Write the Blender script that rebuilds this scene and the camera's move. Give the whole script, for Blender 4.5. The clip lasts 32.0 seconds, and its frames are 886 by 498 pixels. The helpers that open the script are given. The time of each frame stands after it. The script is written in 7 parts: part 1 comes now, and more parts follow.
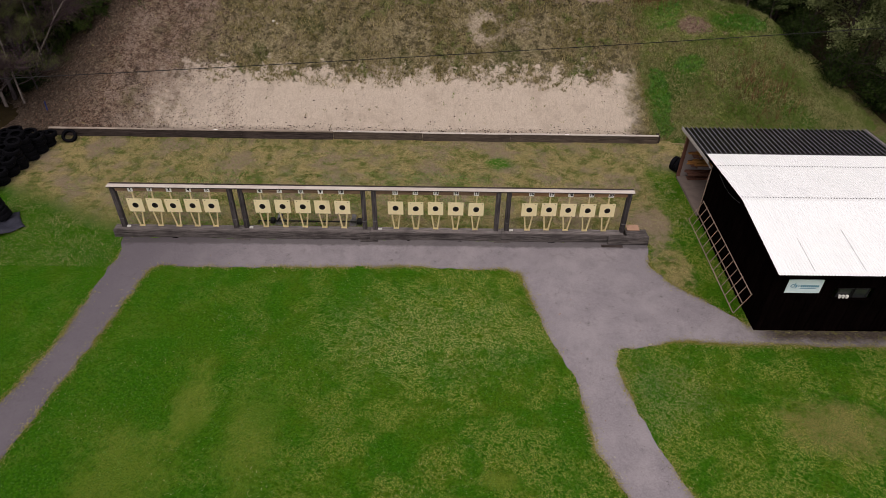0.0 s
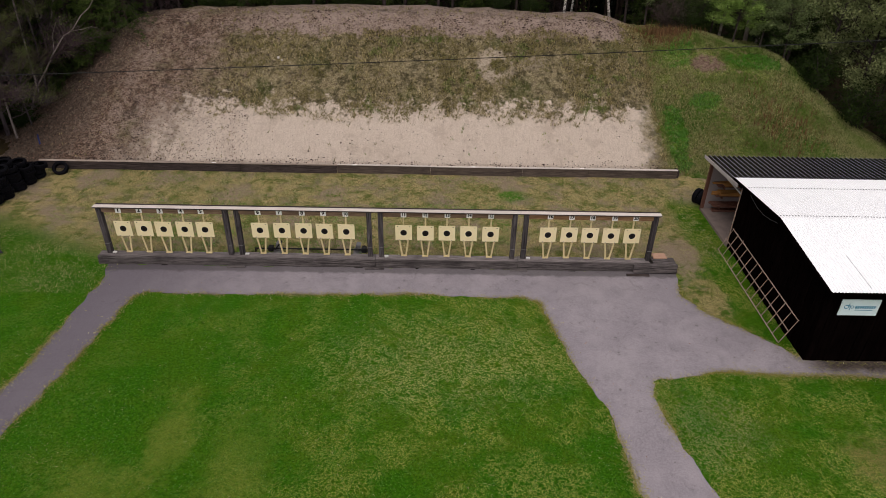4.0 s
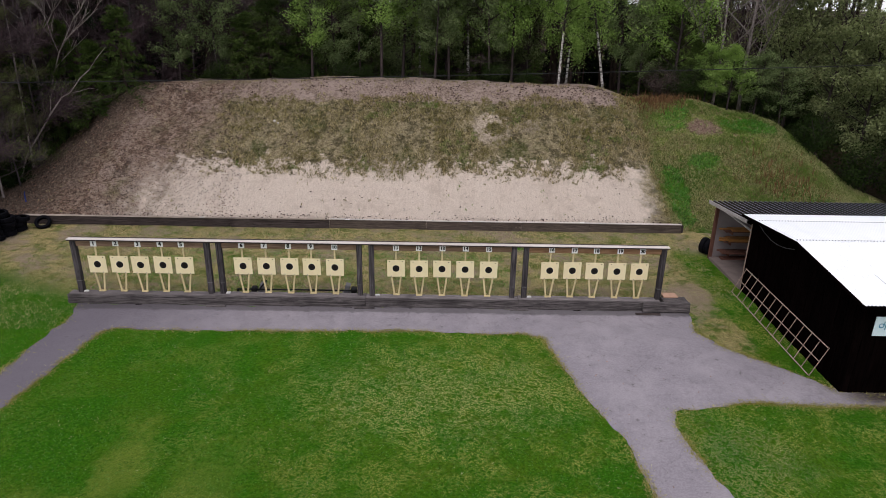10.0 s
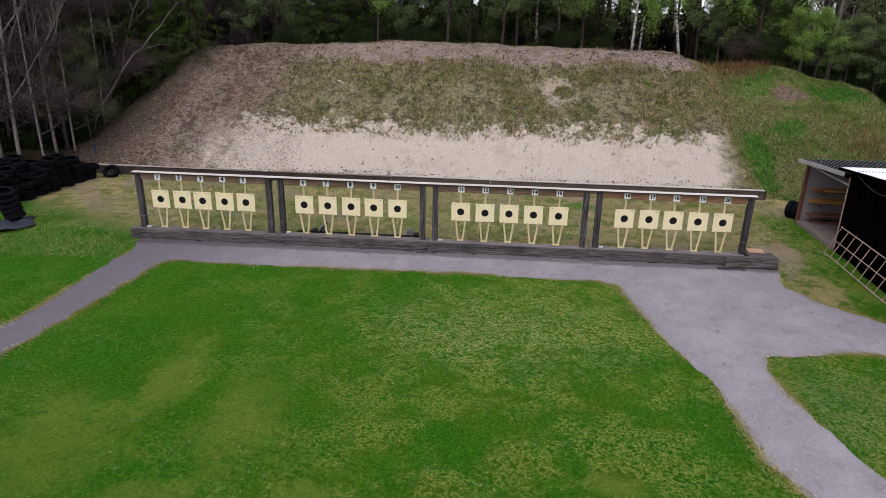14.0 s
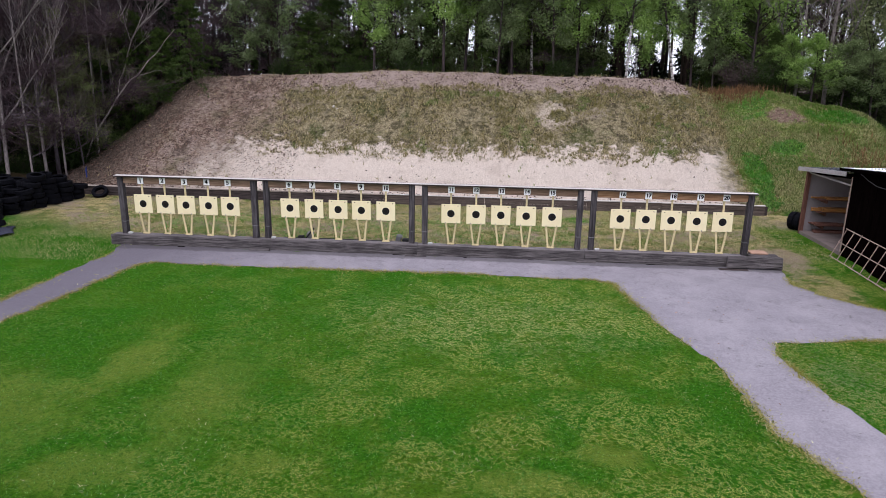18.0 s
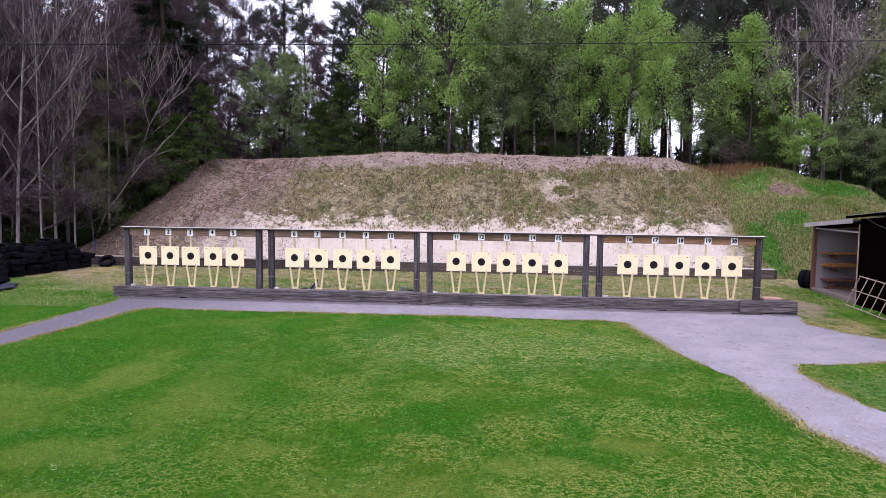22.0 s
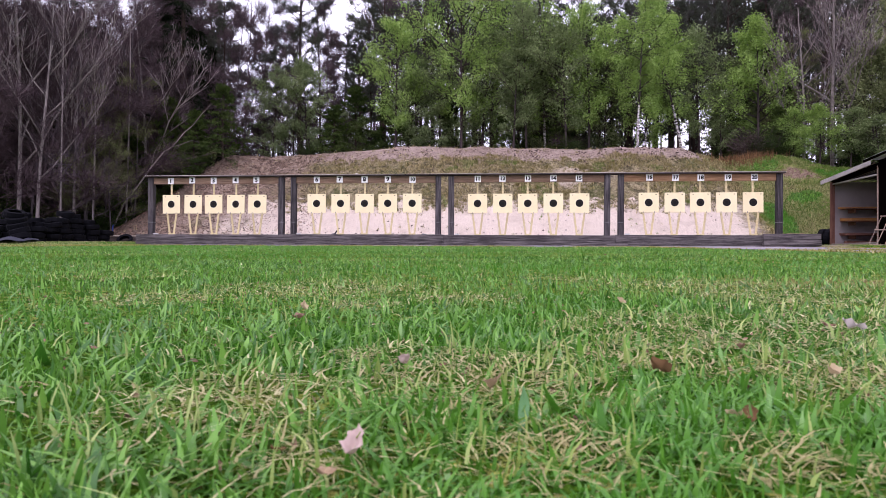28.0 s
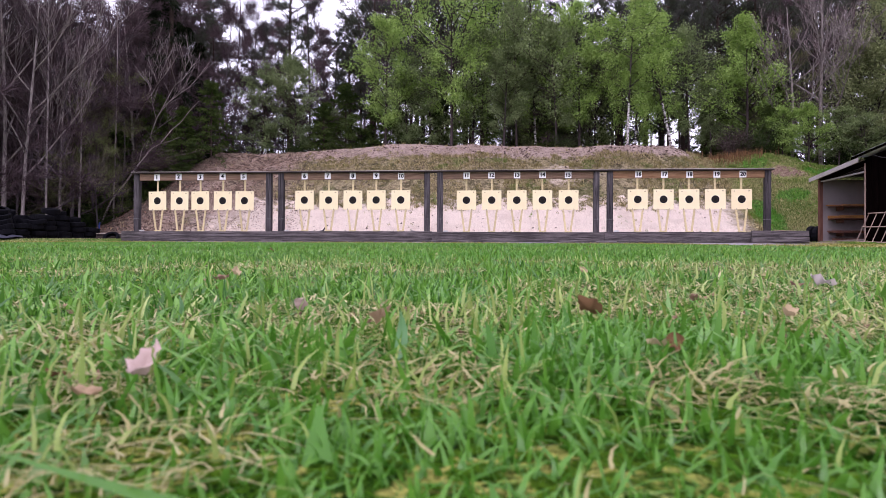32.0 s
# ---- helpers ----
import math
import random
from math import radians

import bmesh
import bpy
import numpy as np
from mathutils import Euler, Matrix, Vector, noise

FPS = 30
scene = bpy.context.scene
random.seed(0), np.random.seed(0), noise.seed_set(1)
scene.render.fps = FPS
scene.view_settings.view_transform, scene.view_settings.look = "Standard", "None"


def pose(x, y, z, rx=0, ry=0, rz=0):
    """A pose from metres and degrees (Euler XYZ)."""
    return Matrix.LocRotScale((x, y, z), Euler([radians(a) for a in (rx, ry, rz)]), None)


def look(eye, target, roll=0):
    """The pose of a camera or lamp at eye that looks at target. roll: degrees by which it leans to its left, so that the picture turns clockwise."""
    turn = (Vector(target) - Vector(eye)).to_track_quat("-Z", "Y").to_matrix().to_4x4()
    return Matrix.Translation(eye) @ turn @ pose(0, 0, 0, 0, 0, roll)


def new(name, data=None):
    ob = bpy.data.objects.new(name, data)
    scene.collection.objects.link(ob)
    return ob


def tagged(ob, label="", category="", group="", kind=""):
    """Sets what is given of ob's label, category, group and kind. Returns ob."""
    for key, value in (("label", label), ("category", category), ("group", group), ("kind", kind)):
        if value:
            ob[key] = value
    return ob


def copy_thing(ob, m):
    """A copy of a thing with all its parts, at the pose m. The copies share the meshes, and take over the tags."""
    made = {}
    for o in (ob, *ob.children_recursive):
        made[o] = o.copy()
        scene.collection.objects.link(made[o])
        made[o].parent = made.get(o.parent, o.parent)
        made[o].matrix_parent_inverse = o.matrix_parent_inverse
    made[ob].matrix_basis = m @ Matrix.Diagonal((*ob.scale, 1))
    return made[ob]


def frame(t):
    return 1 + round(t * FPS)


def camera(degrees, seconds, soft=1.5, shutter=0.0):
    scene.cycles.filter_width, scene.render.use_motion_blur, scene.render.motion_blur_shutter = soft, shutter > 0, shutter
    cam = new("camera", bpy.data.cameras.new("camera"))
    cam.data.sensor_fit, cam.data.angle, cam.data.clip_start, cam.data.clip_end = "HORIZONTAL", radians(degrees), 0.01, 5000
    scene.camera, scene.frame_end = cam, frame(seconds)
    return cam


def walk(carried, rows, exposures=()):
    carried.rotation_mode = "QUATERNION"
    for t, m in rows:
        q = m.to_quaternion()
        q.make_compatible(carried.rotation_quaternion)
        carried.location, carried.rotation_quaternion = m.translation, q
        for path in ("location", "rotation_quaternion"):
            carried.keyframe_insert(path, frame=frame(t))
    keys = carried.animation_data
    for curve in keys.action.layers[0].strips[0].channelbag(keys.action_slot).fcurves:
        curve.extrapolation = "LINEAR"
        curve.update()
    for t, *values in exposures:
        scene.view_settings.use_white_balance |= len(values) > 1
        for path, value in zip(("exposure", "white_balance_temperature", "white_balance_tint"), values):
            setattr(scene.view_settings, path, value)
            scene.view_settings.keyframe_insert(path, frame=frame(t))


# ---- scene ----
cam = camera(67.7, 32.0, soft=0.6)
cam.data.dof.use_dof, cam.data.dof.focus_distance, cam.data.dof.aperture_fstop = True, 18.0, 20.0
PATH = [
    (0, (2.174, -19.141, 14.523), (2.201, -17.575, 13.28), 1.3),
    (0.5, (2.198, -19.176, 14.219), (2.214, -17.545, 13.063), 1.2),
    (1, (2.135, -19.111, 13.889), (2.148, -17.445, 12.782), 1.2),
    (1.5, (2.109, -19.049, 13.557), (2.119, -17.367, 12.477), 1.0),
    (2, (2.037, -18.928, 13.283), (2.053, -17.248, 12.199), 1.1),
    (2.5, (1.956, -18.84, 13.005), (1.977, -17.162, 11.917), 1.1),
    (4.5, (1.768, -18.675, 11.72), (1.796, -16.947, 10.713), 1.4),
    (5, (1.741, -18.67, 11.504), (1.77, -16.917, 10.541), 1.4),
    (5.5, (1.751, -18.651, 11.245), (1.78, -16.889, 10.299), 1.4),
    (6, (1.807, -18.626, 11.036), (1.836, -16.865, 10.09), 1.4),
    (6.5, (1.859, -18.62, 10.773), (1.886, -16.858, 9.827), 1.4),
    (7, (1.89, -18.614, 10.511), (1.916, -16.852, 9.565), 1.3),
    (7.5, (1.911, -18.601, 10.274), (1.936, -16.822, 9.361), 1.3),
    (8, (1.943, -18.652, 10.002), (1.965, -16.844, 9.149), 1.2),
    (8.5, (1.957, -18.679, 9.751), (1.98, -16.858, 8.923), 1.2),
    (9, (1.972, -18.709, 9.5), (1.995, -16.878, 8.696), 1.2),
    (9.5, (1.987, -18.716, 9.261), (2.009, -16.867, 8.501), 1.1),
    (10, (2.008, -18.729, 8.961), (2.03, -16.861, 8.247), 1.1),
    (10.5, (2.027, -18.729, 8.701), (2.048, -16.861, 7.985), 1.0),
    (11, (2.003, -18.72, 8.412), (2.0, -16.853, 7.695), 1.1),
    (11.5, (1.978, -18.665, 8.154), (1.913, -16.8, 7.435), 1.2),
    (12, (1.948, -18.601, 7.899), (1.854, -16.738, 7.178), 1.3),
    (12.5, (1.848, -18.521, 7.669), (1.732, -16.655, 6.959), 1.3),
    (13, (1.776, -18.488, 7.403), (1.648, -16.619, 6.704), 1.3),
    (13.5, (1.686, -18.476, 7.1), (1.551, -16.606, 6.403), 1.3),
    (14, (1.71, -18.54, 6.856), (1.568, -16.671, 6.16), 1.2),
    (14.5, (1.789, -18.59, 6.595), (1.647, -16.72, 5.899), 1.2),
    (16.5, (2.202, -18.383, 5.717), (2.052, -16.474, 5.142), 1.0),
    (17, (2.231, -18.352, 5.436), (2.076, -16.435, 4.885), 0.9),
    (17.5, (2.191, -18.323, 5.206), (2.035, -16.406, 4.659), 0.9),
    (18, (2.122, -18.354, 4.972), (1.961, -16.428, 4.46), 0.9),
    (18.5, (2.118, -18.43, 4.71), (1.952, -16.494, 4.236), 0.8),
    (19, (2.106, -18.488, 4.44), (1.941, -16.543, 4.006), 0.9),
    (19.5, (2.191, -18.539, 4.17), (2.018, -16.586, 3.777), 0.8),
    (20, (2.177, -18.564, 3.947), (2.004, -16.603, 3.597), 0.8),
    (20.5, (2.226, -18.561, 3.739), (2.047, -16.592, 3.432), 0.7),
    (21, (2.209, -18.535, 3.495), (2.027, -16.56, 3.235), 0.7),
    (21.5, (2.214, -18.492, 3.26), (2.027, -16.512, 3.048), 0.6),
    (22, (2.21, -18.469, 3.0), (2.018, -16.485, 2.837), 0.6),
    (22.5, (2.129, -18.467, 2.741), (1.939, -16.48, 2.628), 0.6),
    (23, (2.097, -18.458, 2.473), (1.905, -16.469, 2.41), 0.5),
    (23.5, (2.028, -18.489, 2.229), (1.839, -16.498, 2.217), 0.5),
    (24, (1.989, -18.49, 1.967), (1.802, -16.499, 1.958), 0.4),
    (24.5, (1.959, -18.516, 1.636), (1.766, -16.526, 1.634), 0.4),
    (25, (1.975, -18.537, 1.286), (1.765, -16.548, 1.292), 0.4),
    (25.5, (1.883, -18.477, 1.005), (1.674, -16.488, 1.014), 0.4),
    (27.5, (1.56, -18.624, -0.08), (1.357, -16.634, -0.073), 0.4),
    (28, (1.749, -18.713, -0.305), (1.544, -16.723, -0.289), 0.3),
    (28.5, (1.907, -18.699, -0.283), (1.709, -16.709, -0.267), 0.3),
    (29, (1.978, -18.604, -0.307), (1.784, -16.614, -0.292), 0.3),
    (29.5, (1.952, -18.514, -0.327), (1.758, -16.523, -0.312), 0.3),
    (30, (1.884, -18.460, -0.358), (1.693, -16.469, -0.342), 0.3),
    (30.5, (1.799, -18.463, -0.351), (1.610, -16.473, -0.335), 0.3),
    (31, (1.758, -18.532, -0.376), (1.570, -16.541, -0.361), 0.3),
    (31.5, (1.785, -18.576, -0.374), (1.599, -16.584, -0.359), 0.3),
    (32, (1.823, -18.612, -0.370), (1.643, -16.620, -0.356), 0.3),
]
walk(cam, [(t, look(e, g, r)) for t, e, g, r in PATH],
     exposures=[(0, 0.02, 7100, 16), (6, 0.11, 6750, 15), (9, 0.20, 6450, 15), (12, 0.30, 6200, 14), (14, 0.39, 6150, 14), (18, 0.66, 5900, 17), (20, 0.86, 5850, 21), (22, 1.0, 5700, 27), (25, 1.01, 5750, 30), (28, 1.0, 5950, 32), (30, 1.0, 5950, 34), (32, 0.97, 5950, 34)])

# ---------------------------------------------------------------- light
world = bpy.data.worlds.new("overcast_sky")
scene.world = world
world.use_nodes = True
wn, wl = world.node_tree.nodes, world.node_tree.links
sky = wn.new("ShaderNodeTexSky")
sky.sky_type, sky.sun_disc = "NISHITA", False
sky.sun_elevation, sky.sun_rotation = radians(52), radians(200)
sky.air_density, sky.dust_density, sky.ozone_density = 1.0, 4.0, 1.0
cloud = wn.new("ShaderNodeMix")
cloud.data_type = "RGBA"
cloud.inputs["Factor"].default_value = 0.8
cloud.inputs["B"].default_value = (9.9, 9.9, 10.1, 1)
wl.new(sky.outputs[0], cloud.inputs["A"])
wl.new(cloud.outputs["Result"], wn["Background"].inputs["Color"])
wn["Background"].inputs["Strength"].default_value = 0.1

sun = new("sun", bpy.data.lights.new("sun", "SUN"))
sun.data.energy, sun.data.angle, sun.data.color = 1.0, radians(25), (1.0, 0.97, 0.93)
sun.matrix_world = look((-6, -14, 24), (0, 0, 0))


# ---------------------------------------------------------------- materials
class Nodes:
    """A node material with a few short ways to wire noise, masks and colours."""

    def __init__(self, name, rough=0.8, metal=0.0):
        self.m = bpy.data.materials.new(name)
        self.m.use_nodes = True
        self.t = self.m.node_tree
        self.b = self.t.nodes["Principled BSDF"]
        self.b.inputs["Roughness"].default_value = rough
        self.b.inputs["Metallic"].default_value = metal
        self.b.inputs["Specular IOR Level"].default_value = 0.06
        co = self.t.nodes.new("ShaderNodeTexCoord")
        self.co = co.outputs["Object"]

    def put(self, socket, value):
        if hasattr(value, "default_value"):
            self.t.links.new(value, socket)
        else:
            socket.default_value = value

    def noise(self, scale, detail=4.0, rough=0.6, stretch=None, co=None):
        n = self.t.nodes.new("ShaderNodeTexNoise")
        n.inputs["Scale"].default_value = scale
        n.inputs["Detail"].default_value = detail
        n.inputs["Roughness"].default_value = rough
        src = co or self.co
        if stretch:
            mp = self.t.nodes.new("ShaderNodeMapping")
            mp.inputs["Scale"].default_value = stretch
            self.t.links.new(src, mp.inputs["Vector"])
            src = mp.outputs[0]
        self.t.links.new(src, n.inputs["Vector"])
        return n.outputs["Fac"]

    def axis(self, i, co=None):
        s = self.t.nodes.new("ShaderNodeSeparateXYZ")
        self.t.links.new(co or self.co, s.inputs[0])
        return s.outputs[i]

    def math(self, op, a, b=0.0, c=0.0):
        n = self.t.nodes.new("ShaderNodeMath")
        n.operation = op
        for i, v in enumerate((a, b, c)):
            self.put(n.inputs[i], v)
        return n.outputs[0]

    def step(self, v, lo, hi):
        n = self.t.nodes.new("ShaderNodeMapRange")
        n.interpolation_type = "SMOOTHSTEP"
        self.put(n.inputs["Value"], v)
        n.inputs["From Min"].default_value, n.inputs["From Max"].default_value = lo, hi
        return n.outputs["Result"]

    def mix(self, f, a, b, kind="MIX"):
        n = self.t.nodes.new("ShaderNodeMix")
        n.data_type, n.blend_type = "RGBA", kind
        self.put(n.inputs["Factor"], f)
        for key, v in (("A", a), ("B", b)):
            self.put(n.inputs[key], (*v, 1) if isinstance(v, tuple) and len(v) == 3 else v)
        return n.outputs["Result"]

    def random(self):
        return self.t.nodes.new("ShaderNodeObjectInfo").outputs["Random"]

    def island(self):
        return self.t.nodes.new("ShaderNodeNewGeometry").outputs["Random Per Island"]

    def bump(self, h, strength=0.4, dist=0.02):
        n = self.t.nodes.new("ShaderNodeBump")
        n.inputs["Strength"].default_value, n.inputs["Distance"].default_value = strength, dist
        self.t.links.new(h, n.inputs["Height"])
        self.t.links.new(n.outputs[0], self.b.inputs["Normal"])

    def done(self, colour, rough=None):
        self.put(self.b.inputs["Base Color"], (*colour, 1) if isinstance(colour, tuple) and len(colour) == 3 else colour)
        if rough is not None:
            self.put(self.b.inputs["Roughness"], rough)
        return self.m


def wood(name, dark, light, grain=(0.6, 14, 14), rough=0.8, worn=None, gloss=0.05):
    n = Nodes(name, rough)
    n.b.inputs["Specular IOR Level"].default_value = gloss
    lines = n.noise(3.0, 6, 0.7, grain)
    blot = n.noise(1.3, 3)
    c = n.mix(n.step(lines, 0.3, 0.72), dark, light)
    c = n.mix(n.math("MULTIPLY", n.step(blot, 0.45, 0.8), 0.6), c, worn or tuple(0.6 * v for v in dark))
    c = n.mix(n.math("MULTIPLY", n.random(), 0.35), c, tuple(0.55 * v for v in dark))
    n.bump(lines, 0.35, 0.006)
    return n.done(c)


def plain(name, colour, rough=0.6, metal=0.0, vary=0.25, scale=6.0, gloss=0.1):
    n = Nodes(name, rough, metal)
    n.b.inputs["Specular IOR Level"].default_value = gloss
    f = n.noise(scale, 5)
    fine = n.noise(scale * 14, 3)
    c = n.mix(n.math("MULTIPLY", n.step(f, 0.35, 0.75), vary), colour, tuple(0.5 * v for v in colour))
    c = n.mix(n.math("MULTIPLY", n.step(fine, 0.4, 0.8), vary * 0.5), c, tuple(min(1, 1.25 * v) for v in colour))
    n.bump(fine, 0.12, 0.003)
    return n.done(c)


def leaf(name, colours, rough=0.6, clear=0.35, gloss=0.05):
    """Foliage: each piece takes its own shade; a little light comes through."""
    n = Nodes(name, rough)
    n.b.inputs["Specular IOR Level"].default_value = gloss
    r = n.island()
    c = n.mix(r, colours[0], colours[1])
    c = n.mix(n.step(n.noise(0.5, 2), 0.4, 0.7), c, colours[2])
    n.done(c)
    tr = n.t.nodes.new("ShaderNodeBsdfTranslucent")
    n.t.links.new(c, tr.inputs["Color"])
    mx = n.t.nodes.new("ShaderNodeMixShader")
    mx.inputs[0].default_value = clear
    out = n.t.nodes["Material Output"]
    n.t.links.new(n.b.outputs[0], mx.inputs[1])
    n.t.links.new(tr.outputs[0], mx.inputs[2])
    n.t.links.new(mx.outputs[0], out.inputs["Surface"])
    return n.m


def lawn_material():
    n = Nodes("lawn", 0.95)
    n.b.inputs["Specular IOR Level"].default_value = 0.04
    x, y = n.axis(0), n.axis(1)
    big, mid, small = n.noise(0.33, 3), n.noise(1.7, 5, 0.65), n.noise(7, 4, 0.7)
    fine, blade = n.noise(34, 4, 0.85), n.noise(100, 3, 0.85)
    clump = n.noise(13, 4, 0.85)
    speck = n.math("ADD", n.math("MULTIPLY", fine, 0.5), n.math("MULTIPLY", blade, 0.5))
    hue, drift2 = n.noise(0.55, 5, 0.65), n.noise(1.1, 5, 0.7)
    emerald = n.mix(n.step(speck, 0.40, 0.60), (0.008, 0.054, 0.002), (0.057, 0.212, 0.007))
    olive = n.mix(n.step(speck, 0.40, 0.60), (0.012, 0.055, 0.002), (0.092, 0.226, 0.009))
    brown = n.mix(n.step(speck, 0.40, 0.60), (0.026, 0.055, 0.003), (0.162, 0.222, 0.018))
    green = n.mix(n.step(n.math("ADD", hue, n.math("MULTIPLY", n.math("SUBTRACT", clump, 0.5), 0.25)), 0.42, 0.58), emerald, olive)
    green = n.mix(n.math("MULTIPLY", n.step(n.math("ADD", drift2, n.math("MULTIPLY", n.math("SUBTRACT", clump, 0.5), 0.4)), 0.50, 0.70), 0.4), green, brown)
    east = n.step(n.math("ADD", x, n.math("MULTIPLY", big, 5.0)), -4.0, 6.0)
    green = n.mix(n.math("MULTIPLY", n.math("SUBTRACT", 1.0, east), 0.45), green, emerald)
    grain = n.noise(17, 4, 0.85)
    green = n.mix(n.math("MULTIPLY", n.step(grain, 0.50, 0.60), 0.5), green, (0.34, 0.40, 0.26), "MULTIPLY")
    green = n.mix(n.math("MULTIPLY", n.step(grain, 0.47, 0.38), 0.24), green, (0.20, 0.315, 0.033))
    # bleached threads that run together into a net
    vein = n.math("ABSOLUTE", n.math("SUBTRACT", n.noise(8.5, 4, 0.75), 0.5))
    net = n.math("MULTIPLY", n.step(vein, 0.036, 0.008), n.step(speck, 0.42, 0.54))
    where = n.math("MULTIPLY", n.step(n.math("ADD", n.noise(0.75, 4, 0.7), n.math("MULTIPLY", east, 0.05)), 0.47, 0.62), n.math("ADD", 0.25, n.math("MULTIPLY", east, 0.6)))
    green = n.mix(n.math("MULTIPLY", net, where), green, (0.52, 0.49, 0.13))
    straw = n.mix(n.step(blade, 0.42, 0.58), (0.13, 0.13, 0.025), (0.46, 0.40, 0.17))

    def spot(x0, y0, rx, ry):
        dx = n.math("DIVIDE", n.math("SUBTRACT", x, x0), rx)
        dy = n.math("DIVIDE", n.math("SUBTRACT", y, y0), ry)
        d = n.math("ADD", n.math("MULTIPLY", dx, dx), n.math("MULTIPLY", dy, dy))
        return n.step(n.math("ADD", d, n.math("ADD", n.math("MULTIPLY", n.math("SUBTRACT", mid, 0.5), 4.0), n.math("MULTIPLY", n.math("SUBTRACT", small, 0.5), 3.0))), 1.9, -0.2)

    # bleached spots
    centre = n.math("MULTIPLY", spot(2.2, -4.8, 3.4, 1.8), net)
    green = n.mix(n.math("MULTIPLY", n.math("MULTIPLY", centre, n.step(mid, 0.38, 0.54)), 0.95), green, (0.64, 0.59, 0.26))
    right = n.math("MULTIPLY", spot(8.4, -7.0, 1.6, 1.3), net)
    green = n.mix(n.math("MULTIPLY", right, 0.8), green, (0.32, 0.31, 0.17))
    for x0, y0, rx, ry, k in ((-4.4, -7.4, 0.5, 1.3, 0.5), (-5.6, -9.8, 1.2, 1.4, 0.45), (-2.6, -8.6, 0.8, 1.8, 0.4), (-4.2, -12.6, 2.2, 0.8, 0.6), (1.2, -11.6, 1.6, 0.6, 0.5), (5.0, -12.8, 1.4, 0.6, 0.5), (2.65, -10.6, 0.7, 0.35, 0.5), (3.9, -9.8, 0.5, 0.25, 0.5), (-1.2, -10.5, 0.5, 0.3, 0.6),
                              (-3.4, -10.9, 0.8, 0.5, 0.5), (13.2, -8.2, 1.5, 0.9, 0.75), (0.6, -13.6, 1.0, 0.5, 0.6), (3.0, -16.2, 0.6, 0.35, 0.75)):
        green = n.mix(n.math("MULTIPLY", n.math("MULTIPLY", spot(x0, y0, rx, ry), n.step(speck, 0.40, 0.56)), k), green, (0.25, 0.29, 0.05) if k < 0.74 else (0.32, 0.24, 0.10))
    # the worn strip between the stand and the planked bank, and the dry verge by the shed
    reach = n.math("MAXIMUM", n.math("MULTIPLY", n.math("SUBTRACT", -9.0, x), 0.48), 0.0)
    behind = n.step(n.math("SUBTRACT", n.math("ADD", y, n.math("MULTIPLY", mid, 1.2)), reach), 0.0, 1.5)
    behind = n.math("MULTIPLY", behind, n.math("SUBTRACT", 1.0, n.math("MULTIPLY", n.step(n.math("ADD", x, n.math("MULTIPLY", mid, 0.9)), 11.0, 11.7), n.step(y, 5.5, 4.0))))
    verge = spot(10.45, -1.6, 0.6, 1.5)
    dry = n.mix(n.step(fine, 0.43, 0.57), (0.12, 0.090, 0.032), (0.56, 0.445, 0.21))
    dry = n.mix(n.math("MULTIPLY", n.step(clump, 0.50, 0.40), 0.6), dry, (0.062, 0.060, 0.012))
    dry = n.mix(n.math("MULTIPLY", n.step(blade, 0.52, 0.62), 0.75), dry, (0.66, 0.56, 0.30))
    patchy = n.mix(n.math("MULTIPLY", n.step(n.math("ADD", mid, n.math("MULTIPLY", clump, 0.6)), 0.76, 0.90), 0.8), dry, n.mix(n.step(fine, 0.43, 0.57), (0.028, 0.060, 0.006), (0.12, 0.17, 0.025)))
    dirt = n.mix(n.step(fine, 0.4, 0.6), (0.20, 0.145, 0.10), (0.40, 0.32, 0.245))
    patchy = n.mix(n.math("MULTIPLY", n.step(n.math("ADD", n.noise(0.7, 4), n.math("MULTIPLY", clump, 0.4)), 0.66, 0.82), 0.85), patchy, dirt)
    patchy = n.mix(spot(4.9, 5.0, 0.55, 0.5), patchy, (0.045, 0.16, 0.008))
    c = n.mix(n.math("MAXIMUM", behind, n.math("MULTIPLY", verge, 0.9)), green, patchy)
    c = n.mix(n.math("MULTIPLY", spot(10.35, 0.8, 0.65, 1.1), 0.9), c, dirt)
    # leaf litter under the trees
    wood_floor = n.math("MAXIMUM", n.step(n.math("ADD", y, mid), 7.6, 8.6), n.math("MULTIPLY", n.step(n.math("SUBTRACT", mid, x), 16.6, 18.2), n.step(y, -4, 2)))
    litter = n.mix(n.step(fine, 0.35, 0.65), (0.010, 0.007, 0.004), (0.055, 0.038, 0.022))
    litter = n.mix(n.math("MULTIPLY", n.step(mid, 0.5, 0.65), 0.5), litter, (0.022, 0.026, 0.008))
    c = n.mix(wood_floor, c, litter)
    n.bump(n.math("ADD", n.math("MULTIPLY", clump, 0.5), n.math("ADD", fine, n.math("MULTIPLY", blade, 0.5))), 1.0, 0.05)
    return n.done(c)


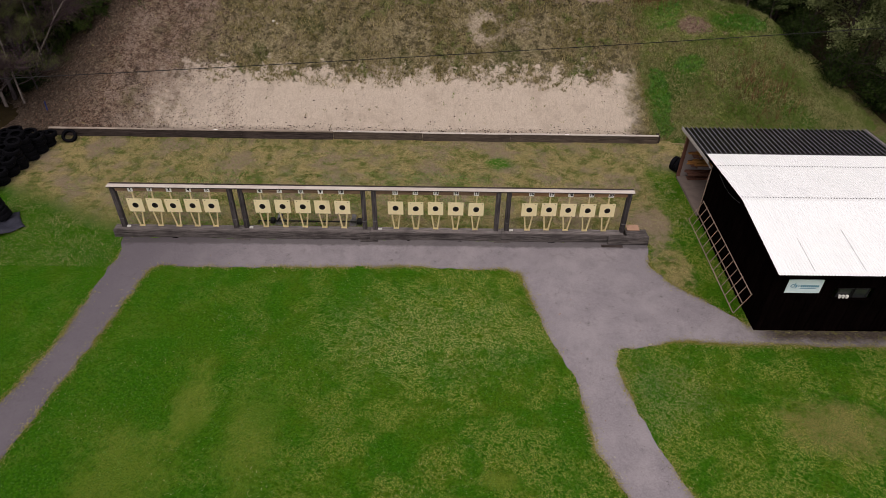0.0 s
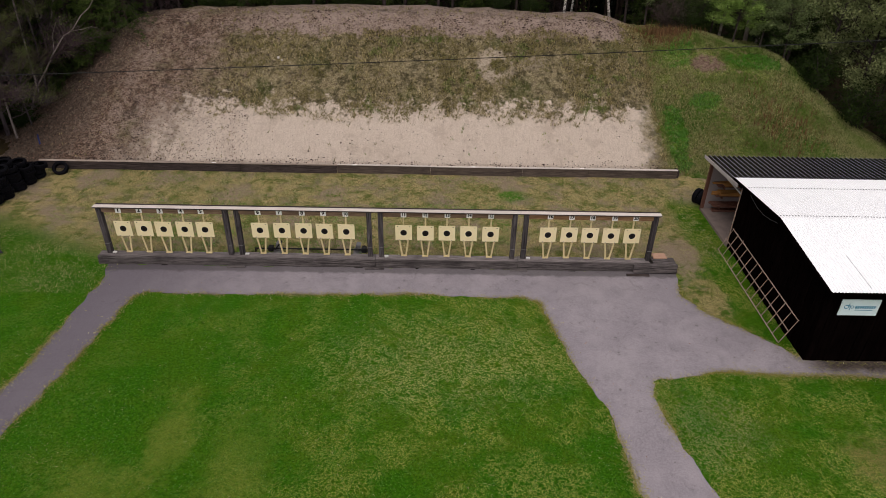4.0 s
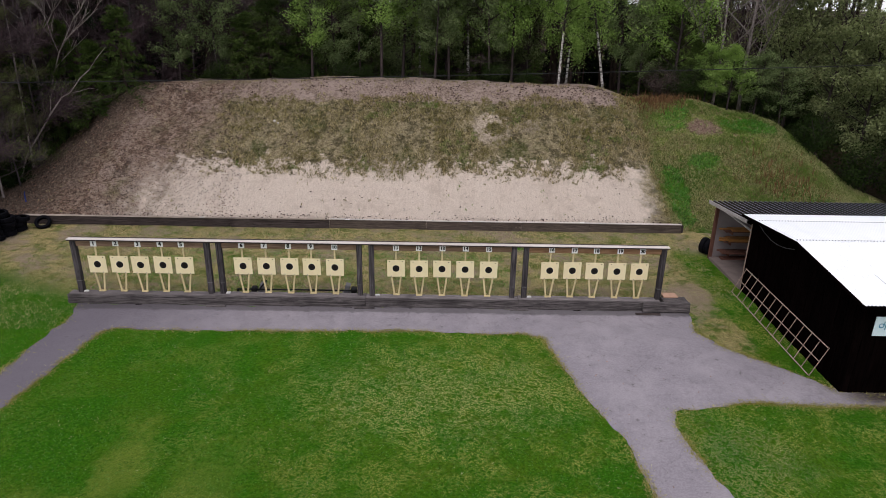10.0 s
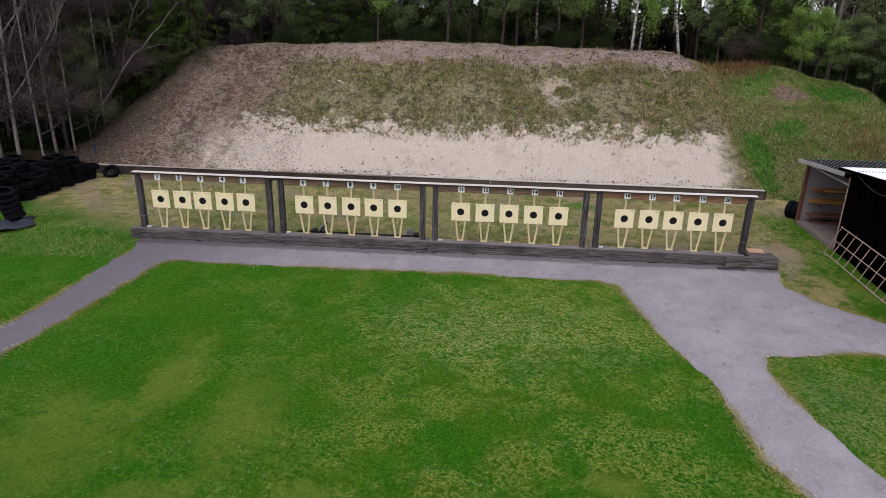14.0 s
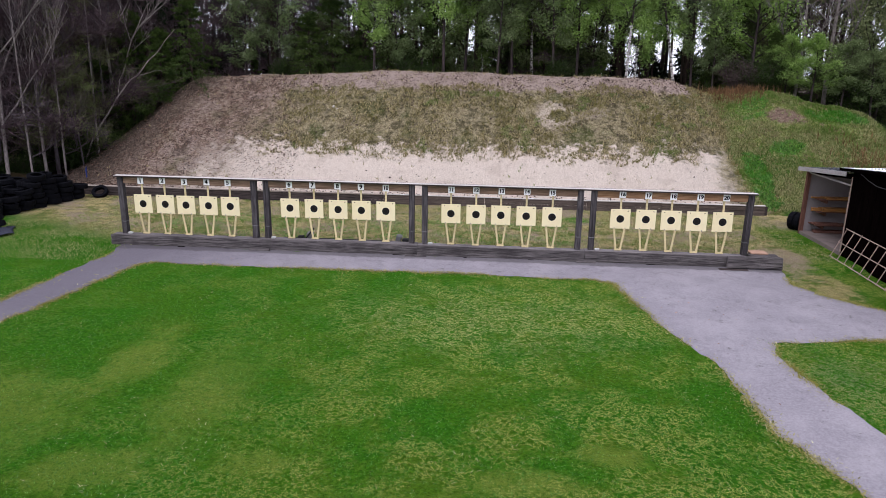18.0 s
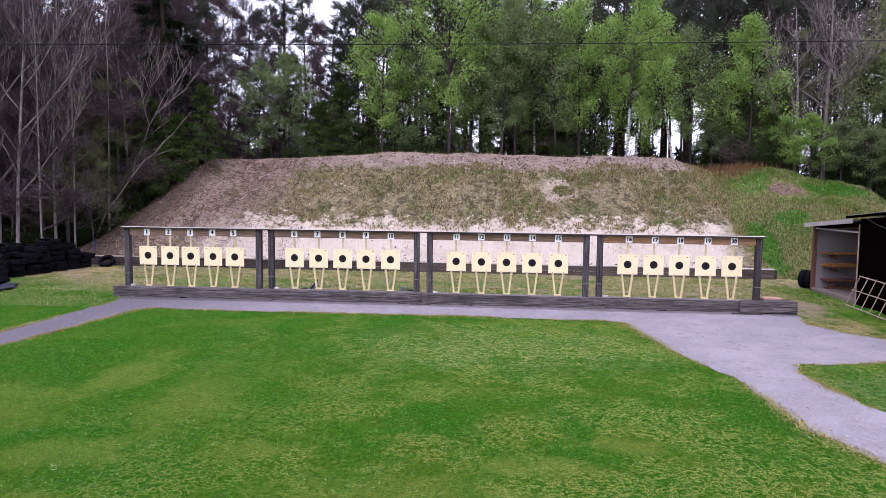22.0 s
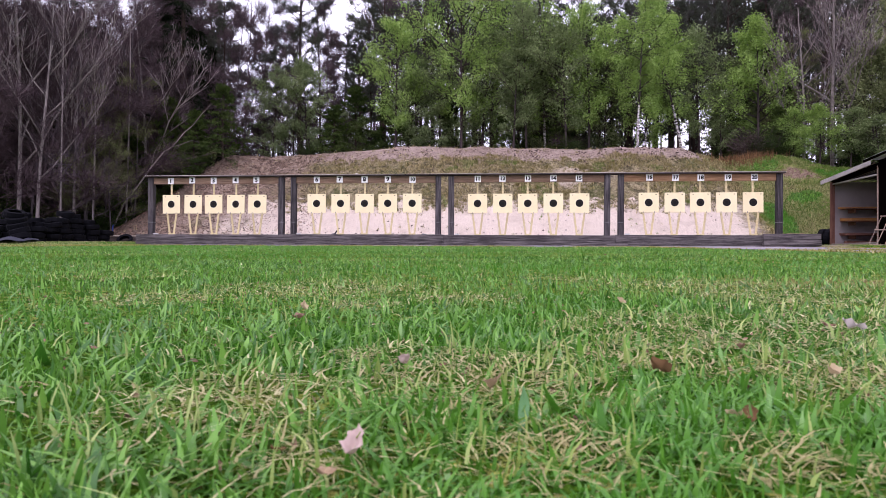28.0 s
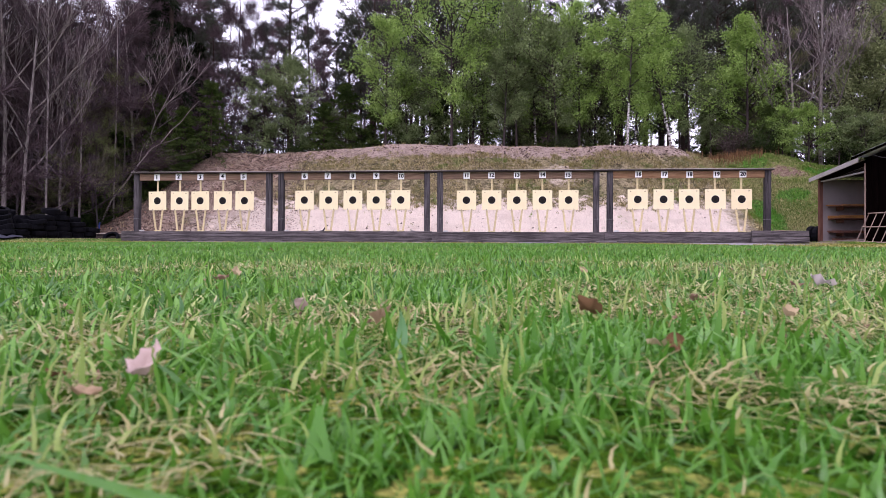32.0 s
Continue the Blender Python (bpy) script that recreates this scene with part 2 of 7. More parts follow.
def bank_material():
    n = Nodes("bank_soil", 0.95)
    n.b.inputs["Specular IOR Level"].default_value = 0.1
    x, y, z = n.axis(0), n.axis(1), n.axis(2)
    big, mid, small = n.noise(0.45, 4), n.noise(1.5, 6, 0.7), n.noise(4.5, 5, 0.75)
    fine, grit = n.noise(18, 5, 0.85), n.noise(52, 3, 0.85)
    wob = n.math("ADD", n.math("MULTIPLY", n.math("SUBTRACT", mid, 0.5), 2.6), n.math("MULTIPLY", n.math("SUBTRACT", small, 0.5), 1.6))
    zz = n.math("ADD", z, wob)
    run = n.noise(5, 4, 0.75, (3.0, 0.5, 0.5))
    sand = n.mix(n.step(fine, 0.35, 0.65), (0.63, 0.515, 0.43), (0.85, 0.735, 0.635))
    sand = n.mix(n.math("MULTIPLY", n.step(run, 0.5, 0.68), 0.3), sand, (0.40, 0.31, 0.23))
    sand = n.mix(n.math("MULTIPLY", n.step(n.noise(0.8, 5, 0.7), 0.52, 0.66), 0.3), sand, (0.44, 0.34, 0.27))
    soil = n.mix(n.step(fine, 0.42, 0.58), (0.19, 0.135, 0.112), (0.44, 0.335, 0.285))
    soil = n.mix(n.math("MULTIPLY", n.step(n.math("ADD", mid, n.math("MULTIPLY", small, 0.3)), 0.60, 0.70), 0.85), soil, n.mix(n.step(grit, 0.4, 0.6), (0.36, 0.27, 0.235), (0.47, 0.365, 0.32)))
    soil = n.mix(n.math("MULTIPLY", n.step(n.math("ADD", n.noise(0.9, 4, 0.7), n.math("MULTIPLY", small, 0.3)), 0.56, 0.48), 0.7), soil, (0.115, 0.085, 0.078))
    speck = n.math("ADD", n.math("MULTIPLY", fine, 0.5), n.math("MULTIPLY", grit, 0.5))
    turf = n.mix(n.step(speck, 0.40, 0.60), (0.085, 0.068, 0.030), (0.53, 0.44, 0.27))
    turf = n.mix(n.math("MULTIPLY", n.step(n.math("ADD", n.noise(2.3, 5, 0.75), n.math("MULTIPLY", fine, 0.3)), 0.60, 0.74), 0.75), turf, (0.040, 0.036, 0.014))
    turf = n.mix(n.math("MULTIPLY", n.step(n.math("ADD", big, n.math("MULTIPLY", small, 0.25)), 0.64, 0.78), 0.6), turf, (0.060, 0.082, 0.013))
    turf = n.mix(n.math("MULTIPLY", n.step(n.math("ADD", mid, n.math("MULTIPLY", fine, 0.3)), 0.72, 0.86), 0.7), turf, (0.29, 0.225, 0.165))
    litter = n.mix(n.step(n.math("ADD", n.math("MULTIPLY", fine, 0.6), n.math("MULTIPLY", grit, 0.4)), 0.42, 0.58), (0.030, 0.020, 0.016), (0.20, 0.145, 0.115))
    litter = n.mix(n.math("MULTIPLY", n.step(small, 0.52, 0.66), 0.6), litter, (0.055, 0.040, 0.032))
    lush = n.mix(n.step(speck, 0.40, 0.60), (0.036, 0.075, 0.006), (0.30, 0.33, 0.09))
    lush = n.mix(n.math("MULTIPLY", n.step(n.math("ADD", mid, n.math("MULTIPLY", small, 0.3)), 0.58, 0.72), 0.85), lush, n.mix(n.step(speck, 0.42, 0.58), (0.085, 0.062, 0.026), (0.30, 0.245, 0.125)))
    lush = n.mix(n.math("MULTIPLY", n.step(n.math("ADD", big, n.math("MULTIPLY", small, 0.2)), 0.60, 0.70), 0.8), lush, (0.045, 0.13, 0.008))

    def spot(x0, y0, rx, ry):
        dx = n.math("DIVIDE", n.math("SUBTRACT", x, x0), rx)
        dy = n.math("DIVIDE", n.math("SUBTRACT", y, y0), ry)
        d = n.math("ADD", n.math("MULTIPLY", dx, dx), n.math("MULTIPLY", dy, dy))
        return n.step(n.math("ADD", d, n.math("MULTIPLY", n.math("SUBTRACT", small, 0.5), 2.4)), 1.3, 0.4)

    c = n.mix(n.step(zz, 1.75, 2.1), sand, turf)
    for x0, y0, rx, ry in ((4.3, 12.0, 0.55, 0.8), (6.2, 12.0, 0.7, 0.35), (-0.5, 9.9, 1.6, 0.35)):
        c = n.mix(n.math("MULTIPLY", n.math("MULTIPLY", spot(x0, y0, rx, ry), n.step(fine, 0.40, 0.54)), 0.7), c, (0.43, 0.35, 0.27))
    c = n.mix(n.math("MULTIPLY", spot(4.55, 12.0, 0.95, 0.85), 0.85), c, n.mix(n.step(fine, 0.40, 0.56), (0.34, 0.27, 0.20), (0.66, 0.55, 0.44)))
    c = n.mix(spot(4.75, 11.95, 0.5, 0.40), c, n.mix(n.step(fine, 0.42, 0.58), (0.06, 0.055, 0.02), (0.25, 0.21, 0.11)))
    c = n.mix(n.step(n.math("ADD", z, n.math("MULTIPLY", wob, 0.45)), 4.15, 4.4), c, soil)
    # mottled soil towards the left end, leaf litter at its foot
    left = n.step(n.math("ADD", n.math("SUBTRACT", n.math("MULTIPLY", z, 0.9), x), n.math("MULTIPLY", wob, 2.8)), 9.2, 13.2)
    mottle = n.mix(n.step(n.math("ADD", small, n.math("MULTIPLY", mid, 0.5)), 0.68, 0.86), n.mix(n.step(n.math("ADD", n.math("MULTIPLY", fine, 0.6), n.math("MULTIPLY", grit, 0.4)), 0.44, 0.56), (0.040, 0.024, 0.018), (0.30, 0.195, 0.145)), n.mix(n.step(fine, 0.43, 0.57), (0.20, 0.135, 0.105), (0.48, 0.36, 0.29)))
    mottle = n.mix(n.math("MULTIPLY", n.step(n.math("ADD", big, n.math("MULTIPLY", small, 0.4)), 0.70, 0.84), 0.5), mottle, turf)
    mottle = n.mix(n.math("MULTIPLY", n.step(n.math("ADD", n.noise(0.85, 5, 0.7), n.math("MULTIPLY", small, 0.3)), 0.66, 0.76), 0.75), mottle, n.mix(n.step(fine, 0.42, 0.58), (0.22, 0.155, 0.13), (0.46, 0.35, 0.30)))
    mottle = n.mix(n.math("MULTIPLY", n.step(n.math("ADD", n.noise(1.1, 5, 0.7), n.math("MULTIPLY", small, 0.3)), 0.60, 0.50), 0.6), mottle, (0.050, 0.034, 0.028))
    c = n.mix(left, c, mottle)
    far_left = n.step(n.math("ADD", n.math("SUBTRACT", n.math("MULTIPLY", z, 0.55), x), n.math("MULTIPLY", wob, 1.2)), 13.4, 15.2)
    c = n.mix(far_left, c, litter)
    right = n.step(n.math("ADD", x, n.math("MULTIPLY", wob, 0.9)), 11.3, 12.0)
    rim = n.step(n.math("ADD", x, n.math("MULTIPLY", wob, 0.8)), 10.6, 11.5)
    c = n.mix(n.math("MULTIPLY", rim, 0.9), c, turf)
    for x0, y0, rx, ry in ((13.2, 13.0, 0.9, 0.9), (12.5, 9.0, 0.5, 1.7), (16.8, 12.9, 1.7, 0.5), (14.2, 10.6, 0.8, 0.5)):
        lush = n.mix(n.math("MULTIPLY", spot(x0, y0, rx, ry), 0.55), lush, n.mix(n.step(speck, 0.40, 0.60), (0.022, 0.085, 0.004), (0.12, 0.30, 0.020)))
    c = n.mix(right, c, lush)
    c = n.mix(spot(14.6, 12.4, 0.9, 0.42), c, n.mix(n.step(fine, 0.4, 0.6), (0.13, 0.080, 0.060), (0.31, 0.215, 0.165)))
    c = n.mix(n.math("MULTIPLY", n.step(n.math("ADD", fine, n.math("MULTIPLY", small, 0.35)), 0.80, 0.90), 0.8), c, (0.055, 0.040, 0.022))
    grain = n.noise(7.0, 4, 0.8)
    rough = n.math("MAXIMUM", n.step(zz, 1.6, 2.1), n.math("MAXIMUM", left, right))
    c = n.mix(n.math("MULTIPLY", n.step(grain, 0.51, 0.63), n.math("ADD", 0.06, n.math("MULTIPLY", rough, 0.62))), c, (0.34, 0.31, 0.27), "MULTIPLY")
    c = n.mix(n.math("MULTIPLY", n.math("MULTIPLY", n.step(grain, 0.47, 0.37), rough), 0.35), c, (0.47, 0.40, 0.29))
    n.bump(n.math("ADD", n.math("MULTIPLY", grain, 1.2), n.math("ADD", fine, n.math("MULTIPLY", grit, 0.6))), 1.0, 0.09)
    return n.done(c)


def asphalt_material():
    n = Nodes("old_asphalt", 0.85)
    big, mid, fine, grit = n.noise(0.5, 3), n.noise(2.5, 5, 0.75), n.noise(22, 4, 0.8), n.noise(110, 2, 0.8)
    c = n.mix(n.step(fine, 0.38, 0.62), (0.188, 0.168, 0.188), (0.250, 0.227, 0.250))
    c = n.mix(n.math("MULTIPLY", n.step(n.noise(0.8, 4, 0.6), 0.42, 0.66), 0.4), c, (0.31, 0.282, 0.302))
    c = n.mix(n.math("MULTIPLY", n.step(mid, 0.50, 0.70), 0.28), c, (0.095, 0.085, 0.100))
    c = n.mix(n.math("MULTIPLY", n.step(grit, 0.55, 0.66), 0.3), c, (0.38, 0.36, 0.39))
    c = n.mix(n.math("MULTIPLY", n.step(n.noise(45, 2, 0.7), 0.40, 0.32), 0.3), c, (0.05, 0.044, 0.05))
    c = n.mix(n.math("MULTIPLY", n.step(n.math("ADD", n.noise(6, 3, 0.8), n.math("MULTIPLY", mid, 0.4)), 0.84, 0.90), 0.45), c, (0.06, 0.05, 0.042))
    x, y = n.axis(0), n.axis(1)
    c = n.mix(n.math("MULTIPLY", n.step(n.math("ADD", x, n.math("MULTIPLY", mid, 2.0)), -1.0, -8.0), 0.75), c, (0.085, 0.074, 0.092))
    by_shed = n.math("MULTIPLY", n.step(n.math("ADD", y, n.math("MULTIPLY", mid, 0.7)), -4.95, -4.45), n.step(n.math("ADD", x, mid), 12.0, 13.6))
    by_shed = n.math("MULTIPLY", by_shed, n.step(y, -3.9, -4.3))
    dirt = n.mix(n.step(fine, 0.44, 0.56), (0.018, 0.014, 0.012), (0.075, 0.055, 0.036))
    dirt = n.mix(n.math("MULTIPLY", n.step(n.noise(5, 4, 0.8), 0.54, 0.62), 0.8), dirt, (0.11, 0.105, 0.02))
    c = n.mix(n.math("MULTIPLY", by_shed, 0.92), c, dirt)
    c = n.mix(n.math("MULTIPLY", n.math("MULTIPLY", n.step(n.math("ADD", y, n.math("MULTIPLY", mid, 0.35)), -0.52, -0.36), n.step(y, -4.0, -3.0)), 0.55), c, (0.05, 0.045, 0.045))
    vor = n.t.nodes.new("ShaderNodeTexVoronoi")
    vor.feature = "DISTANCE_TO_EDGE"
    vor.inputs["Scale"].default_value = 0.45
    warp = n.t.nodes.new("ShaderNodeVectorMath")
    warp.operation = "MULTIPLY_ADD"
    nz = n.t.nodes.new("ShaderNodeTexNoise")
    nz.inputs["Scale"].default_value = 2.0
    n.t.links.new(n.co, nz.inputs["Vector"])
    n.t.links.new(nz.outputs["Color"], warp.inputs[0])
    warp.inputs[1].default_value = (0.7, 0.7, 0.0)
    n.t.links.new(n.co, warp.inputs[2])
    n.t.links.new(warp.outputs[0], vor.inputs["Vector"])
    crack = n.math("MULTIPLY", n.step(vor.outputs["Distance"], 0.008, 0.003), n.step(big, 0.45, 0.6))
    c = n.mix(n.math("MULTIPLY", crack, 0.22), c, (0.085, 0.075, 0.078))
    n.bump(n.math("ADD", grit, fine), 0.4, 0.006)
    return n.done(c)


def corrugated(name, colour, stain, rough=0.45, gloss=0.3):
    n = Nodes(name, rough, 0.0)
    n.b.inputs["Specular IOR Level"].default_value = gloss
    c = n.mix(n.math("MULTIPLY", n.step(n.noise(1.2, 5, 0.7, (1, 0.3, 1)), 0.45, 0.75), 0.35), colour, stain)
    c = n.mix(n.math("MULTIPLY", n.step(n.noise(40, 3), 0.5, 0.8), 0.15), c, tuple(0.6 * v for v in stain))
    return n.done(c)


def bark_birch():
    n = Nodes("birch_bark", 0.7)
    bands = n.noise(5, 4, 0.7, (1, 1, 3.5))
    c = n.mix(n.step(bands, 0.48, 0.56), (0.50, 0.47, 0.45), (0.045, 0.04, 0.036))
    n.bump(bands, 0.3, 0.01)
    return n.done(c)


def card_material():
    n = Nodes("target_card", 0.75)
    f = n.noise(7, 4)
    c = n.mix(n.math("MULTIPLY", n.step(f, 0.4, 0.75), 0.5), (0.75, 0.64, 0.40), (0.65, 0.55, 0.335))
    c = n.mix(n.math("MULTIPLY", n.random(), 0.3), c, (0.77, 0.68, 0.46))
    return n.done(c)


M = {
    "lawn": lawn_material(), "bank": bank_material(), "asphalt": asphalt_material(),
    "grey_wood": wood("weathered_wood", (0.022, 0.019, 0.020), (0.202, 0.178, 0.177), worn=(0.016, 0.014, 0.015)),
    "dark_wood": wood("dark_stained_wood", (0.022, 0.017, 0.0165), (0.100, 0.079, 0.075)),
    "wall_wood": wood("bank_planks", (0.045, 0.034, 0.030), (0.145, 0.115, 0.098)),
    "brown_wood": wood("brown_beam", (0.16, 0.085, 0.045), (0.34, 0.20, 0.115), worn=(0.10, 0.06, 0.05)),
    "dull_beam": wood("dull_beam", (0.12, 0.072, 0.048), (0.31, 0.205, 0.145), worn=(0.12, 0.085, 0.068)),
    "cap_wood": wood("bleached_cap", (0.48, 0.43, 0.40), (0.70, 0.64, 0.60), worn=(0.42, 0.36, 0.33)),
    "pale_wood": wood("pale_slat", (0.52, 0.42, 0.225), (0.70, 0.585, 0.355)),
    "orange_wood": wood("orange_timber", (0.30, 0.13, 0.04), (0.52, 0.27, 0.09)),
    "card": card_material(),
    "black_ink": plain("black_print", (0.008, 0.0075, 0.008), 0.6),
    "score_ink": plain("brown_ring", (0.036, 0.027, 0.020), 0.6),
    "ring_ink": plain("white_ring", (0.78, 0.74, 0.62), 0.6),
    "box_plastic": plain("dull_white_plastic", (0.52, 0.51, 0.50), 0.5, vary=0.4),
    "plate": plain("white_plate", (0.78, 0.77, 0.76), 0.5, vary=0.12),
    "white_roof": corrugated("white_sheet_roof", (0.84, 0.86, 0.89), (0.70, 0.73, 0.77), 0.4, 0.3),
    "roof_seam": plain("pale_seam", (0.40, 0.41, 0.43), 0.5, vary=0.3),
    "barge": wood("weathered_barge", (0.25, 0.23, 0.23), (0.50, 0.47, 0.46), worn=(0.18, 0.16, 0.155)),
    "moss": plain("moss_and_litter", (0.034, 0.025, 0.013), 0.95, vary=0.7, scale=3.0, gloss=0.03),
    "old_cap": wood("weathered_cap", (0.20, 0.16, 0.135), (0.46, 0.39, 0.34), worn=(0.12, 0.095, 0.08)),
    "window_frame": plain("black_window_frame", (0.012, 0.012, 0.013), 0.5),
    "pale_bark": wood("pale_bark", (0.11, 0.088, 0.086), (0.41, 0.355, 0.34), (8, 8, 1.6)),
    "cable_grey": plain("grey_cable", (0.045, 0.045, 0.05), 0.6),
    "rib_paint": plain("worn_rib_paint", (0.16, 0.16, 0.19), 0.4, vary=0.5, scale=3),
    "sill_wood": wood("bleached_sill", (0.075, 0.066, 0.068), (0.28, 0.25, 0.25)),
    "black_roof": corrugated("black_sheet_roof", (0.006, 0.0055, 0.009), (0.014, 0.013, 0.019), 0.2, 1.0),
    "tar": wood("tarred_boards", (0.0010, 0.0007, 0.0007), (0.0048, 0.0027, 0.0027), (10, 10, 0.5), gloss=0.0),
    "inside": plain("whitewashed_panel", (0.235, 0.205, 0.21), 0.8, vary=0.4, scale=2),
    "floor_dust": plain("dusty_floor", (0.17, 0.135, 0.125), 0.9, vary=0.5, scale=3),
    "red_board": wood("red_brown_board", (0.10, 0.045, 0.035), (0.20, 0.10, 0.075), (10, 10, 0.6)),
    "rubber": plain("old_rubber", (0.0034, 0.0034, 0.0052), 0.7, vary=0.5, gloss=0.06),
    "lattice": wood("lattice_battens", (0.24, 0.165, 0.135), (0.46, 0.35, 0.30), worn=(0.18, 0.12, 0.10)),
    "black_steel": plain("black_steel", (0.02, 0.02, 0.022), 0.5, 0.2),
    "grey_metal": plain("grey_metal", (0.19, 0.185, 0.195), 0.5, 0.2),
    "brick": plain("clay_slab", (0.42, 0.26, 0.185), 0.85, vary=0.4),
    "sign": plain("pale_sign", (0.62, 0.74, 0.80), 0.4, vary=0.06),
    "sign_blue": plain("sign_blue", (0.05, 0.22, 0.36), 0.5),
    "blue": plain("blue_plastic", (0.03, 0.045, 0.16), 0.5),
    "tarp": plain("black_tarpaulin", (0.030, 0.031, 0.046), 0.5, vary=0.4, gloss=0.15),
    "pine_bark": wood("pine_bark", (0.028, 0.020, 0.018), (0.095, 0.066, 0.056), (8, 8, 1.2)),
    "grey_bark": wood("grey_bark", (0.040, 0.031, 0.035), (0.145, 0.121, 0.132), (8, 8, 1.2)),
    "birch_bark": bark_birch(),
    "limb_bark": wood("twig_bark", (0.030, 0.022, 0.022), (0.095, 0.074, 0.074), (8, 8, 1.2)),
    # third pine tone is purple-grey: haze over the pines put into the needle colour
    "pine_leaf": leaf("pine_needles", ((0.028, 0.038, 0.025), (0.092, 0.102, 0.066), (0.070, 0.064, 0.064)), clear=0.2),
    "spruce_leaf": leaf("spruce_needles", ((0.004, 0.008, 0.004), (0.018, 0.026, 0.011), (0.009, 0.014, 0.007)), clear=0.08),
    "fresh_spruce": leaf("young_spruce_needles", ((0.012, 0.022, 0.006), (0.100, 0.145, 0.034), (0.024, 0.042, 0.011)), clear=0.2),
    "birch_leaf": leaf("young_birch_leaves", ((0.13, 0.22, 0.035), (0.38, 0.54, 0.16), (0.20, 0.31, 0.065)), clear=0.42),
    "aspen_leaf": leaf("grey_green_leaves", ((0.080, 0.115, 0.040), (0.28, 0.35, 0.155), (0.15, 0.195, 0.080)), clear=0.42),
    "new_leaf": leaf("first_leaves", ((0.10, 0.115, 0.045), (0.24, 0.28, 0.10), (0.13, 0.12, 0.07)), clear=0.4),
    "dim_leaf": leaf("deep_green_leaves", ((0.045, 0.062, 0.022), (0.24, 0.28, 0.13), (0.10, 0.13, 0.052)), clear=0.42),
    "willow_leaf": leaf("willow_leaves", ((0.080, 0.098, 0.040), (0.33, 0.37, 0.175), (0.17, 0.20, 0.08)), clear=0.42),
    "purple_twig": wood("purple_twigs", (0.036, 0.024, 0.028), (0.180, 0.125, 0.138), (8, 8, 1.2)),
    "bud_leaf": leaf("brown_buds", ((0.050, 0.035, 0.034), (0.095, 0.070, 0.060), (0.060, 0.050, 0.036))),
    "shrub_leaf": leaf("shrub_leaves", ((0.008, 0.018, 0.005), (0.045, 0.074, 0.018), (0.018, 0.032, 0.009))),
    "grass": leaf("grass_blades", ((0.018, 0.098, 0.006), (0.200, 0.42, 0.062), (0.072, 0.240, 0.014)), 0.40, 0.4, 0.5),
    "fringe": leaf("path_fringe", ((0.10, 0.105, 0.016), (0.46, 0.41, 0.14), (0.24, 0.22, 0.05)), 0.6, 0.35),
    "broad": leaf("broad_weed_leaf", ((0.10, 0.24, 0.09), (0.16, 0.32, 0.14), (0.12, 0.27, 0.10)), 0.35, 0.3, 0.5),
    "faded_grass": leaf("faded_grass", ((0.11, 0.20, 0.03), (0.46, 0.53, 0.20), (0.24, 0.34, 0.06)), 0.45, 0.4, 0.3),
    "post_wood": wood("stained_posts", (0.014, 0.012, 0.014), (0.130, 0.115, 0.121), (16, 16, 0.5), worn=(0.010, 0.010, 0.012)),
    "straw": leaf("dry_grass", ((0.21, 0.180, 0.070), (0.60, 0.565, 0.33), (0.39, 0.350, 0.16)), 0.6, 0.35),
    "tuft": leaf("bank_grass", ((0.070, 0.066, 0.018), (0.58, 0.48, 0.26), (0.20, 0.18, 0.06)), 0.8, 0.3),
    "lush_tuft": leaf("bank_green_grass", ((0.060, 0.112, 0.014), (0.50, 0.455, 0.23), (0.13, 0.21, 0.038)), 0.7, 0.35),
    "pale_leaf": leaf("bleached_leaves", ((0.34, 0.25, 0.145), (0.52, 0.42, 0.27), (0.42, 0.32, 0.195)), 0.7, 0.25),
    "white_leaf": leaf("whitish_leaf", ((0.40, 0.34, 0.33), (0.56, 0.49, 0.48), (0.48, 0.41, 0.40)), 0.7, 0.15),
    "tan_leaf": leaf("tan_leaves", ((0.26, 0.17, 0.10), (0.48, 0.35, 0.23), (0.36, 0.25, 0.16)), 0.7, 0.25),
    "pink_leaf": leaf("pink_dry_leaves", ((0.36, 0.255, 0.225), (0.57, 0.44, 0.40), (0.45, 0.34, 0.31)), 0.7, 0.25),
    "rust_leaf": leaf("rust_leaves", ((0.09, 0.047, 0.022), (0.22, 0.125, 0.062), (0.14, 0.08, 0.038)), 0.7, 0.25),
    "clod": plain("dark_soil", (0.075, 0.05, 0.042), 0.95, vary=0.5),
    "weed": leaf("brown_weeds", ((0.09, 0.045, 0.022), (0.30, 0.18, 0.09), (0.16, 0.09, 0.045)), 0.8, 0.2),
    "dark_leaf": leaf("rotting_leaves", ((0.030, 0.020, 0.016), (0.085, 0.055, 0.042), (0.05, 0.034, 0.026)), 0.8, 0.1),
    "dead_leaf": leaf("dead_leaves", ((0.13, 0.072, 0.050), (0.36, 0.225, 0.165), (0.23, 0.14, 0.10)), 0.7, 0.2),
    "glass": plain("dark_glass", (0.02, 0.022, 0.025), 0.08, vary=0.05, gloss=0.5),
    "stone": plain("pale_stone", (0.55, 0.5, 0.45), 0.85, vary=0.4),
}


# ---------------------------------------------------------------- building helpers
def mesh_from(name, verts, faces, mat):
    me = bpy.data.meshes.new(name)
    me.from_pydata(verts, [], faces)
    me.materials.append(mat)
    return me


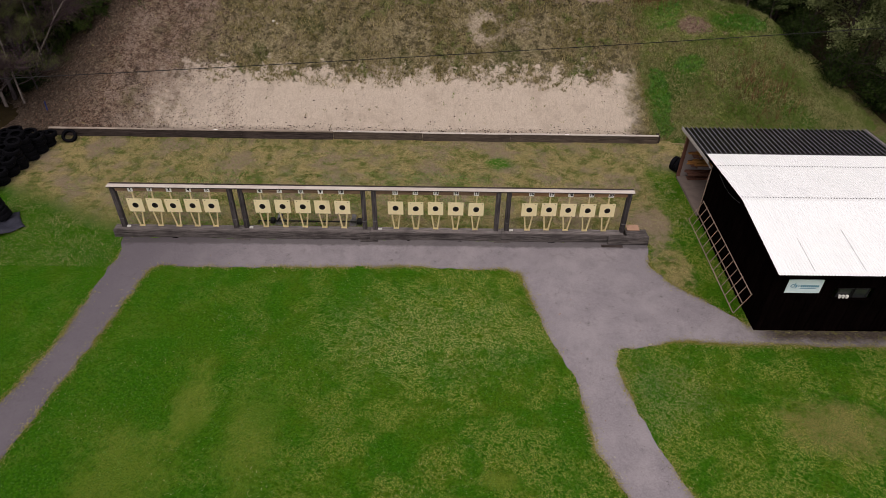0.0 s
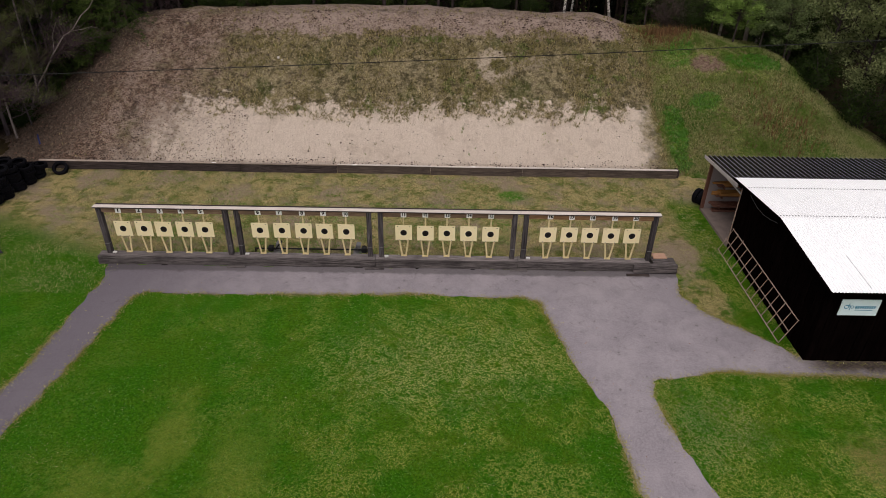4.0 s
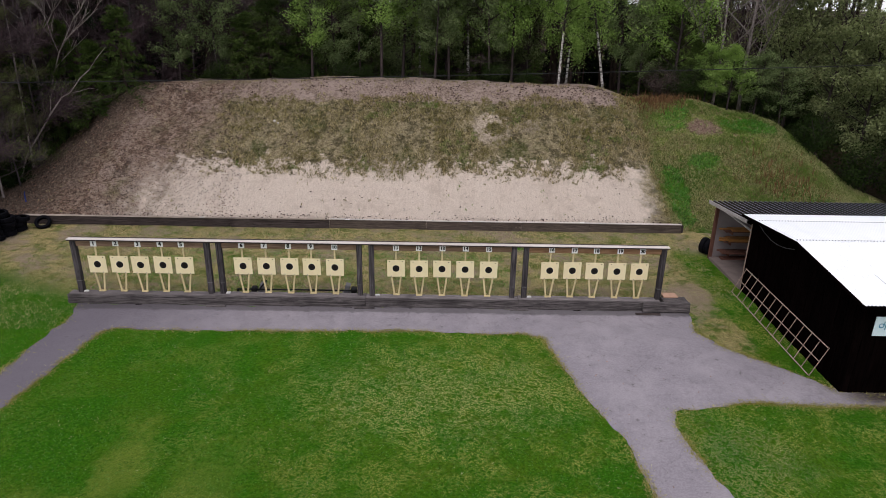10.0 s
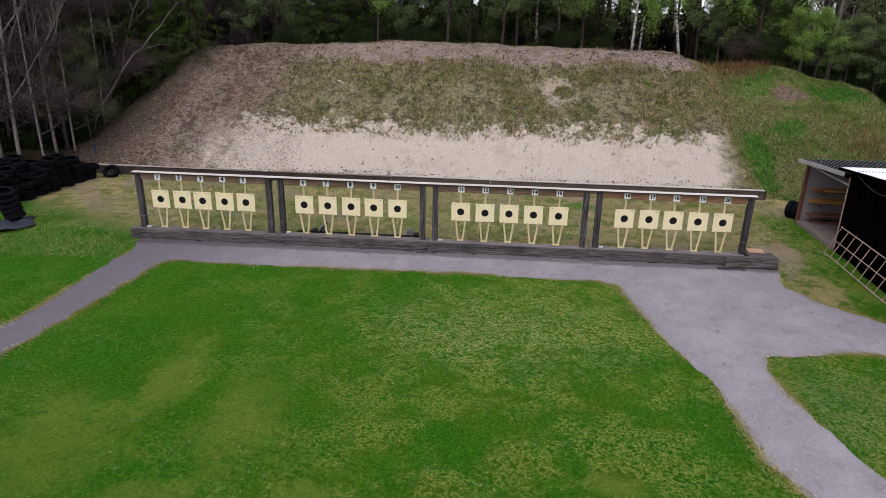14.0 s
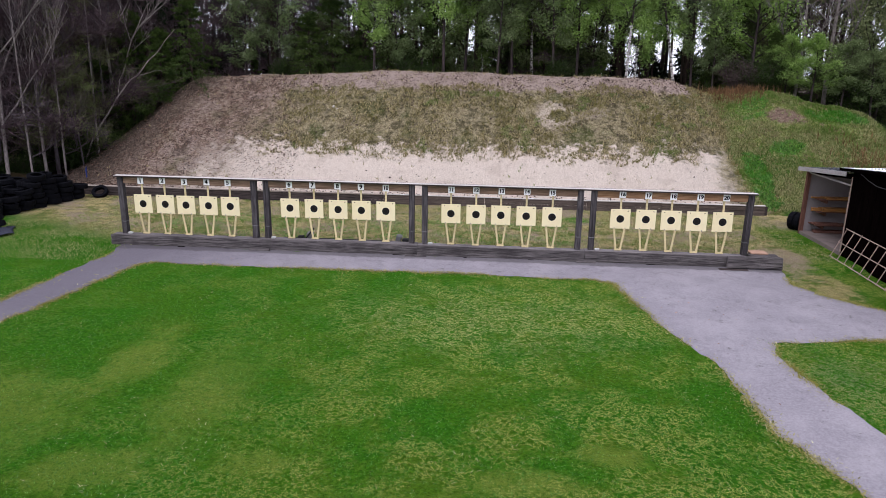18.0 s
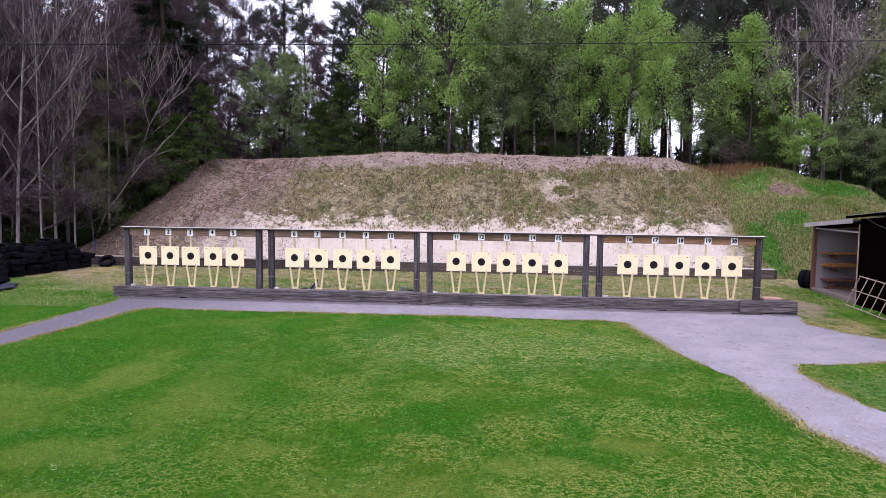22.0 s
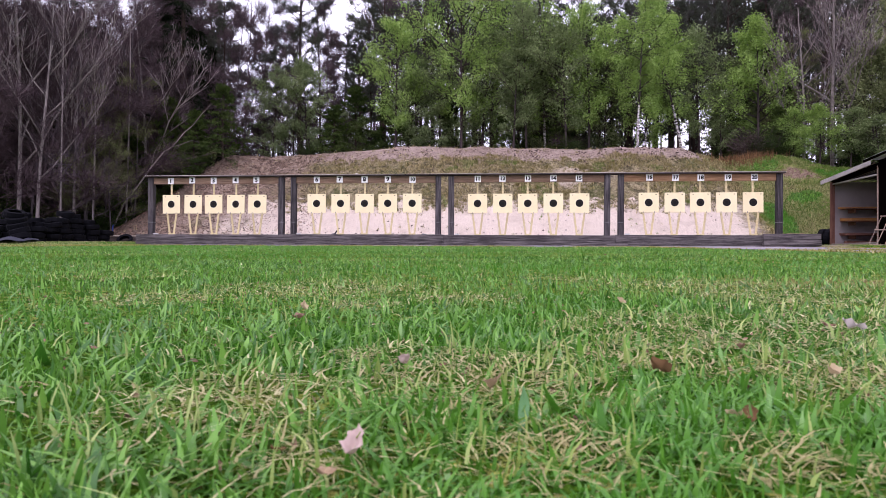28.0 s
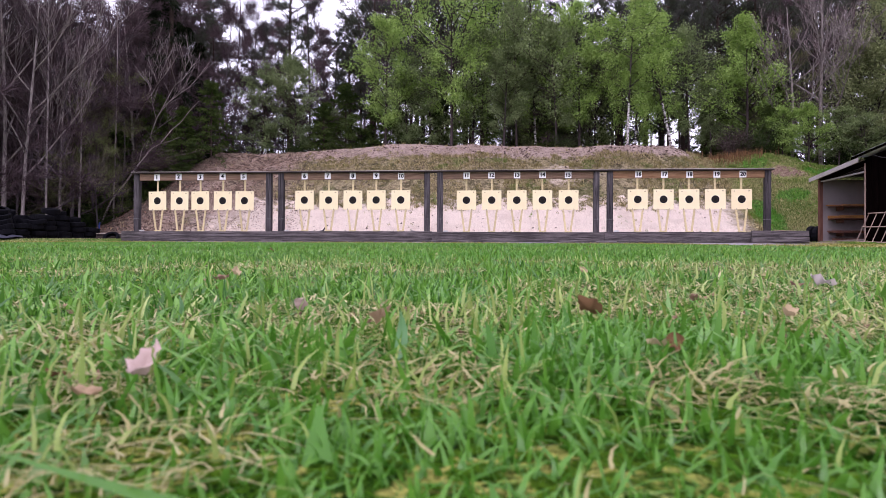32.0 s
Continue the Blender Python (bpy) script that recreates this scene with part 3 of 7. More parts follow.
def fast_mesh(name, verts, faces, mat):
    """A mesh from numpy arrays: verts (n, 3) and faces (m, 3 or 4)."""
    me = bpy.data.meshes.new(name)
    verts, faces = np.asarray(verts, np.float32), np.asarray(faces, np.int32)
    k = faces.shape[1]
    me.vertices.add(len(verts))
    me.vertices.foreach_set("co", verts.ravel())
    me.loops.add(faces.size)
    me.loops.foreach_set("vertex_index", faces.ravel())
    me.polygons.add(len(faces))
    me.polygons.foreach_set("loop_start", np.arange(0, faces.size, k, dtype=np.int32))
    me.update(calc_edges=True)
    me.materials.append(mat)
    return me


def part(name, bm, mat, parent=None, label="", smooth=False):
    """Links a bmesh as one mesh object under a thing or a part."""
    me = bpy.data.meshes.new(name)
    bm.normal_update()
    bm.to_mesh(me)
    bm.free()
    me.materials.append(mat)
    if smooth:
        me.polygons.foreach_set("use_smooth", [True] * len(me.polygons))
    return child(name, me, parent, label)


def child(name, me, parent=None, label=""):
    ob = new(name, me)
    if parent:
        ob.parent = parent
    if label:
        tagged(ob, label)
    return ob


def empty(name, m, label, category, group="", kind=""):
    ob = new(name)
    ob.matrix_basis = m
    ob.empty_display_size = 0.2
    return tagged(ob, label, category, group, kind)


def box(bm, lo, hi, bevel=0.006, turn=None, wear=0.0):
    """Adds a bevelled box to bm."""
    lo, hi = Vector(lo), Vector(hi)
    made = bmesh.ops.create_cube(bm, size=1.0)["verts"]
    m = Matrix.Translation((lo + hi) / 2) @ (turn or Matrix()) @ Matrix.Diagonal((*(hi - lo), 1))
    bmesh.ops.transform(bm, matrix=m, verts=made)
    if wear:
        for v in made:
            v.co += Vector([random.uniform(-wear, wear) for _ in range(3)])
    if bevel:
        edges = {e for v in made for e in v.link_edges}
        bmesh.ops.bevel(bm, geom=list(edges), offset=bevel, segments=1, affect="EDGES")
    return bm


def one_box(lo, hi, bevel=0.006, turn=None, wear=0.0):
    return box(bmesh.new(), lo, hi, bevel, turn, wear)


def bar(bm, a, b, w, d, bevel=0.003, up=(0, -1, 0)):
    """A rectangular bar from a to b, w wide, d deep towards up."""
    a, b = Vector(a), Vector(b)
    z = (b - a).normalized()
    y = (Vector(up) - z * z.dot(Vector(up))).normalized()
    x = y.cross(z)
    m = Matrix((x, y, z)).transposed().to_4x4()
    m.translation = (a + b) / 2
    made = bmesh.ops.create_cube(bm, size=1.0)["verts"]
    bmesh.ops.transform(bm, matrix=m @ Matrix.Diagonal((w, d, (b - a).length, 1)), verts=made)
    if bevel:
        bmesh.ops.bevel(bm, geom=list({e for v in made for e in v.link_edges}), offset=bevel, segments=1, affect="EDGES")
    return bm


def tube(verts, faces, points, radii, sides=6):
    """Adds a tapered tube along points to the lists."""
    base = len(verts)
    pts = [Vector(p) for p in points]
    for i, p in enumerate(pts):
        d = (pts[min(i + 1, len(pts) - 1)] - pts[max(i - 1, 0)]).normalized()
        u = d.orthogonal().normalized() if i == 0 else (u - d * d.dot(u)).normalized()
        w = d.cross(u)
        for k in range(sides):
            a = 2 * math.pi * k / sides
            verts.append(p + (u * math.cos(a) + w * math.sin(a)) * radii[i])
    for i in range(len(pts) - 1):
        for k in range(sides):
            q = base + i * sides
            faces.append((q + k, q + (k + 1) % sides, q + sides + (k + 1) % sides, q + sides + k))
    faces.append(tuple(base + k for k in reversed(range(sides))))
    faces.append(tuple(base + (len(pts) - 1) * sides + k for k in range(sides)))


def ground_z(y):
    """The lawn falls away gently from the stand towards the shooters."""
    if y > 0.1:
        return 0.0
    if y > -0.4:
        return 0.16 * (y - 0.1)
    return -0.08 + 0.0203 * (max(y, -60) + 0.4)


def smooth01(t):
    t = max(0.0, min(1.0, t))
    return t * t * (3 - 2 * t)


# ---------------------------------------------------------------- ground, paths, bank
def axis_steps(lo, hi, fine, far):
    inner = list(np.arange(lo, hi + 1e-6, fine))
    out, d = [], fine
    p = hi
    while p < far:
        d *= 1.6
        p += d
        out.append(p)
    left, d, p = [], fine, lo
    while p > -far:
        d *= 1.6
        p -= d
        left.append(p)
    return left[::-1] + inner + out


def build_ground():
    xs, ys = axis_steps(-26, 26, 0.5, 900), sorted(axis_steps(-30, 30, 0.5, 900) + [-0.4, 0.1])
    verts = []
    for y in ys:
        for x in xs:
            z = ground_z(y)
            bumps = 0.02 * noise.noise((x * 0.8, y * 0.8, 0)) if (y > 0.6 or (x < -10 and y > -20)) else 0.0
            verts.append((x, y, z + bumps * (abs(x) < 40)))
    w = len(xs)
    faces = [(j * w + i, j * w + i + 1, (j + 1) * w + i + 1, (j + 1) * w + i) for j in range(len(ys) - 1) for i in range(w - 1)]
    me = mesh_from("ground", verts, faces, M["lawn"])
    me.polygons.foreach_set("use_smooth", [True] * len(me.polygons))
    return tagged(new("ground", me), "mown green lawn with pale dry patches", "ground", kind="structure")


def edge_line(points, step=0.12, jitter=0.03, seed=0):
    rng = random.Random(seed)
    out = []
    for a, b in zip(points, points[1:]):
        a, b = Vector(a), Vector(b)
        n = max(1, int((b - a).length / step))
        side = Vector((-(b - a).y, (b - a).x)).normalized()
        for i in range(n):
            p = a.lerp(b, i / n)
            k = jitter * (noise.noise((p.x * 2.1, p.y * 2.1, seed)) * 2 + rng.uniform(-0.5, 0.5))
            out.append(p + side * k)
    return out


PATH_EDGE = [(-9.0, -0.27), (-8.79, -1.2), (-9.05, -4.85), (-9.46, -6.9), (-10.1, -9.2), (-12.5, -15), (-16, -24),
             (-14.6, -24.4), (-11.0, -15), (-8.85, -9.7), (-8.4, -7.6), (-8.22, -6.5), (-7.77, -3.95), (-7.45, -2.0), (-7.15, -1.8),
             (-4.9, -1.86), (0.7, -1.72), (4.7, -1.84), (5.1, -2.02), (5.44, -3.6), (5.77, -5.05), (6.36, -6.8), (6.46, -8.8),
             (7.06, -10.45), (8.0, -14), (9.5, -19), (11, -24), (12.8, -24), (11.3, -18), (9.3, -12), (8.12, -8.8), (7.84, -7.45),
             (7.6, -6.1), (7.75, -5.45), (9.8, -5.06), (11.75, -5.16), (15.4, -5.22), (22, -5.3), (22, -4.5), (12.1, -4.36), (10.94, -3.11),
             (10.08, -2.31), (9.67, -1.45), (9.85, -0.8), (9.92, -0.27)]


def build_asphalt():
    bm = bmesh.new()
    ring = edge_line(PATH_EDGE + PATH_EDGE[:1], 0.14, 0.045, 5)
    vs = [bm.verts.new((p.x, p.y, ground_z(p.y) + 0.012)) for p in ring]
    bmesh.ops.triangle_fill(bm, edges=[bm.edges.new((vs[i], vs[(i + 1) % len(vs)])) for i in range(len(vs))], use_beauty=True)
    for f in bm.faces:
        if f.normal.z < 0:
            f.normal_flip()
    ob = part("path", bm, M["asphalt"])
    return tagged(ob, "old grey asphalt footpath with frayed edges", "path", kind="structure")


def crest(x):
    """Height and distance of the bank's crest."""
    z = 5.02 - 0.1 * math.sin(x * 0.35) - 0.75 * smooth01((x - 9.5) / 2.6) - 0.55 * smooth01((x - 13) / 5)
    k = max(0.0, min(1.0, (x + 18.9) / 6.5))
    z *= 0.8 * k + 0.2 * smooth01(k)
    z *= 1 - smooth01((x - 17.2) / 7.0)
    z -= 0.24 * smooth01((-1 - x) / 7) * k + 0.12 * smooth01((x - 5) / 4) * (1 - smooth01((x - 11) / 3))
    y = 14.2 + 0.25 * math.sin(x * 0.5) - 1.0 * smooth01((-x - 10) / 4) - 0.8 * smooth01((x - 11.5) / 4)
    return z, y


def bank_z(x, y):
    top, yc = crest(x)
    foot = 7.08 if x < 12.15 else 7.08 - 0.6 * smooth01((x - 12.15) / 2.5)
    rise = 0.32 * smooth01((x + 16.5) / 2.5) * (1 - smooth01((x - 11.6) / 0.9))
    if y < foot:
        return -0.25
    if y <= yc:
        s = (y - foot) / (yc - foot)
        z = rise + (top - rise) * (0.86 * s + 0.14 * s * s * s - 0.06 * math.sin(math.pi * s * 2) * 0.5)
    else:
        flat = smooth01((y - yc - 1.6) / 9.0)
        z = top * (1 - flat)
    n = noise.noise((x * 0.45, y * 0.45, 3)) * 0.16 + noise.noise((x * 1.6, y * 1.6, 8)) * 0.07 + noise.noise((x * 5, y * 5, 2)) * 0.025
    return max(z + n * min(1.0, max(0.0, z / 0.8)), -0.25) if z > 0.02 else -0.25


def build_bank():
    xs, ys = np.arange(-20.0, 26.01, 0.2), np.arange(6.44, 27.0, 0.2)
    verts = [(x, y, bank_z(x, y)) for y in ys for x in xs]
    w = len(xs)
    faces = []
    for j in range(len(ys) - 1):
        for i in range(w - 1):
            q = (j * w + i, j * w + i + 1, (j + 1) * w + i + 1, (j + 1) * w + i)
            if max(verts[k][2] for k in q) > -0.2:
                faces.append(q)
    me = mesh_from("earth_bank", verts, faces, M["bank"])
    me.polygons.foreach_set("use_smooth", [True] * len(me.polygons))
    return tagged(new("earth_bank", me), "sandy earth bullet bank with sparse grass", "earth bank", kind="structure")


build_ground()
build_asphalt()
build_bank()


# ---------------------------------------------------------------- target stand
BAYS = [(-8.93, -4.93), (-4.56, -0.32), (0.05, 4.40), (4.77, 8.96)]
ROWS = [(-8.30, -5.674), (-3.87, -1.074), (0.805, 3.636), (5.526, 8.296)]


def number_mesh(text, size):
    cu = bpy.data.curves.new("digits", "FONT")
    cu.body, cu.size, cu.extrude, cu.offset = text, size, 0.0015, 0.0022
    cu.align_x, cu.align_y = "CENTER", "CENTER"
    ob = bpy.data.objects.new("digits", cu)
    scene.collection.objects.link(ob)
    bpy.context.view_layer.update()
    thin = bpy.data.meshes.new_from_object(ob.evaluated_get(bpy.context.evaluated_depsgraph_get()))
    bpy.data.objects.remove(ob)
    bm = bmesh.new()
    for dx, dy, dz in ((-0.0055, 0, 0), (0.0055, 0, 0.0004), (0, 0.004, 0.0008), (0, -0.004, 0.0012)):
        n = len(bm.verts)
        bm.from_mesh(thin)
        bm.verts.ensure_lookup_table()
        bmesh.ops.translate(bm, vec=(dx, dy, dz), verts=bm.verts[n:])
    me = bpy.data.meshes.new("digits")
    bm.to_mesh(me)
    bm.free()
    me.materials.clear()
    me.materials.append(M["black_ink"])
    return me


def disc(bm, r, y, r_in=0.0, sides=32):
    """A flat disc or ring in the xz plane, facing -y."""
    outer = [bm.verts.new((r * math.cos(2 * math.pi * k / sides), y, r * math.sin(2 * math.pi * k / sides))) for k in range(sides)]
    if not r_in:
        bm.faces.new(outer)
    else:
        inner = [bm.verts.new((v.co.x * r_in / r, y, v.co.z * r_in / r)) for v in outer]
        for k in range(sides):
            bm.faces.new((outer[k], outer[(k + 1) % sides], inner[(k + 1) % sides], inner[k]))
    return bm


def build_target():
    """One card on its V-shaped stand; the origin lies at the foot on the sill."""
    t = empty("target", pose(0, 0, 0), "pale yellow square target card on two slats", "target", "row of targets")
    cz = 0.90
    card = part("card", one_box((-0.272, -0.008, cz - 0.275), (0.272, 0.006, cz + 0.275), 0.002), M["card"], t)
    bull = part("bullseye", disc(bmesh.new(), 0.106, 0), M["black_ink"], card, "round black aiming mark")
    bull.location = (0, -0.0125, cz)
    ring = part("ring", disc(bmesh.new(), 0.110, 0, 0.1065), M["ring_ink"], card, "thin white ring")
    ring.location = (0, -0.0115, cz)
    inner = part("score_ring", disc(bmesh.new(), 0.062, 0, 0.052), M["score_ink"], card)
    inner.location = (0, -0.0135, cz)
    for x, w in ((-0.19, 0.012), (0.2, 0.016)):
        part("mark", one_box((x - w, -0.011, cz + 0.215), (x + w, -0.0085, cz + 0.235), 0), M["black_ink"], card)
    for x in (-0.15, 0.15):
        part("clip", one_box((x - 0.008, -0.016, cz - 0.285), (x + 0.008, -0.0085, cz - 0.245), 0.001), M["grey_metal"], card)
    for s in (-1, 1):
        bm = bmesh.new()
        bar(bm, (s * 0.155, 0.022, cz - 0.20), (s * 0.062, 0.022, 0.0), 0.052, 0.026)
        part("slat", bm, M["pale_wood"], t)
    part("foot_block", one_box((-0.10, -0.02, -0.004), (0.10, 0.05, 0.035), 0.004), M["pale_wood"], t)
    part("upright", one_box((-0.026, 0.01, cz + 0.20), (0.026, 0.034, 1.56), 0.003), M["pale_wood"], t)
    return t


def build_stand():
    first = build_target()
    rng = random.Random(4)
    number = 0
    for b, ((x0, x1), (t0, t1)) in enumerate(zip(BAYS, ROWS)):
        st = empty("target_rack", pose(0, 0, 0), "weathered timber frame over a row of targets", "target rack", "target racks")
        for x in (x0, x1):
            part("post", one_box((x - 0.078, -0.075, 0.0), (x + 0.078, 0.085, 1.93), 0.008, wear=0.004), M["post_wood"], st)
            part("band", one_box((x - 0.081, -0.079, 0.60), (x + 0.081, 0.088, 0.612), 0.001), M["grey_metal"], st)
        beam = M["brown_wood"] if b == 3 else M["dull_beam"]
        part("beam", one_box((x0 + 0.080, -0.03, 1.735), (x1 - 0.080, 0.03, 1.93), 0.006), beam, st, "brown header board")
        a, z = (x0 - 0.14 if b == 0 else x0 - 0.184), 1.934
        e = x1 + 0.14 if b == 3 else x1 + 0.184
        cap = part("cap_board", one_box((a, -0.13, z), (e, 0.17, z + 0.035), 0.004), M["dark_wood"], st)
        part("cap_strip", one_box((a, -0.134, z + 0.0375), (e, 0.06, z + 0.046), 0.002), M["cap_wood"], cap, "bleached pale cover strip")
        # the sill is two boards high on its front
        l = -9.26 if b == 0 else x0 - 0.183
        r = 9.0 if b == 3 else x1 + 0.183
        lift = 0.012 * (b % 2)
        part("sill_board", one_box((l, -0.285 - lift, -0.10), (r, -0.22, 0.085), 0.006, wear=0.004), M["grey_wood"], st)
        part("sill_board", one_box((l, -0.272 - lift, 0.09), (r, -0.22, 0.238 + lift), 0.006, wear=0.004), M["grey_wood"], st)
        part("sill_top", one_box((l + 0.003, -0.217, 0.06), (r - 0.003, 0.10, 0.232 + lift), 0.006), M["sill_wood"], st)
        for i in range(5):
            number += 1
            x = t0 + (t1 - t0) * i / 4
            plate = part("number_plate", one_box((-0.09, -0.006, -0.092), (0.09, 0.004, 0.092), 0.002), M["plate"], st, "white plate with black number")
            plate.location = (x + rng.uniform(-0.02, 0.02), -0.042, 1.835 + rng.uniform(-0.012, 0.012))
            d = child("number", number_mesh(str(number), 0.165 if number < 10 else 0.145), plate)
            d.rotation_euler, d.location = (radians(90), 0, 0), (0, -0.009, 0)
            m = pose(x, 0.0 + rng.uniform(-0.012, 0.012), 0.240 + lift, 0, rng.uniform(-0.8, 0.8), rng.uniform(-2, 2))
            if number == 1:
                first.matrix_basis = m
            else:
                copy_thing(first, m)
        # small white junction box beside each bay's first post
        jb = empty("junction_box", pose(x0 + 0.17, -0.06, 0.236 + lift, 0, 0, rng.uniform(-12, 12)), "small white plastic box on the sill", "box", "sill boxes")
        part("case", one_box((-0.06, -0.045, 0), (0.06, 0.045, 0.035), 0.008), M["box_plastic"], jb)
        part("lid", one_box((-0.065, -0.05, 0.036), (0.065, 0.05, 0.046), 0.004), M["box_plastic"], jb)
    for x, w, d in ((-4.72, 0.30, 0.10), (-0.16, 0.31, 0.09), (4.62, 0.28, 0.07)):
        ft = part("sleeper", one_box((x - w, -0.32 - d, -0.12), (x + w, -0.302, -0.01), 0.01, wear=0.008), M["grey_wood"])
        tagged(ft, "short grey timber sleeper under the sill joint", "timber", "sleepers")
    for x, w in ((-0.69, 0.14), (1.24, 0.05), (-7.1, 0.10), (3.1, 0.08), (6.4, 0.12)):
        pk = part("packing_block", one_box((x - w, -0.335, -0.12), (x + w, -0.304, -0.035), 0.008, wear=0.008), M["tar"])
        tagged(pk, "dark packing block wedged under the sill", "block", "packing blocks")
    end = empty("end_beam", pose(0, 0, 0), "heavy weathered end beam beside the target frame", "beam")
    part("beam_board", one_box((8.42, -0.42, -0.03), (9.88, -0.302, 0.125), 0.008, wear=0.004), M["grey_wood"], end)
    part("beam_board", one_box((8.42, -0.412, 0.130), (9.87, -0.302, 0.285), 0.008, wear=0.004), M["grey_wood"], end)
    part("beam_top", one_box((9.10, -0.298, -0.02), (9.86, 0.12, 0.262), 0.008), M["grey_wood"], end)
    part("foot", one_box((8.18, -0.57, -0.11), (8.95, -0.43, -0.035), 0.01, wear=0.01), M["dark_wood"], end)
    slab = part("paving_slab", one_box((9.17, 0.02, 0.266), (9.62, 0.34, 0.305), 0.006), M["brick"])
    slab.matrix_basis = pose(0, 0, 0)
    tagged(slab, "orange clay slab on the end beam", "slab")
    part("slab_rest", one_box((9.2, 0.13, 0.0), (9.6, 0.33, 0.262), 0.01), M["grey_wood"], end)
    # turning gear behind the second bay
    gear = empty("turning_gear", pose(0, 0, 0), "black steel shaft between two grey bearing blocks", "machine")
    vs, fs = [], []
    tube(vs, fs, [(-4.3, 0.55, 0.12), (-2.4, 0.56, 0.12), (-0.42, 0.55, 0.12)], [0.026] * 3, 8)
    child("shaft", mesh_from("shaft", vs, fs, M["black_steel"]), gear)
    for x, y in ((-3.52, 0.60), (-0.80, 0.60)):
        part("bearing_block", one_box((x - 0.09, y - 0.05, 0), (x + 0.07, y + 0.2, 0.30), 0.02, Matrix.Rotation(0.25, 4, "Y")), M["grey_metal"], gear)
        part("plate", one_box((x - 0.16, y - 0.16, 0), (x + 0.14, y + 0.24, 0.02), 0.004), M["grey_metal"], gear)
    bm = bmesh.new()
    bar(bm, (-3.62, 0.50, 0.10), (-3.34, 0.52, 0.46), 0.04, 0.03)
    part("lever", bm, M["black_steel"], gear, "black steel lever")
    part("motor", one_box((-3.86, 0.50, 0.02), (-3.68, 0.70, 0.20), 0.03), M["black_steel"], gear)
    part("motor", one_box((-0.68, 0.48, 0.02), (-0.50, 0.70, 0.22), 0.03), M["black_steel"], gear)
    for x in (-4.28, -0.44):
        part("bracket", one_box((x - 0.02, 0.5, 0), (x + 0.02, 0.6, 0.14), 0.004), M["black_steel"], gear)


def build_plank_wall():
    """The low board wall that holds the foot of the bank."""
    wall = tagged(new("wall_bank"), "low dark plank wall holding the sandy bank", "wall", kind="structure")
    xs = [-14.8, -10.6, -6.4, -2.35, 1.6, 5.5, 8.3, 12.1]
    rng = random.Random(9)
    for i, (a, b) in enumerate(zip(xs, xs[1:])):
        y = 6.90 + rng.uniform(-0.02, 0.02)
        for z0, z1 in ((-0.03, 0.165), (0.17, 0.36)):
            part("plank", one_box((a + 0.006, y, z0), (b - 0.006, y + 0.055, z1), 0.006, wear=0.006), M["wall_wood"] if i > 2 else M["dark_wood"], wall)
        part("cap", one_box((a + 0.004, y - 0.03, 0.364), (b - 0.004, y + 0.09, 0.398), 0.006, wear=0.008), M["old_cap"] if i < 3 else M["cap_wood"], wall)
        part("stake", one_box((a + 0.5, y + 0.06, -0.05), (a + 0.6, y + 0.15, 0.355), 0.006), M["dark_wood"], wall)
    part("stub", one_box((12.08, 6.95, 0.0), (12.2, 7.3, 0.33), 0.01), M["dark_wood"], wall)
    for x in (-1.6, 3.4, 8.0, -7.5):
        part("tag", one_box((x - 0.09, 6.86, 0.398), (x + 0.09, 6.93, 0.408), 0.002), M["plate"], wall)


# ---------------------------------------------------------------- shed
def sheet(xs0, xs1, prof, amp, pitch, thick):
    """A corrugated sheet roof: waves across x, running along prof, a list of (y, z)."""
    bm = bmesh.new()
    n = int((xs1 - xs0) / pitch * 6)
    rows = []
    for y, z in prof:
        rows.append([bm.verts.new((xs0 + (xs1 - xs0) * i / n, y, z + amp * math.cos(2 * math.pi * i / 6))) for i in range(n + 1)])
    for r0, r1 in zip(rows, rows[1:]):
        for i in range(n):
            bm.faces.new((r0[i], r1[i], r1[i + 1], r0[i + 1]))
    low = bmesh.ops.duplicate(bm, geom=bm.verts[:] + bm.edges[:] + bm.faces[:])["geom"]
    lv = [g for g in low if isinstance(g, bmesh.types.BMVert)]
    bmesh.ops.translate(bm, vec=(0, 0, -thick), verts=lv)
    bmesh.ops.reverse_faces(bm, faces=[g for g in low if isinstance(g, bmesh.types.BMFace)])
    bmesh.ops.recalc_face_normals(bm, faces=bm.faces[:])
    return bm


def ribbed(xs0, xs1, prof, rib, pitch, thick):
    """A ribbed sheet roof: flat pans with narrow raised ribs, running along prof."""
    bm = bmesh.new()
    cross = []
    x = xs0
    while x < xs1:
        cross += [(x, 0.0), (x + pitch - 0.085, 0.0), (x + pitch - 0.058, rib), (x + pitch - 0.030, rib)]
        x += pitch
    rows = [[bm.verts.new((a, y, z + d)) for a, d in cross] for y, z in prof]
    for r0, r1 in zip(rows, rows[1:]):
        for i in range(len(cross) - 1):
            bm.faces.new((r0[i], r1[i], r1[i + 1], r0[i + 1]))
    bmesh.ops.recalc_face_normals(bm, faces=bm.faces[:])
    if bm.faces[0].normal.z < 0:
        bmesh.ops.reverse_faces(bm, faces=bm.faces[:])
    bmesh.ops.solidify(bm, geom=bm.faces[:], thickness=thick)
    return bm


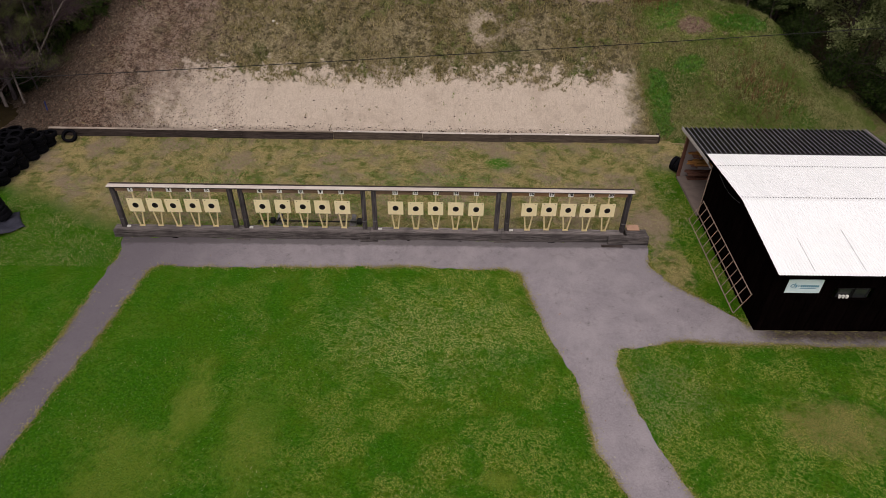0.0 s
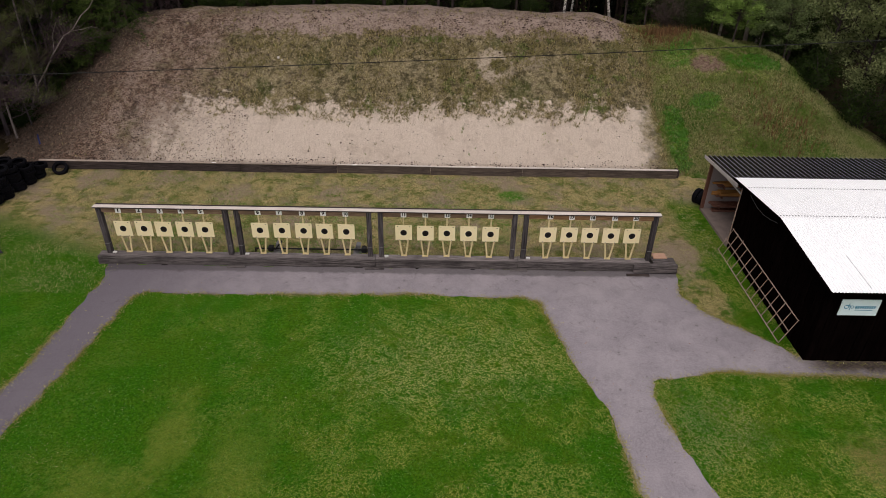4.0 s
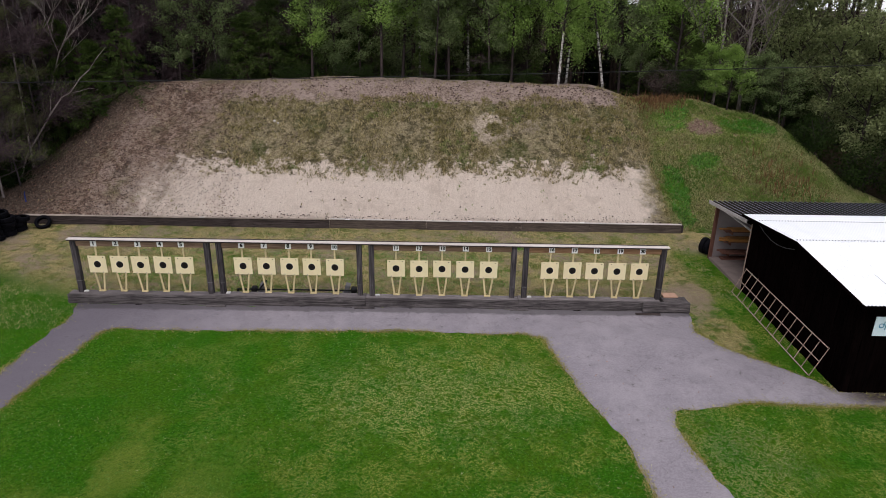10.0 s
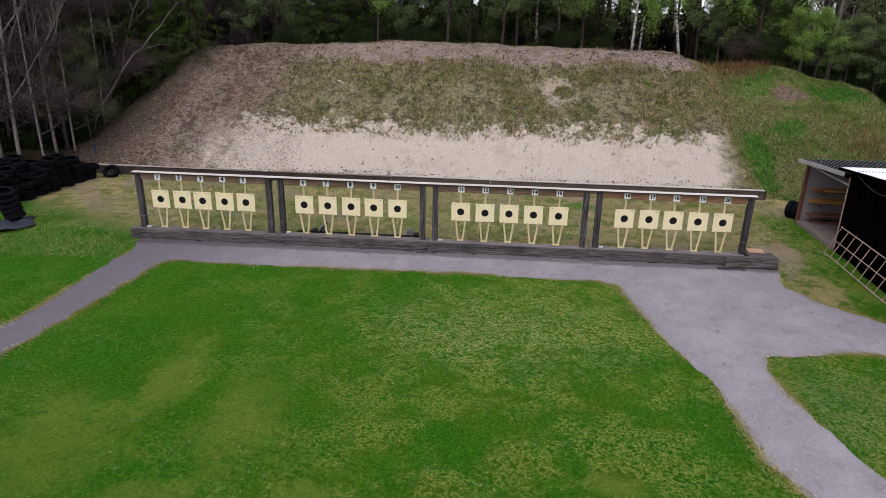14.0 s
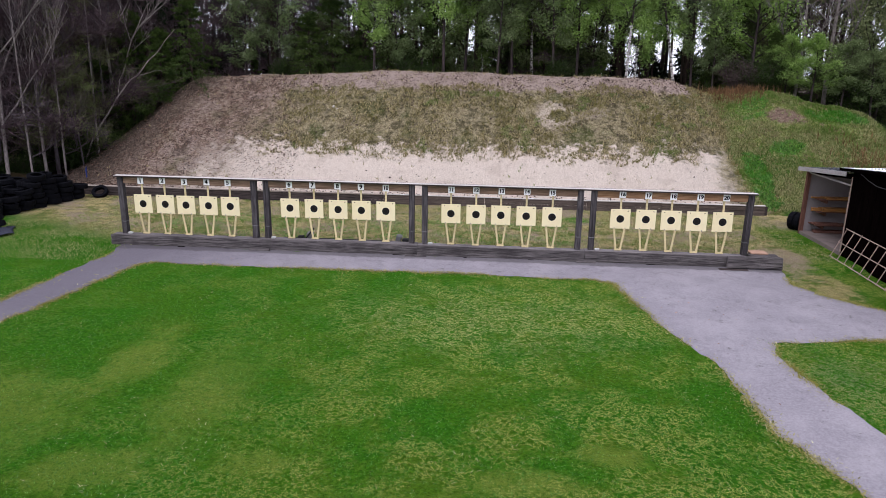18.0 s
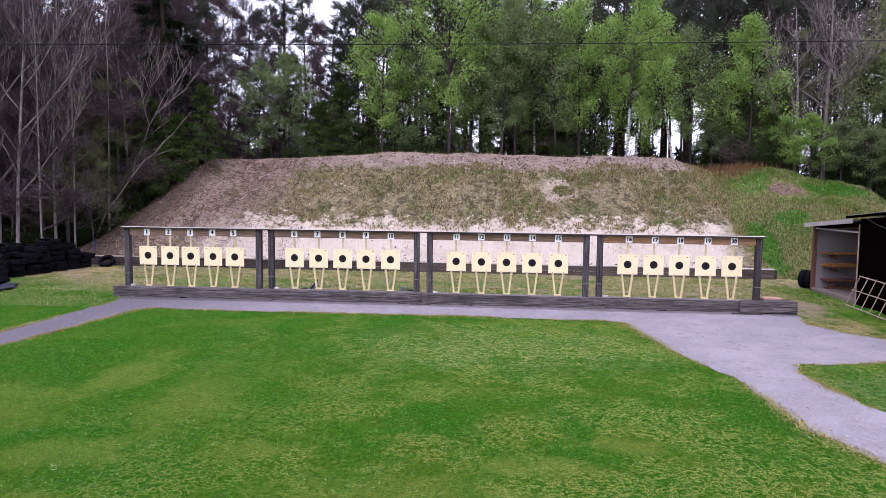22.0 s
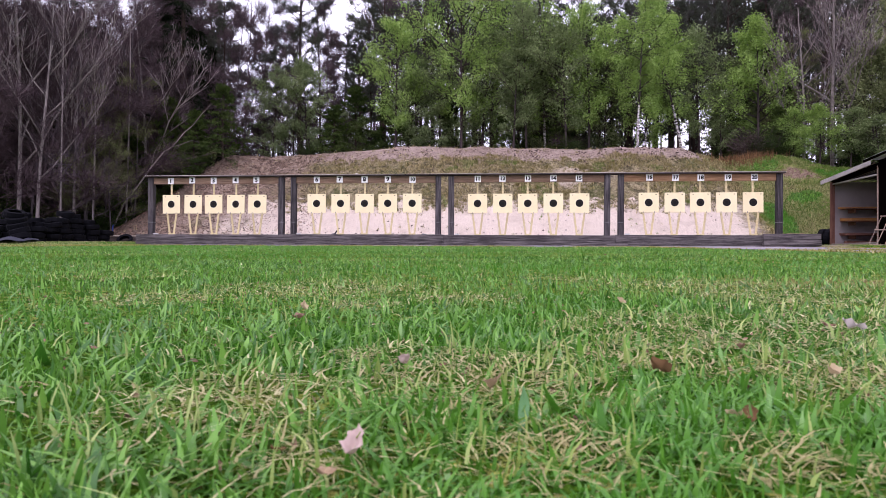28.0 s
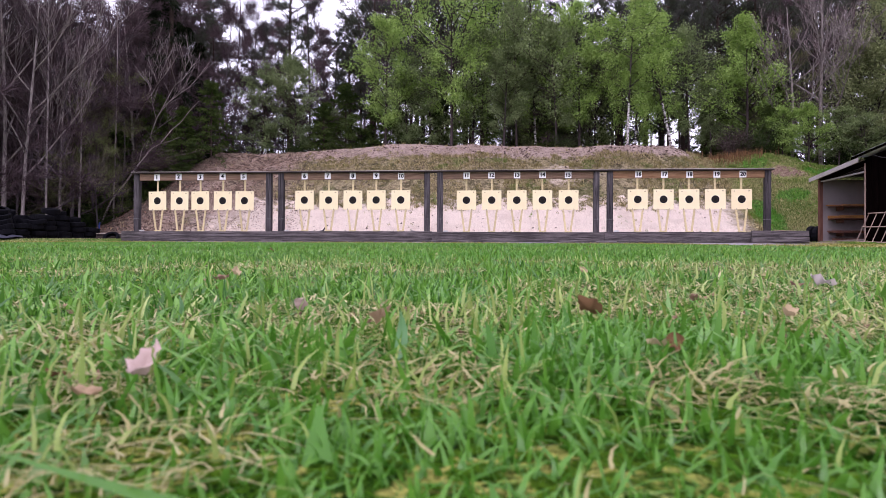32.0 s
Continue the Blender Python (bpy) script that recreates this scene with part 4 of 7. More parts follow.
def build_shed():
    W, E = 12.2, 19.2
    shed = empty("shed", pose(0, 0, 0), "black tarred wooden shed with a white sheet roof", "shed")
    gz = ground_z(-4.55)
    front, back, rear = -4.55, 1.35, 4.15
    ridge = (-1.65, 2.80)

    def top(y):
        return 2.49 + 0.27 * (1.7 - y) / 3.35 if y > ridge[0] else 2.76 - (ridge[0] - y) * 0.116

    # upright boards on the west and front walls, laid with gaps
    y = front
    k = 0
    rng = random.Random(3)
    while y < back - 0.02:
        w = min(0.17, back - y)
        proud = 0.012 * (k % 2)
        bm = bmesh.new()
        box(bm, (W - proud, y + 0.002, ground_z(y) - 0.05), (W + 0.03, y + w - 0.002, top(y + w / 2) - 0.075), 0.003)
        part("board", bm, M["tar"], shed)
        y += w
        k += 1
    x, k = W + 0.032, 0
    while x < E:
        w = min(0.17, E - x)
        proud = 0.012 * (k % 2)
        top_z = 2.31
        if 14.19 < x + w and x < 15.16:
            for z0, z1 in ((gz - 0.05, 1.27), (1.655, top_z)):
                part("board", one_box((x + 0.002, front - proud, z0), (x + w - 0.002, front + 0.03, z1), 0.003), M["tar"], shed)
        else:
            part("board", one_box((x + 0.002, front - proud, gz - 0.05), (x + w - 0.002, front + 0.03, top_z), 0.003), M["tar"], shed)
        x += w
        k += 1
    part("rear_wall", one_box((W + 1.65, back - 0.05, -0.05), (E, back, 2.36), 0.004), M["tar"], shed)
    part("side_wall", one_box((E, front, gz - 0.05), (E + 0.05, rear, 2.2), 0.004), M["tar"], shed)
    part("partition", one_box((W + 0.032, back - 0.04, 0.0), (W + 1.64, back, 2.36), 0.004), M["red_board"], shed)
    part("inner_wall", one_box((W + 1.60, back + 0.004, 0.0), (W + 1.64, rear - 0.06, 2.13), 0.004), M["red_board"], shed)
    part("end_wall", one_box((W + 0.08, rear - 0.05, 0.0), (W + 1.64, rear, 2.12), 0.004), M["inside"], shed, "whitewashed inner panel")
    part("back_wall", one_box((W + 1.65, rear - 0.05, 0.0), (E, rear, 2.12), 0.004), M["tar"], shed)
    part("floor_slab", one_box((W - 0.04, back + 0.004, -0.02), (W + 1.59, rear - 0.055, 0.11), 0.008), M["floor_dust"], shed, "dusty store floor")
    part("corner_post", one_box((W - 0.04, rear - 0.10, 0.0), (W + 0.07, rear + 0.02, 2.12), 0.006), M["red_board"], shed)
    part("door_post", one_box((W - 0.02, back + 0.006, 0.0), (W + 0.015, back + 0.045, 2.3), 0.006), M["lattice"], shed)
    part("lintel", one_box((W - 0.01, back + 0.075, 2.03), (W + 0.05, rear - 0.105, 2.075), 0.006), M["barge"], shed)
    bm = bmesh.new()
    bar(bm, (W + 0.02, back, 2.31), (W + 0.02, rear + 0.02, 2.08), 0.14, 0.05, up=(1, 0, 0))
    part("header", bm, M["tar"], shed)
    # lower black roof over the store, upper white roof over the main room
    part("lower_roof", ribbed(12.0, 19.25, [(4.36, 2.15), (3.0, 2.258), (1.45, 2.382)], 0.045, 0.185, 0.005), M["black_roof"], shed, "black corrugated sheet roof")
    low = bpy.data.objects[[o.name for o in shed.children if o.name.startswith("lower_roof")][0]]
    rib = None
    for i in range(39):
        x = 12.0 + 0.185 * (i + 1) - 0.044
        if rib is None:
            bm = bmesh.new()
            bar(bm, (0, 4.365, 2.15 + 0.047), (0, 1.46, 2.381 + 0.047), 0.030, 0.006, 0, up=(0, 0.1, 1))
            ob = part("rib", bm, M["rib_paint"], low)
            rib = ob.data
        else:
            ob = child("rib", rib, low)
        ob.location.x = x
    white = part("roof", sheet(12.0, 19.4, [(1.72, 2.52), (0.1, 2.656), (-1.65, 2.80), (-3.3, 2.608), (-4.9, 2.42)], 0.010, 0.09, 0.006), M["white_roof"], shed, "white corrugated sheet roof")
    bm = bmesh.new()
    bar(bm, (11.985, 4.40, 2.135), (11.985, 1.35, 2.385), 0.13, 0.025, up=(1, 0, 0))
    part("barge_board", bm, M["barge"], shed, "grey weathered barge board")
    for a, b in (((11.99, 1.74, 2.475), (11.99, -1.65, 2.755)), ((11.99, -1.65, 2.755), (11.99, -4.92, 2.374))):
        bm = bmesh.new()
        bar(bm, a, b, 0.075, 0.02, up=(1, 0, 0))
        part("verge_board", bm, M["tar"], shed)
    bm = bmesh.new()
    bar(bm, (11.985, -4.915, 2.374), (19.4, -4.915, 2.374), 0.075, 0.02, up=(0, -1, 0))
    part("eaves_board", bm, M["tar"], shed)
    bm = bmesh.new()
    bar(bm, (19.315, 4.40, 2.135), (19.315, 1.35, 2.385), 0.13, 0.025, up=(1, 0, 0))
    part("barge_board", bm, M["barge"], shed)
    part("wall_plate", one_box((W, back - 0.10, 2.365), (E, back, 2.46), 0.004), M["tar"], shed)
    # rows of roofing screws
    for yy, zz in ((0.75, 2.614), (-1.5, 2.799)):
        bm = bmesh.new()
        for i in range(78):
            box(bm, (12.06 + i * 0.09, yy - 0.012, zz), (12.085 + i * 0.09, yy + 0.012, zz + 0.016), 0)
        tagged(part("screw_row", bm, M["grey_metal"], white), "row of small roofing screws", kind="stuff")
    for xx, y0, y1 in ((13.1, -3.4, -4.75), (14.6, -3.0, -4.7), (16.2, -3.8, -4.75)):
        bm = bmesh.new()
        f = lambda q: 2.80 - (-1.65 - q) * 0.117 + 0.013
        bar(bm, (xx, y0, f(y0)), (xx, y1, f(y1)), 0.012, 0.004, 0, up=(0, 0, 1))
        part("seam", bm, M["roof_seam"], white)
    # sign with illegible writing as bars
    sign = empty("sign", pose(0, 0, 0), "pale blue sign board on the black shed front", "sign")
    part("panel", one_box((12.60, front - 0.045, 1.47), (13.64, front - 0.018, 1.98), 0.003), M["sign"], sign)
    bm = bmesh.new()
    disc(bm, 0.065, 0, 0.042, 20)
    ring = part("emblem", bm, M["sign_blue"], sign)
    ring.location = (12.76, front - 0.05, 1.75)
    part("emblem_stem", one_box((12.81, front - 0.0505, 1.75), (12.832, front - 0.0465, 1.86), 0), M["sign_blue"], sign)
    part("emblem_tail", one_box((12.85, front - 0.0505, 1.64), (12.872, front - 0.0465, 1.80), 0), M["sign_blue"], sign)
    ring2 = part("emblem_bowl", disc(bmesh.new(), 0.05, 0, 0.032, 20), M["sign_blue"], sign)
    ring2.location = (12.91, front - 0.051, 1.75)
    for k in range(9):
        a = 13.0 + k * 0.062
        part("writing_bar", one_box((a, front - 0.0505, 1.70), (a + 0.044, front - 0.0465, 1.785), 0), M["sign_blue"], sign)
    part("writing_line", one_box((13.0, front - 0.0505, 1.64), (13.48, front - 0.0465, 1.66), 0), M["sign_blue"], sign)
    # window in the front wall
    win = tagged(new("window_1"), "small two-pane window in the black shed front", "window", kind="structure")
    for x0, x1 in ((14.20, 14.66), (14.685, 15.15)):
        for lo, hi in (((x0, 1.27), (x1, 1.305)), ((x0, 1.62), (x1, 1.655)), ((x0, 1.306), (x0 + 0.035, 1.619)), ((x1 - 0.035, 1.306), (x1, 1.619))):
            part("frame_bar", one_box((lo[0], front - 0.03, lo[1]), (hi[0], front + 0.02, hi[1]), 0.003), M["window_frame"], win)
        part("pane", one_box((x0 + 0.037, front - 0.004, 1.307), (x1 - 0.037, front + 0.002, 1.618), 0), M["glass"], win, "dark glass pane")
    for k in range(3):
        cup = part("cup", bmesh.new(), M["plate"])
        me = cup.data
        vs, fs = [], []
        tube(vs, fs, [(0, 0, 0), (0, 0, 0.02), (0, 0, 0.10)], [0.03, 0.035, 0.045], 12)
        cup.data = mesh_from("cup", vs, fs, M["plate"])
        cup.location = (14.30 + k * 0.11, front - 0.065, 1.305)
        tagged(cup, "white cup on the window ledge", "cup", "cups on the ledge")
    ledge = part("window_ledge", one_box((14.20, front - 0.13, 1.275), (15.15, front - 0.032, 1.303), 0.004), M["tar"], win)
    # loose cable under the verge
    vs, fs = [], []
    pts = [(12.15, 0.9 - 0.45 * i, 2.46 - 0.22 * math.sin(math.pi * i / 5)) for i in range(6)]
    tube(vs, fs, pts, [0.012] * 6, 6)
    tagged(new("cable", mesh_from("cable", vs, fs, M["cable_grey"])), "grey cable sagging along the shed wall", "cable")
    # shelves with timber along the whitewashed wall
    for z, mat, n in ((0.40, "red_board", 3), (0.84, "orange_wood", 8), (1.24, "orange_wood", 4)):
        sh = empty("shelf", pose(0, 0, 0), "plank shelf on the store's inner wall", "shelf", "store shelves")
        part("plank", one_box((W + 0.25, rear - 0.52, z - 0.03), (W + 1.59, rear - 0.052, z), 0.004), M["red_board"], sh)
        for xx in (W + 0.5, W + 1.35):
            part("bracket", one_box((xx, rear - 0.48, z - 0.14), (xx + 0.03, rear - 0.055, z - 0.032), 0.003), M["red_board"], sh)
        rr = random.Random(int(z * 100))
        for i in range(n):
            y0 = rear - 0.51 + (i % 4) * 0.11
            x0 = W + 0.10 + rr.uniform(0, 0.4)
            zz = z + 0.001 + (i // 4) * 0.046
            bt = part("batten", one_box((x0, y0, zz), (x0 + rr.uniform(0.9, 1.1), y0 + rr.uniform(0.05, 0.10), zz + 0.042), 0.004), M[mat])
            tagged(bt, "loose sawn timber batten on a shelf", "timber", "stored battens")
    low = part("batten", one_box((W + 0.3, rear - 0.4, 0.112), (W + 1.4, rear - 0.2, 0.19), 0.006), M["red_board"])
    tagged(low, "loose sawn timber batten on the store floor", "timber", "stored battens")


def build_rack():
    """A pale lattice frame leaning on the shed's long wall."""
    rack = empty("lattice_frame", pose(0, 0, 0), "pale lattice of battens leaning on the shed wall", "frame")
    y0, y1 = 1.15, -3.80

    def at(y, s):
        g = ground_z(y)
        return Vector((11.80 + 0.36 * s, y, g + 0.012 + 0.84 * s))
    for s in (0.02, 0.52, 0.98):
        bm = bmesh.new()
        bar(bm, at(y0, s), at(y1, s), 0.026, 0.024, up=(-0.85, 0, 0.5))
        part("rail", bm, M["lattice"], rack)
    n = 13
    for i in range(n):
        y = y0 + (y1 - y0) * i / (n - 1)
        bm = bmesh.new()
        bar(bm, at(y, 0.0) + Vector((0.026, 0, -0.01)), at(y, 1.0) + Vector((0.026, 0, -0.01)), 0.022, 0.018, up=(-0.85, 0, 0.5))
        part("rung", bm, M["lattice"], rack)


# ---------------------------------------------------------------- tyres and oddments
def tyre_mesh():
    verts, faces = [], []
    prof = [(0.20, 0.055), (0.19, 0.075), (0.235, 0.095), (0.285, 0.088), (0.308, 0.07), (0.312, 0.0), (0.308, -0.07), (0.285, -0.088), (0.235, -0.095), (0.19, -0.075), (0.20, -0.055)]
    n = 30
    for k in range(n):
        a = 2 * math.pi * k / n
        for j, (r, z) in enumerate(prof):
            rr = r - (0.007 if 4 <= j <= 6 and k % 2 else 0)
            verts.append((rr * math.cos(a), rr * math.sin(a), z))
    m = len(prof)
    for k in range(n):
        for j in range(m - 1):
            q = (k + 1) % n
            faces.append((k * m + j, q * m + j, q * m + j + 1, k * m + j + 1))
    me = mesh_from("tyre", verts, faces, M["rubber"])
    return me


def build_tyres():
    me = tyre_mesh()
    rng = random.Random(12)
    spots = []
    for row in range(5):
        for i in range(9):
            x = -14.5 - 0.66 * row - 0.09 * i + rng.uniform(-0.05, 0.05) + (0.3 if row % 2 else 0)
            y = 6.1 - 0.62 * i + rng.uniform(-0.05, 0.05)
            h = (3, 4, 5, 5, 4, 4, 3, 3, 3)[i] + rng.choice((0, 0, 0, 1))
            if row == 0:
                h -= rng.choice((0, 0, 1, 1))
            if row == 0 and i < 2:
                h = 3 + i
            spots.append((x, y, max(2, h)))
    first = None
    for x, y, h in spots:
        lean = (rng.uniform(-0.045, 0.045), rng.uniform(-0.045, 0.045))
        for k in range(h):
            ob = new("tyre", me)
            ob.matrix_basis = pose(x + lean[0] * k + rng.uniform(-0.05, 0.05), y + lean[1] * k + rng.uniform(-0.05, 0.05), 0.098 + 0.192 * k,
                                   rng.uniform(-7, 7), rng.uniform(-7, 7), rng.uniform(0, 360))
            tagged(ob, "worn black car tyre in a stack", "tyre", "stacked tyres")
    for x, y, z, rx, rz, lab in ((-13.78, 6.52, 0.20, 40, 12, "black car tyre leaning on the plank wall"),
                                 (12.22, 4.72, 0.312, 90, 40, "black car tyre standing by the shed"),
                                 (12.36, 4.56, 0.312, 90, 38, "black car tyre standing by the shed")):
        ob = new("tyre", me)
        ob.matrix_basis = pose(x, y, z, rx, 0, rz)
        tagged(ob, lab, "tyre")
    # a pile that has slumped against the others
    for k in range(5):
        ob = new("tyre", me)
        ob.matrix_basis = pose(-13.62 - 0.062 * k, 0.62 + 0.012 * k, 0.165 + 0.186 * k, 0, -17, 37 * k)
        tagged(ob, "worn black car tyre in a slumped pile", "tyre", "stacked tyres")
    # a few thrown on top
    for x, y, z in ((-14.75, 4.3, 1.12), (-15.5, 3.0, 1.0), (-15.9, 1.6, 0.82), (-15.2, 2.2, 0.94)):
        ob = new("tyre", me)
        ob.matrix_basis = pose(x, y, z, rng.uniform(8, 16), rng.uniform(-8, 8), 40)
        tagged(ob, "worn black car tyre on top of a stack", "tyre", "stacked tyres")


def build_oddments():
    # black sheet on the grass
    bm = bmesh.new()
    bmesh.ops.create_grid(bm, x_segments=22, y_segments=14, size=0.5)
    for v in bm.verts:
        x, y = v.co.x, v.co.y
        v.co = Vector((x * 2.0 + 0.1 * noise.noise((x * 3, y * 3, 1)), y * 1.15 + 0.1 * noise.noise((x * 3, y * 3, 5)),
                       0.03 + 0.16 * abs(noise.noise((x * 4, y * 4, 9))) + 0.10 * max(0, x - 0.3)))
    r = bmesh.ops.solidify(bm, geom=bm.faces[:], thickness=0.012)
    tarp = part("tarpaulin", bm, M["tarp"], smooth=True)
    tarp.matrix_basis = pose(-13.75, -0.05, 0.0, 0, 0, 38)
    tagged(tarp, "crumpled black tarpaulin on the grass", "tarpaulin")
    bm = bmesh.new()
    bmesh.ops.create_grid(bm, x_segments=30, y_segments=24, size=1.0)
    for v in bm.verts:
        x, y = v.co.x, v.co.y
        d = max(0.0, 1 - x * x - y * y)
        v.co = Vector((x * 1.9, y * 1.4, -0.1 + 0.62 * d ** 0.7 + 0.22 * d * noise.noise((x * 2.5, y * 2.5, 6)) + 0.07 * noise.noise((x * 9, y * 9, 2))))
    heap = part("moss_mound", bm, M["moss"], smooth=True)
    heap.matrix_basis = pose(-18.4, 8.3, 0.0, 0, 0, 20)
    tagged(heap, "low mound of brown moss and litter behind the tyres", "mound")
    vs, fs = [], []
    tube(vs, fs, [(0, 0, -0.2), (0, 0, 0.32), (0.03, 0, 0.46)], [0.03, 0.03, 0.022], 10)
    post = new("marker_post", mesh_from("marker_post", vs, fs, M["blue"]))
    post.location = (-15.5, 8.4, bank_z(-15.5, 8.4))
    tagged(post, "short blue marker post at the bank's foot", "post")
    # overhead line
    vs, fs = [], []
    pts = [(x, -0.89 + 0.1306 * x, 6.96 + 0.0211 * x + 0.00035 * (x * x - 60)) for x in np.linspace(-46, 46, 24)]
    tube(vs, fs, pts, [0.011] * len(pts), 6)
    tagged(new("overhead_cable", mesh_from("overhead_cable", vs, fs, M["black_steel"])), "thin black overhead cable across the range", "cable")
    # pale bent dead trunk at the end of the bank
    vs, fs = [], []
    tube(vs, fs, [(-17.3, 11.0, 0.5), (-16.6, 11.0, 2.0), (-15.8, 11.0, 3.0), (-15.25, 11.0, 3.75), (-14.6, 11.0, 4.5), (-14.2, 11.0, 4.7), (-13.65, 11.0, 5.35), (-13.2, 11.0, 5.7), (-12.8, 11.0, 6.2), (-12.3, 11.0, 6.7)],
         [0.042, 0.040, 0.037, 0.034, 0.030, 0.027, 0.023, 0.018, 0.013, 0.007], 7)
    tube(vs, fs, [(-14.2, 11.0, 4.7), (-13.7, 10.9, 4.8), (-13.2, 10.8, 4.95), (-12.8, 10.7, 4.9)], [0.014, 0.010, 0.007, 0.004], 5)
    tube(vs, fs, [(-15.25, 11.0, 3.75), (-15.2, 11.2, 4.5), (-14.9, 11.3, 5.1)], [0.014, 0.009, 0.004], 5)
    tagged(new("dead_branch", mesh_from("dead_branch", vs, fs, M["pale_bark"])), "thin bent bare sapling leaning over the bank", "branch")


build_stand()
build_plank_wall()
build_shed()
build_rack()
build_tyres()
build_oddments()


# ---------------------------------------------------------------- trees
def quads_at(centres, size, rng, flat=0.0, long=1.0):
    """One small leaf (a quad) at each centre, facing any way."""
    c = np.asarray(centres, np.float32)
    n = len(c)
    a = rng.normal(size=(n, 3))
    a[:, 2] *= 1 - flat
    a /= np.linalg.norm(a, axis=1, keepdims=True) + 1e-9
    b = np.cross(a, rng.normal(size=(n, 3)))
    b /= np.linalg.norm(b, axis=1, keepdims=True) + 1e-9
    s = size * rng.uniform(0.6, 1.3, (n, 1))
    v = np.stack([c - a * s * long, c - b * s * 0.5, c + a * s * long, c + b * s * 0.5], 1)
    return v.reshape(-1, 3), np.arange(4 * n).reshape(-1, 4)


def needles_at(centres, dirs, size, rng, per=7, thick=0.08, fan=0.75):
    """A tuft of long thin quads at each centre, fanning out about dirs."""
    c, d = np.repeat(np.asarray(centres), per, 0), np.repeat(np.asarray(dirs), per, 0)
    n = len(c)
    a = d + rng.normal(size=(n, 3)) * fan
    a /= np.linalg.norm(a, axis=1, keepdims=True) + 1e-9
    b = np.cross(a, rng.normal(size=(n, 3)))
    b /= np.linalg.norm(b, axis=1, keepdims=True) + 1e-9
    s = size * rng.uniform(0.6, 1.25, (n, 1))
    v = np.stack([c - b * s * thick * 0.6, c + b * s * thick * 0.6, c + a * s + b * s * thick, c + a * s - b * s * thick * 0.7], 1)
    return v.reshape(-1, 3), np.arange(4 * n).reshape(-1, 4)


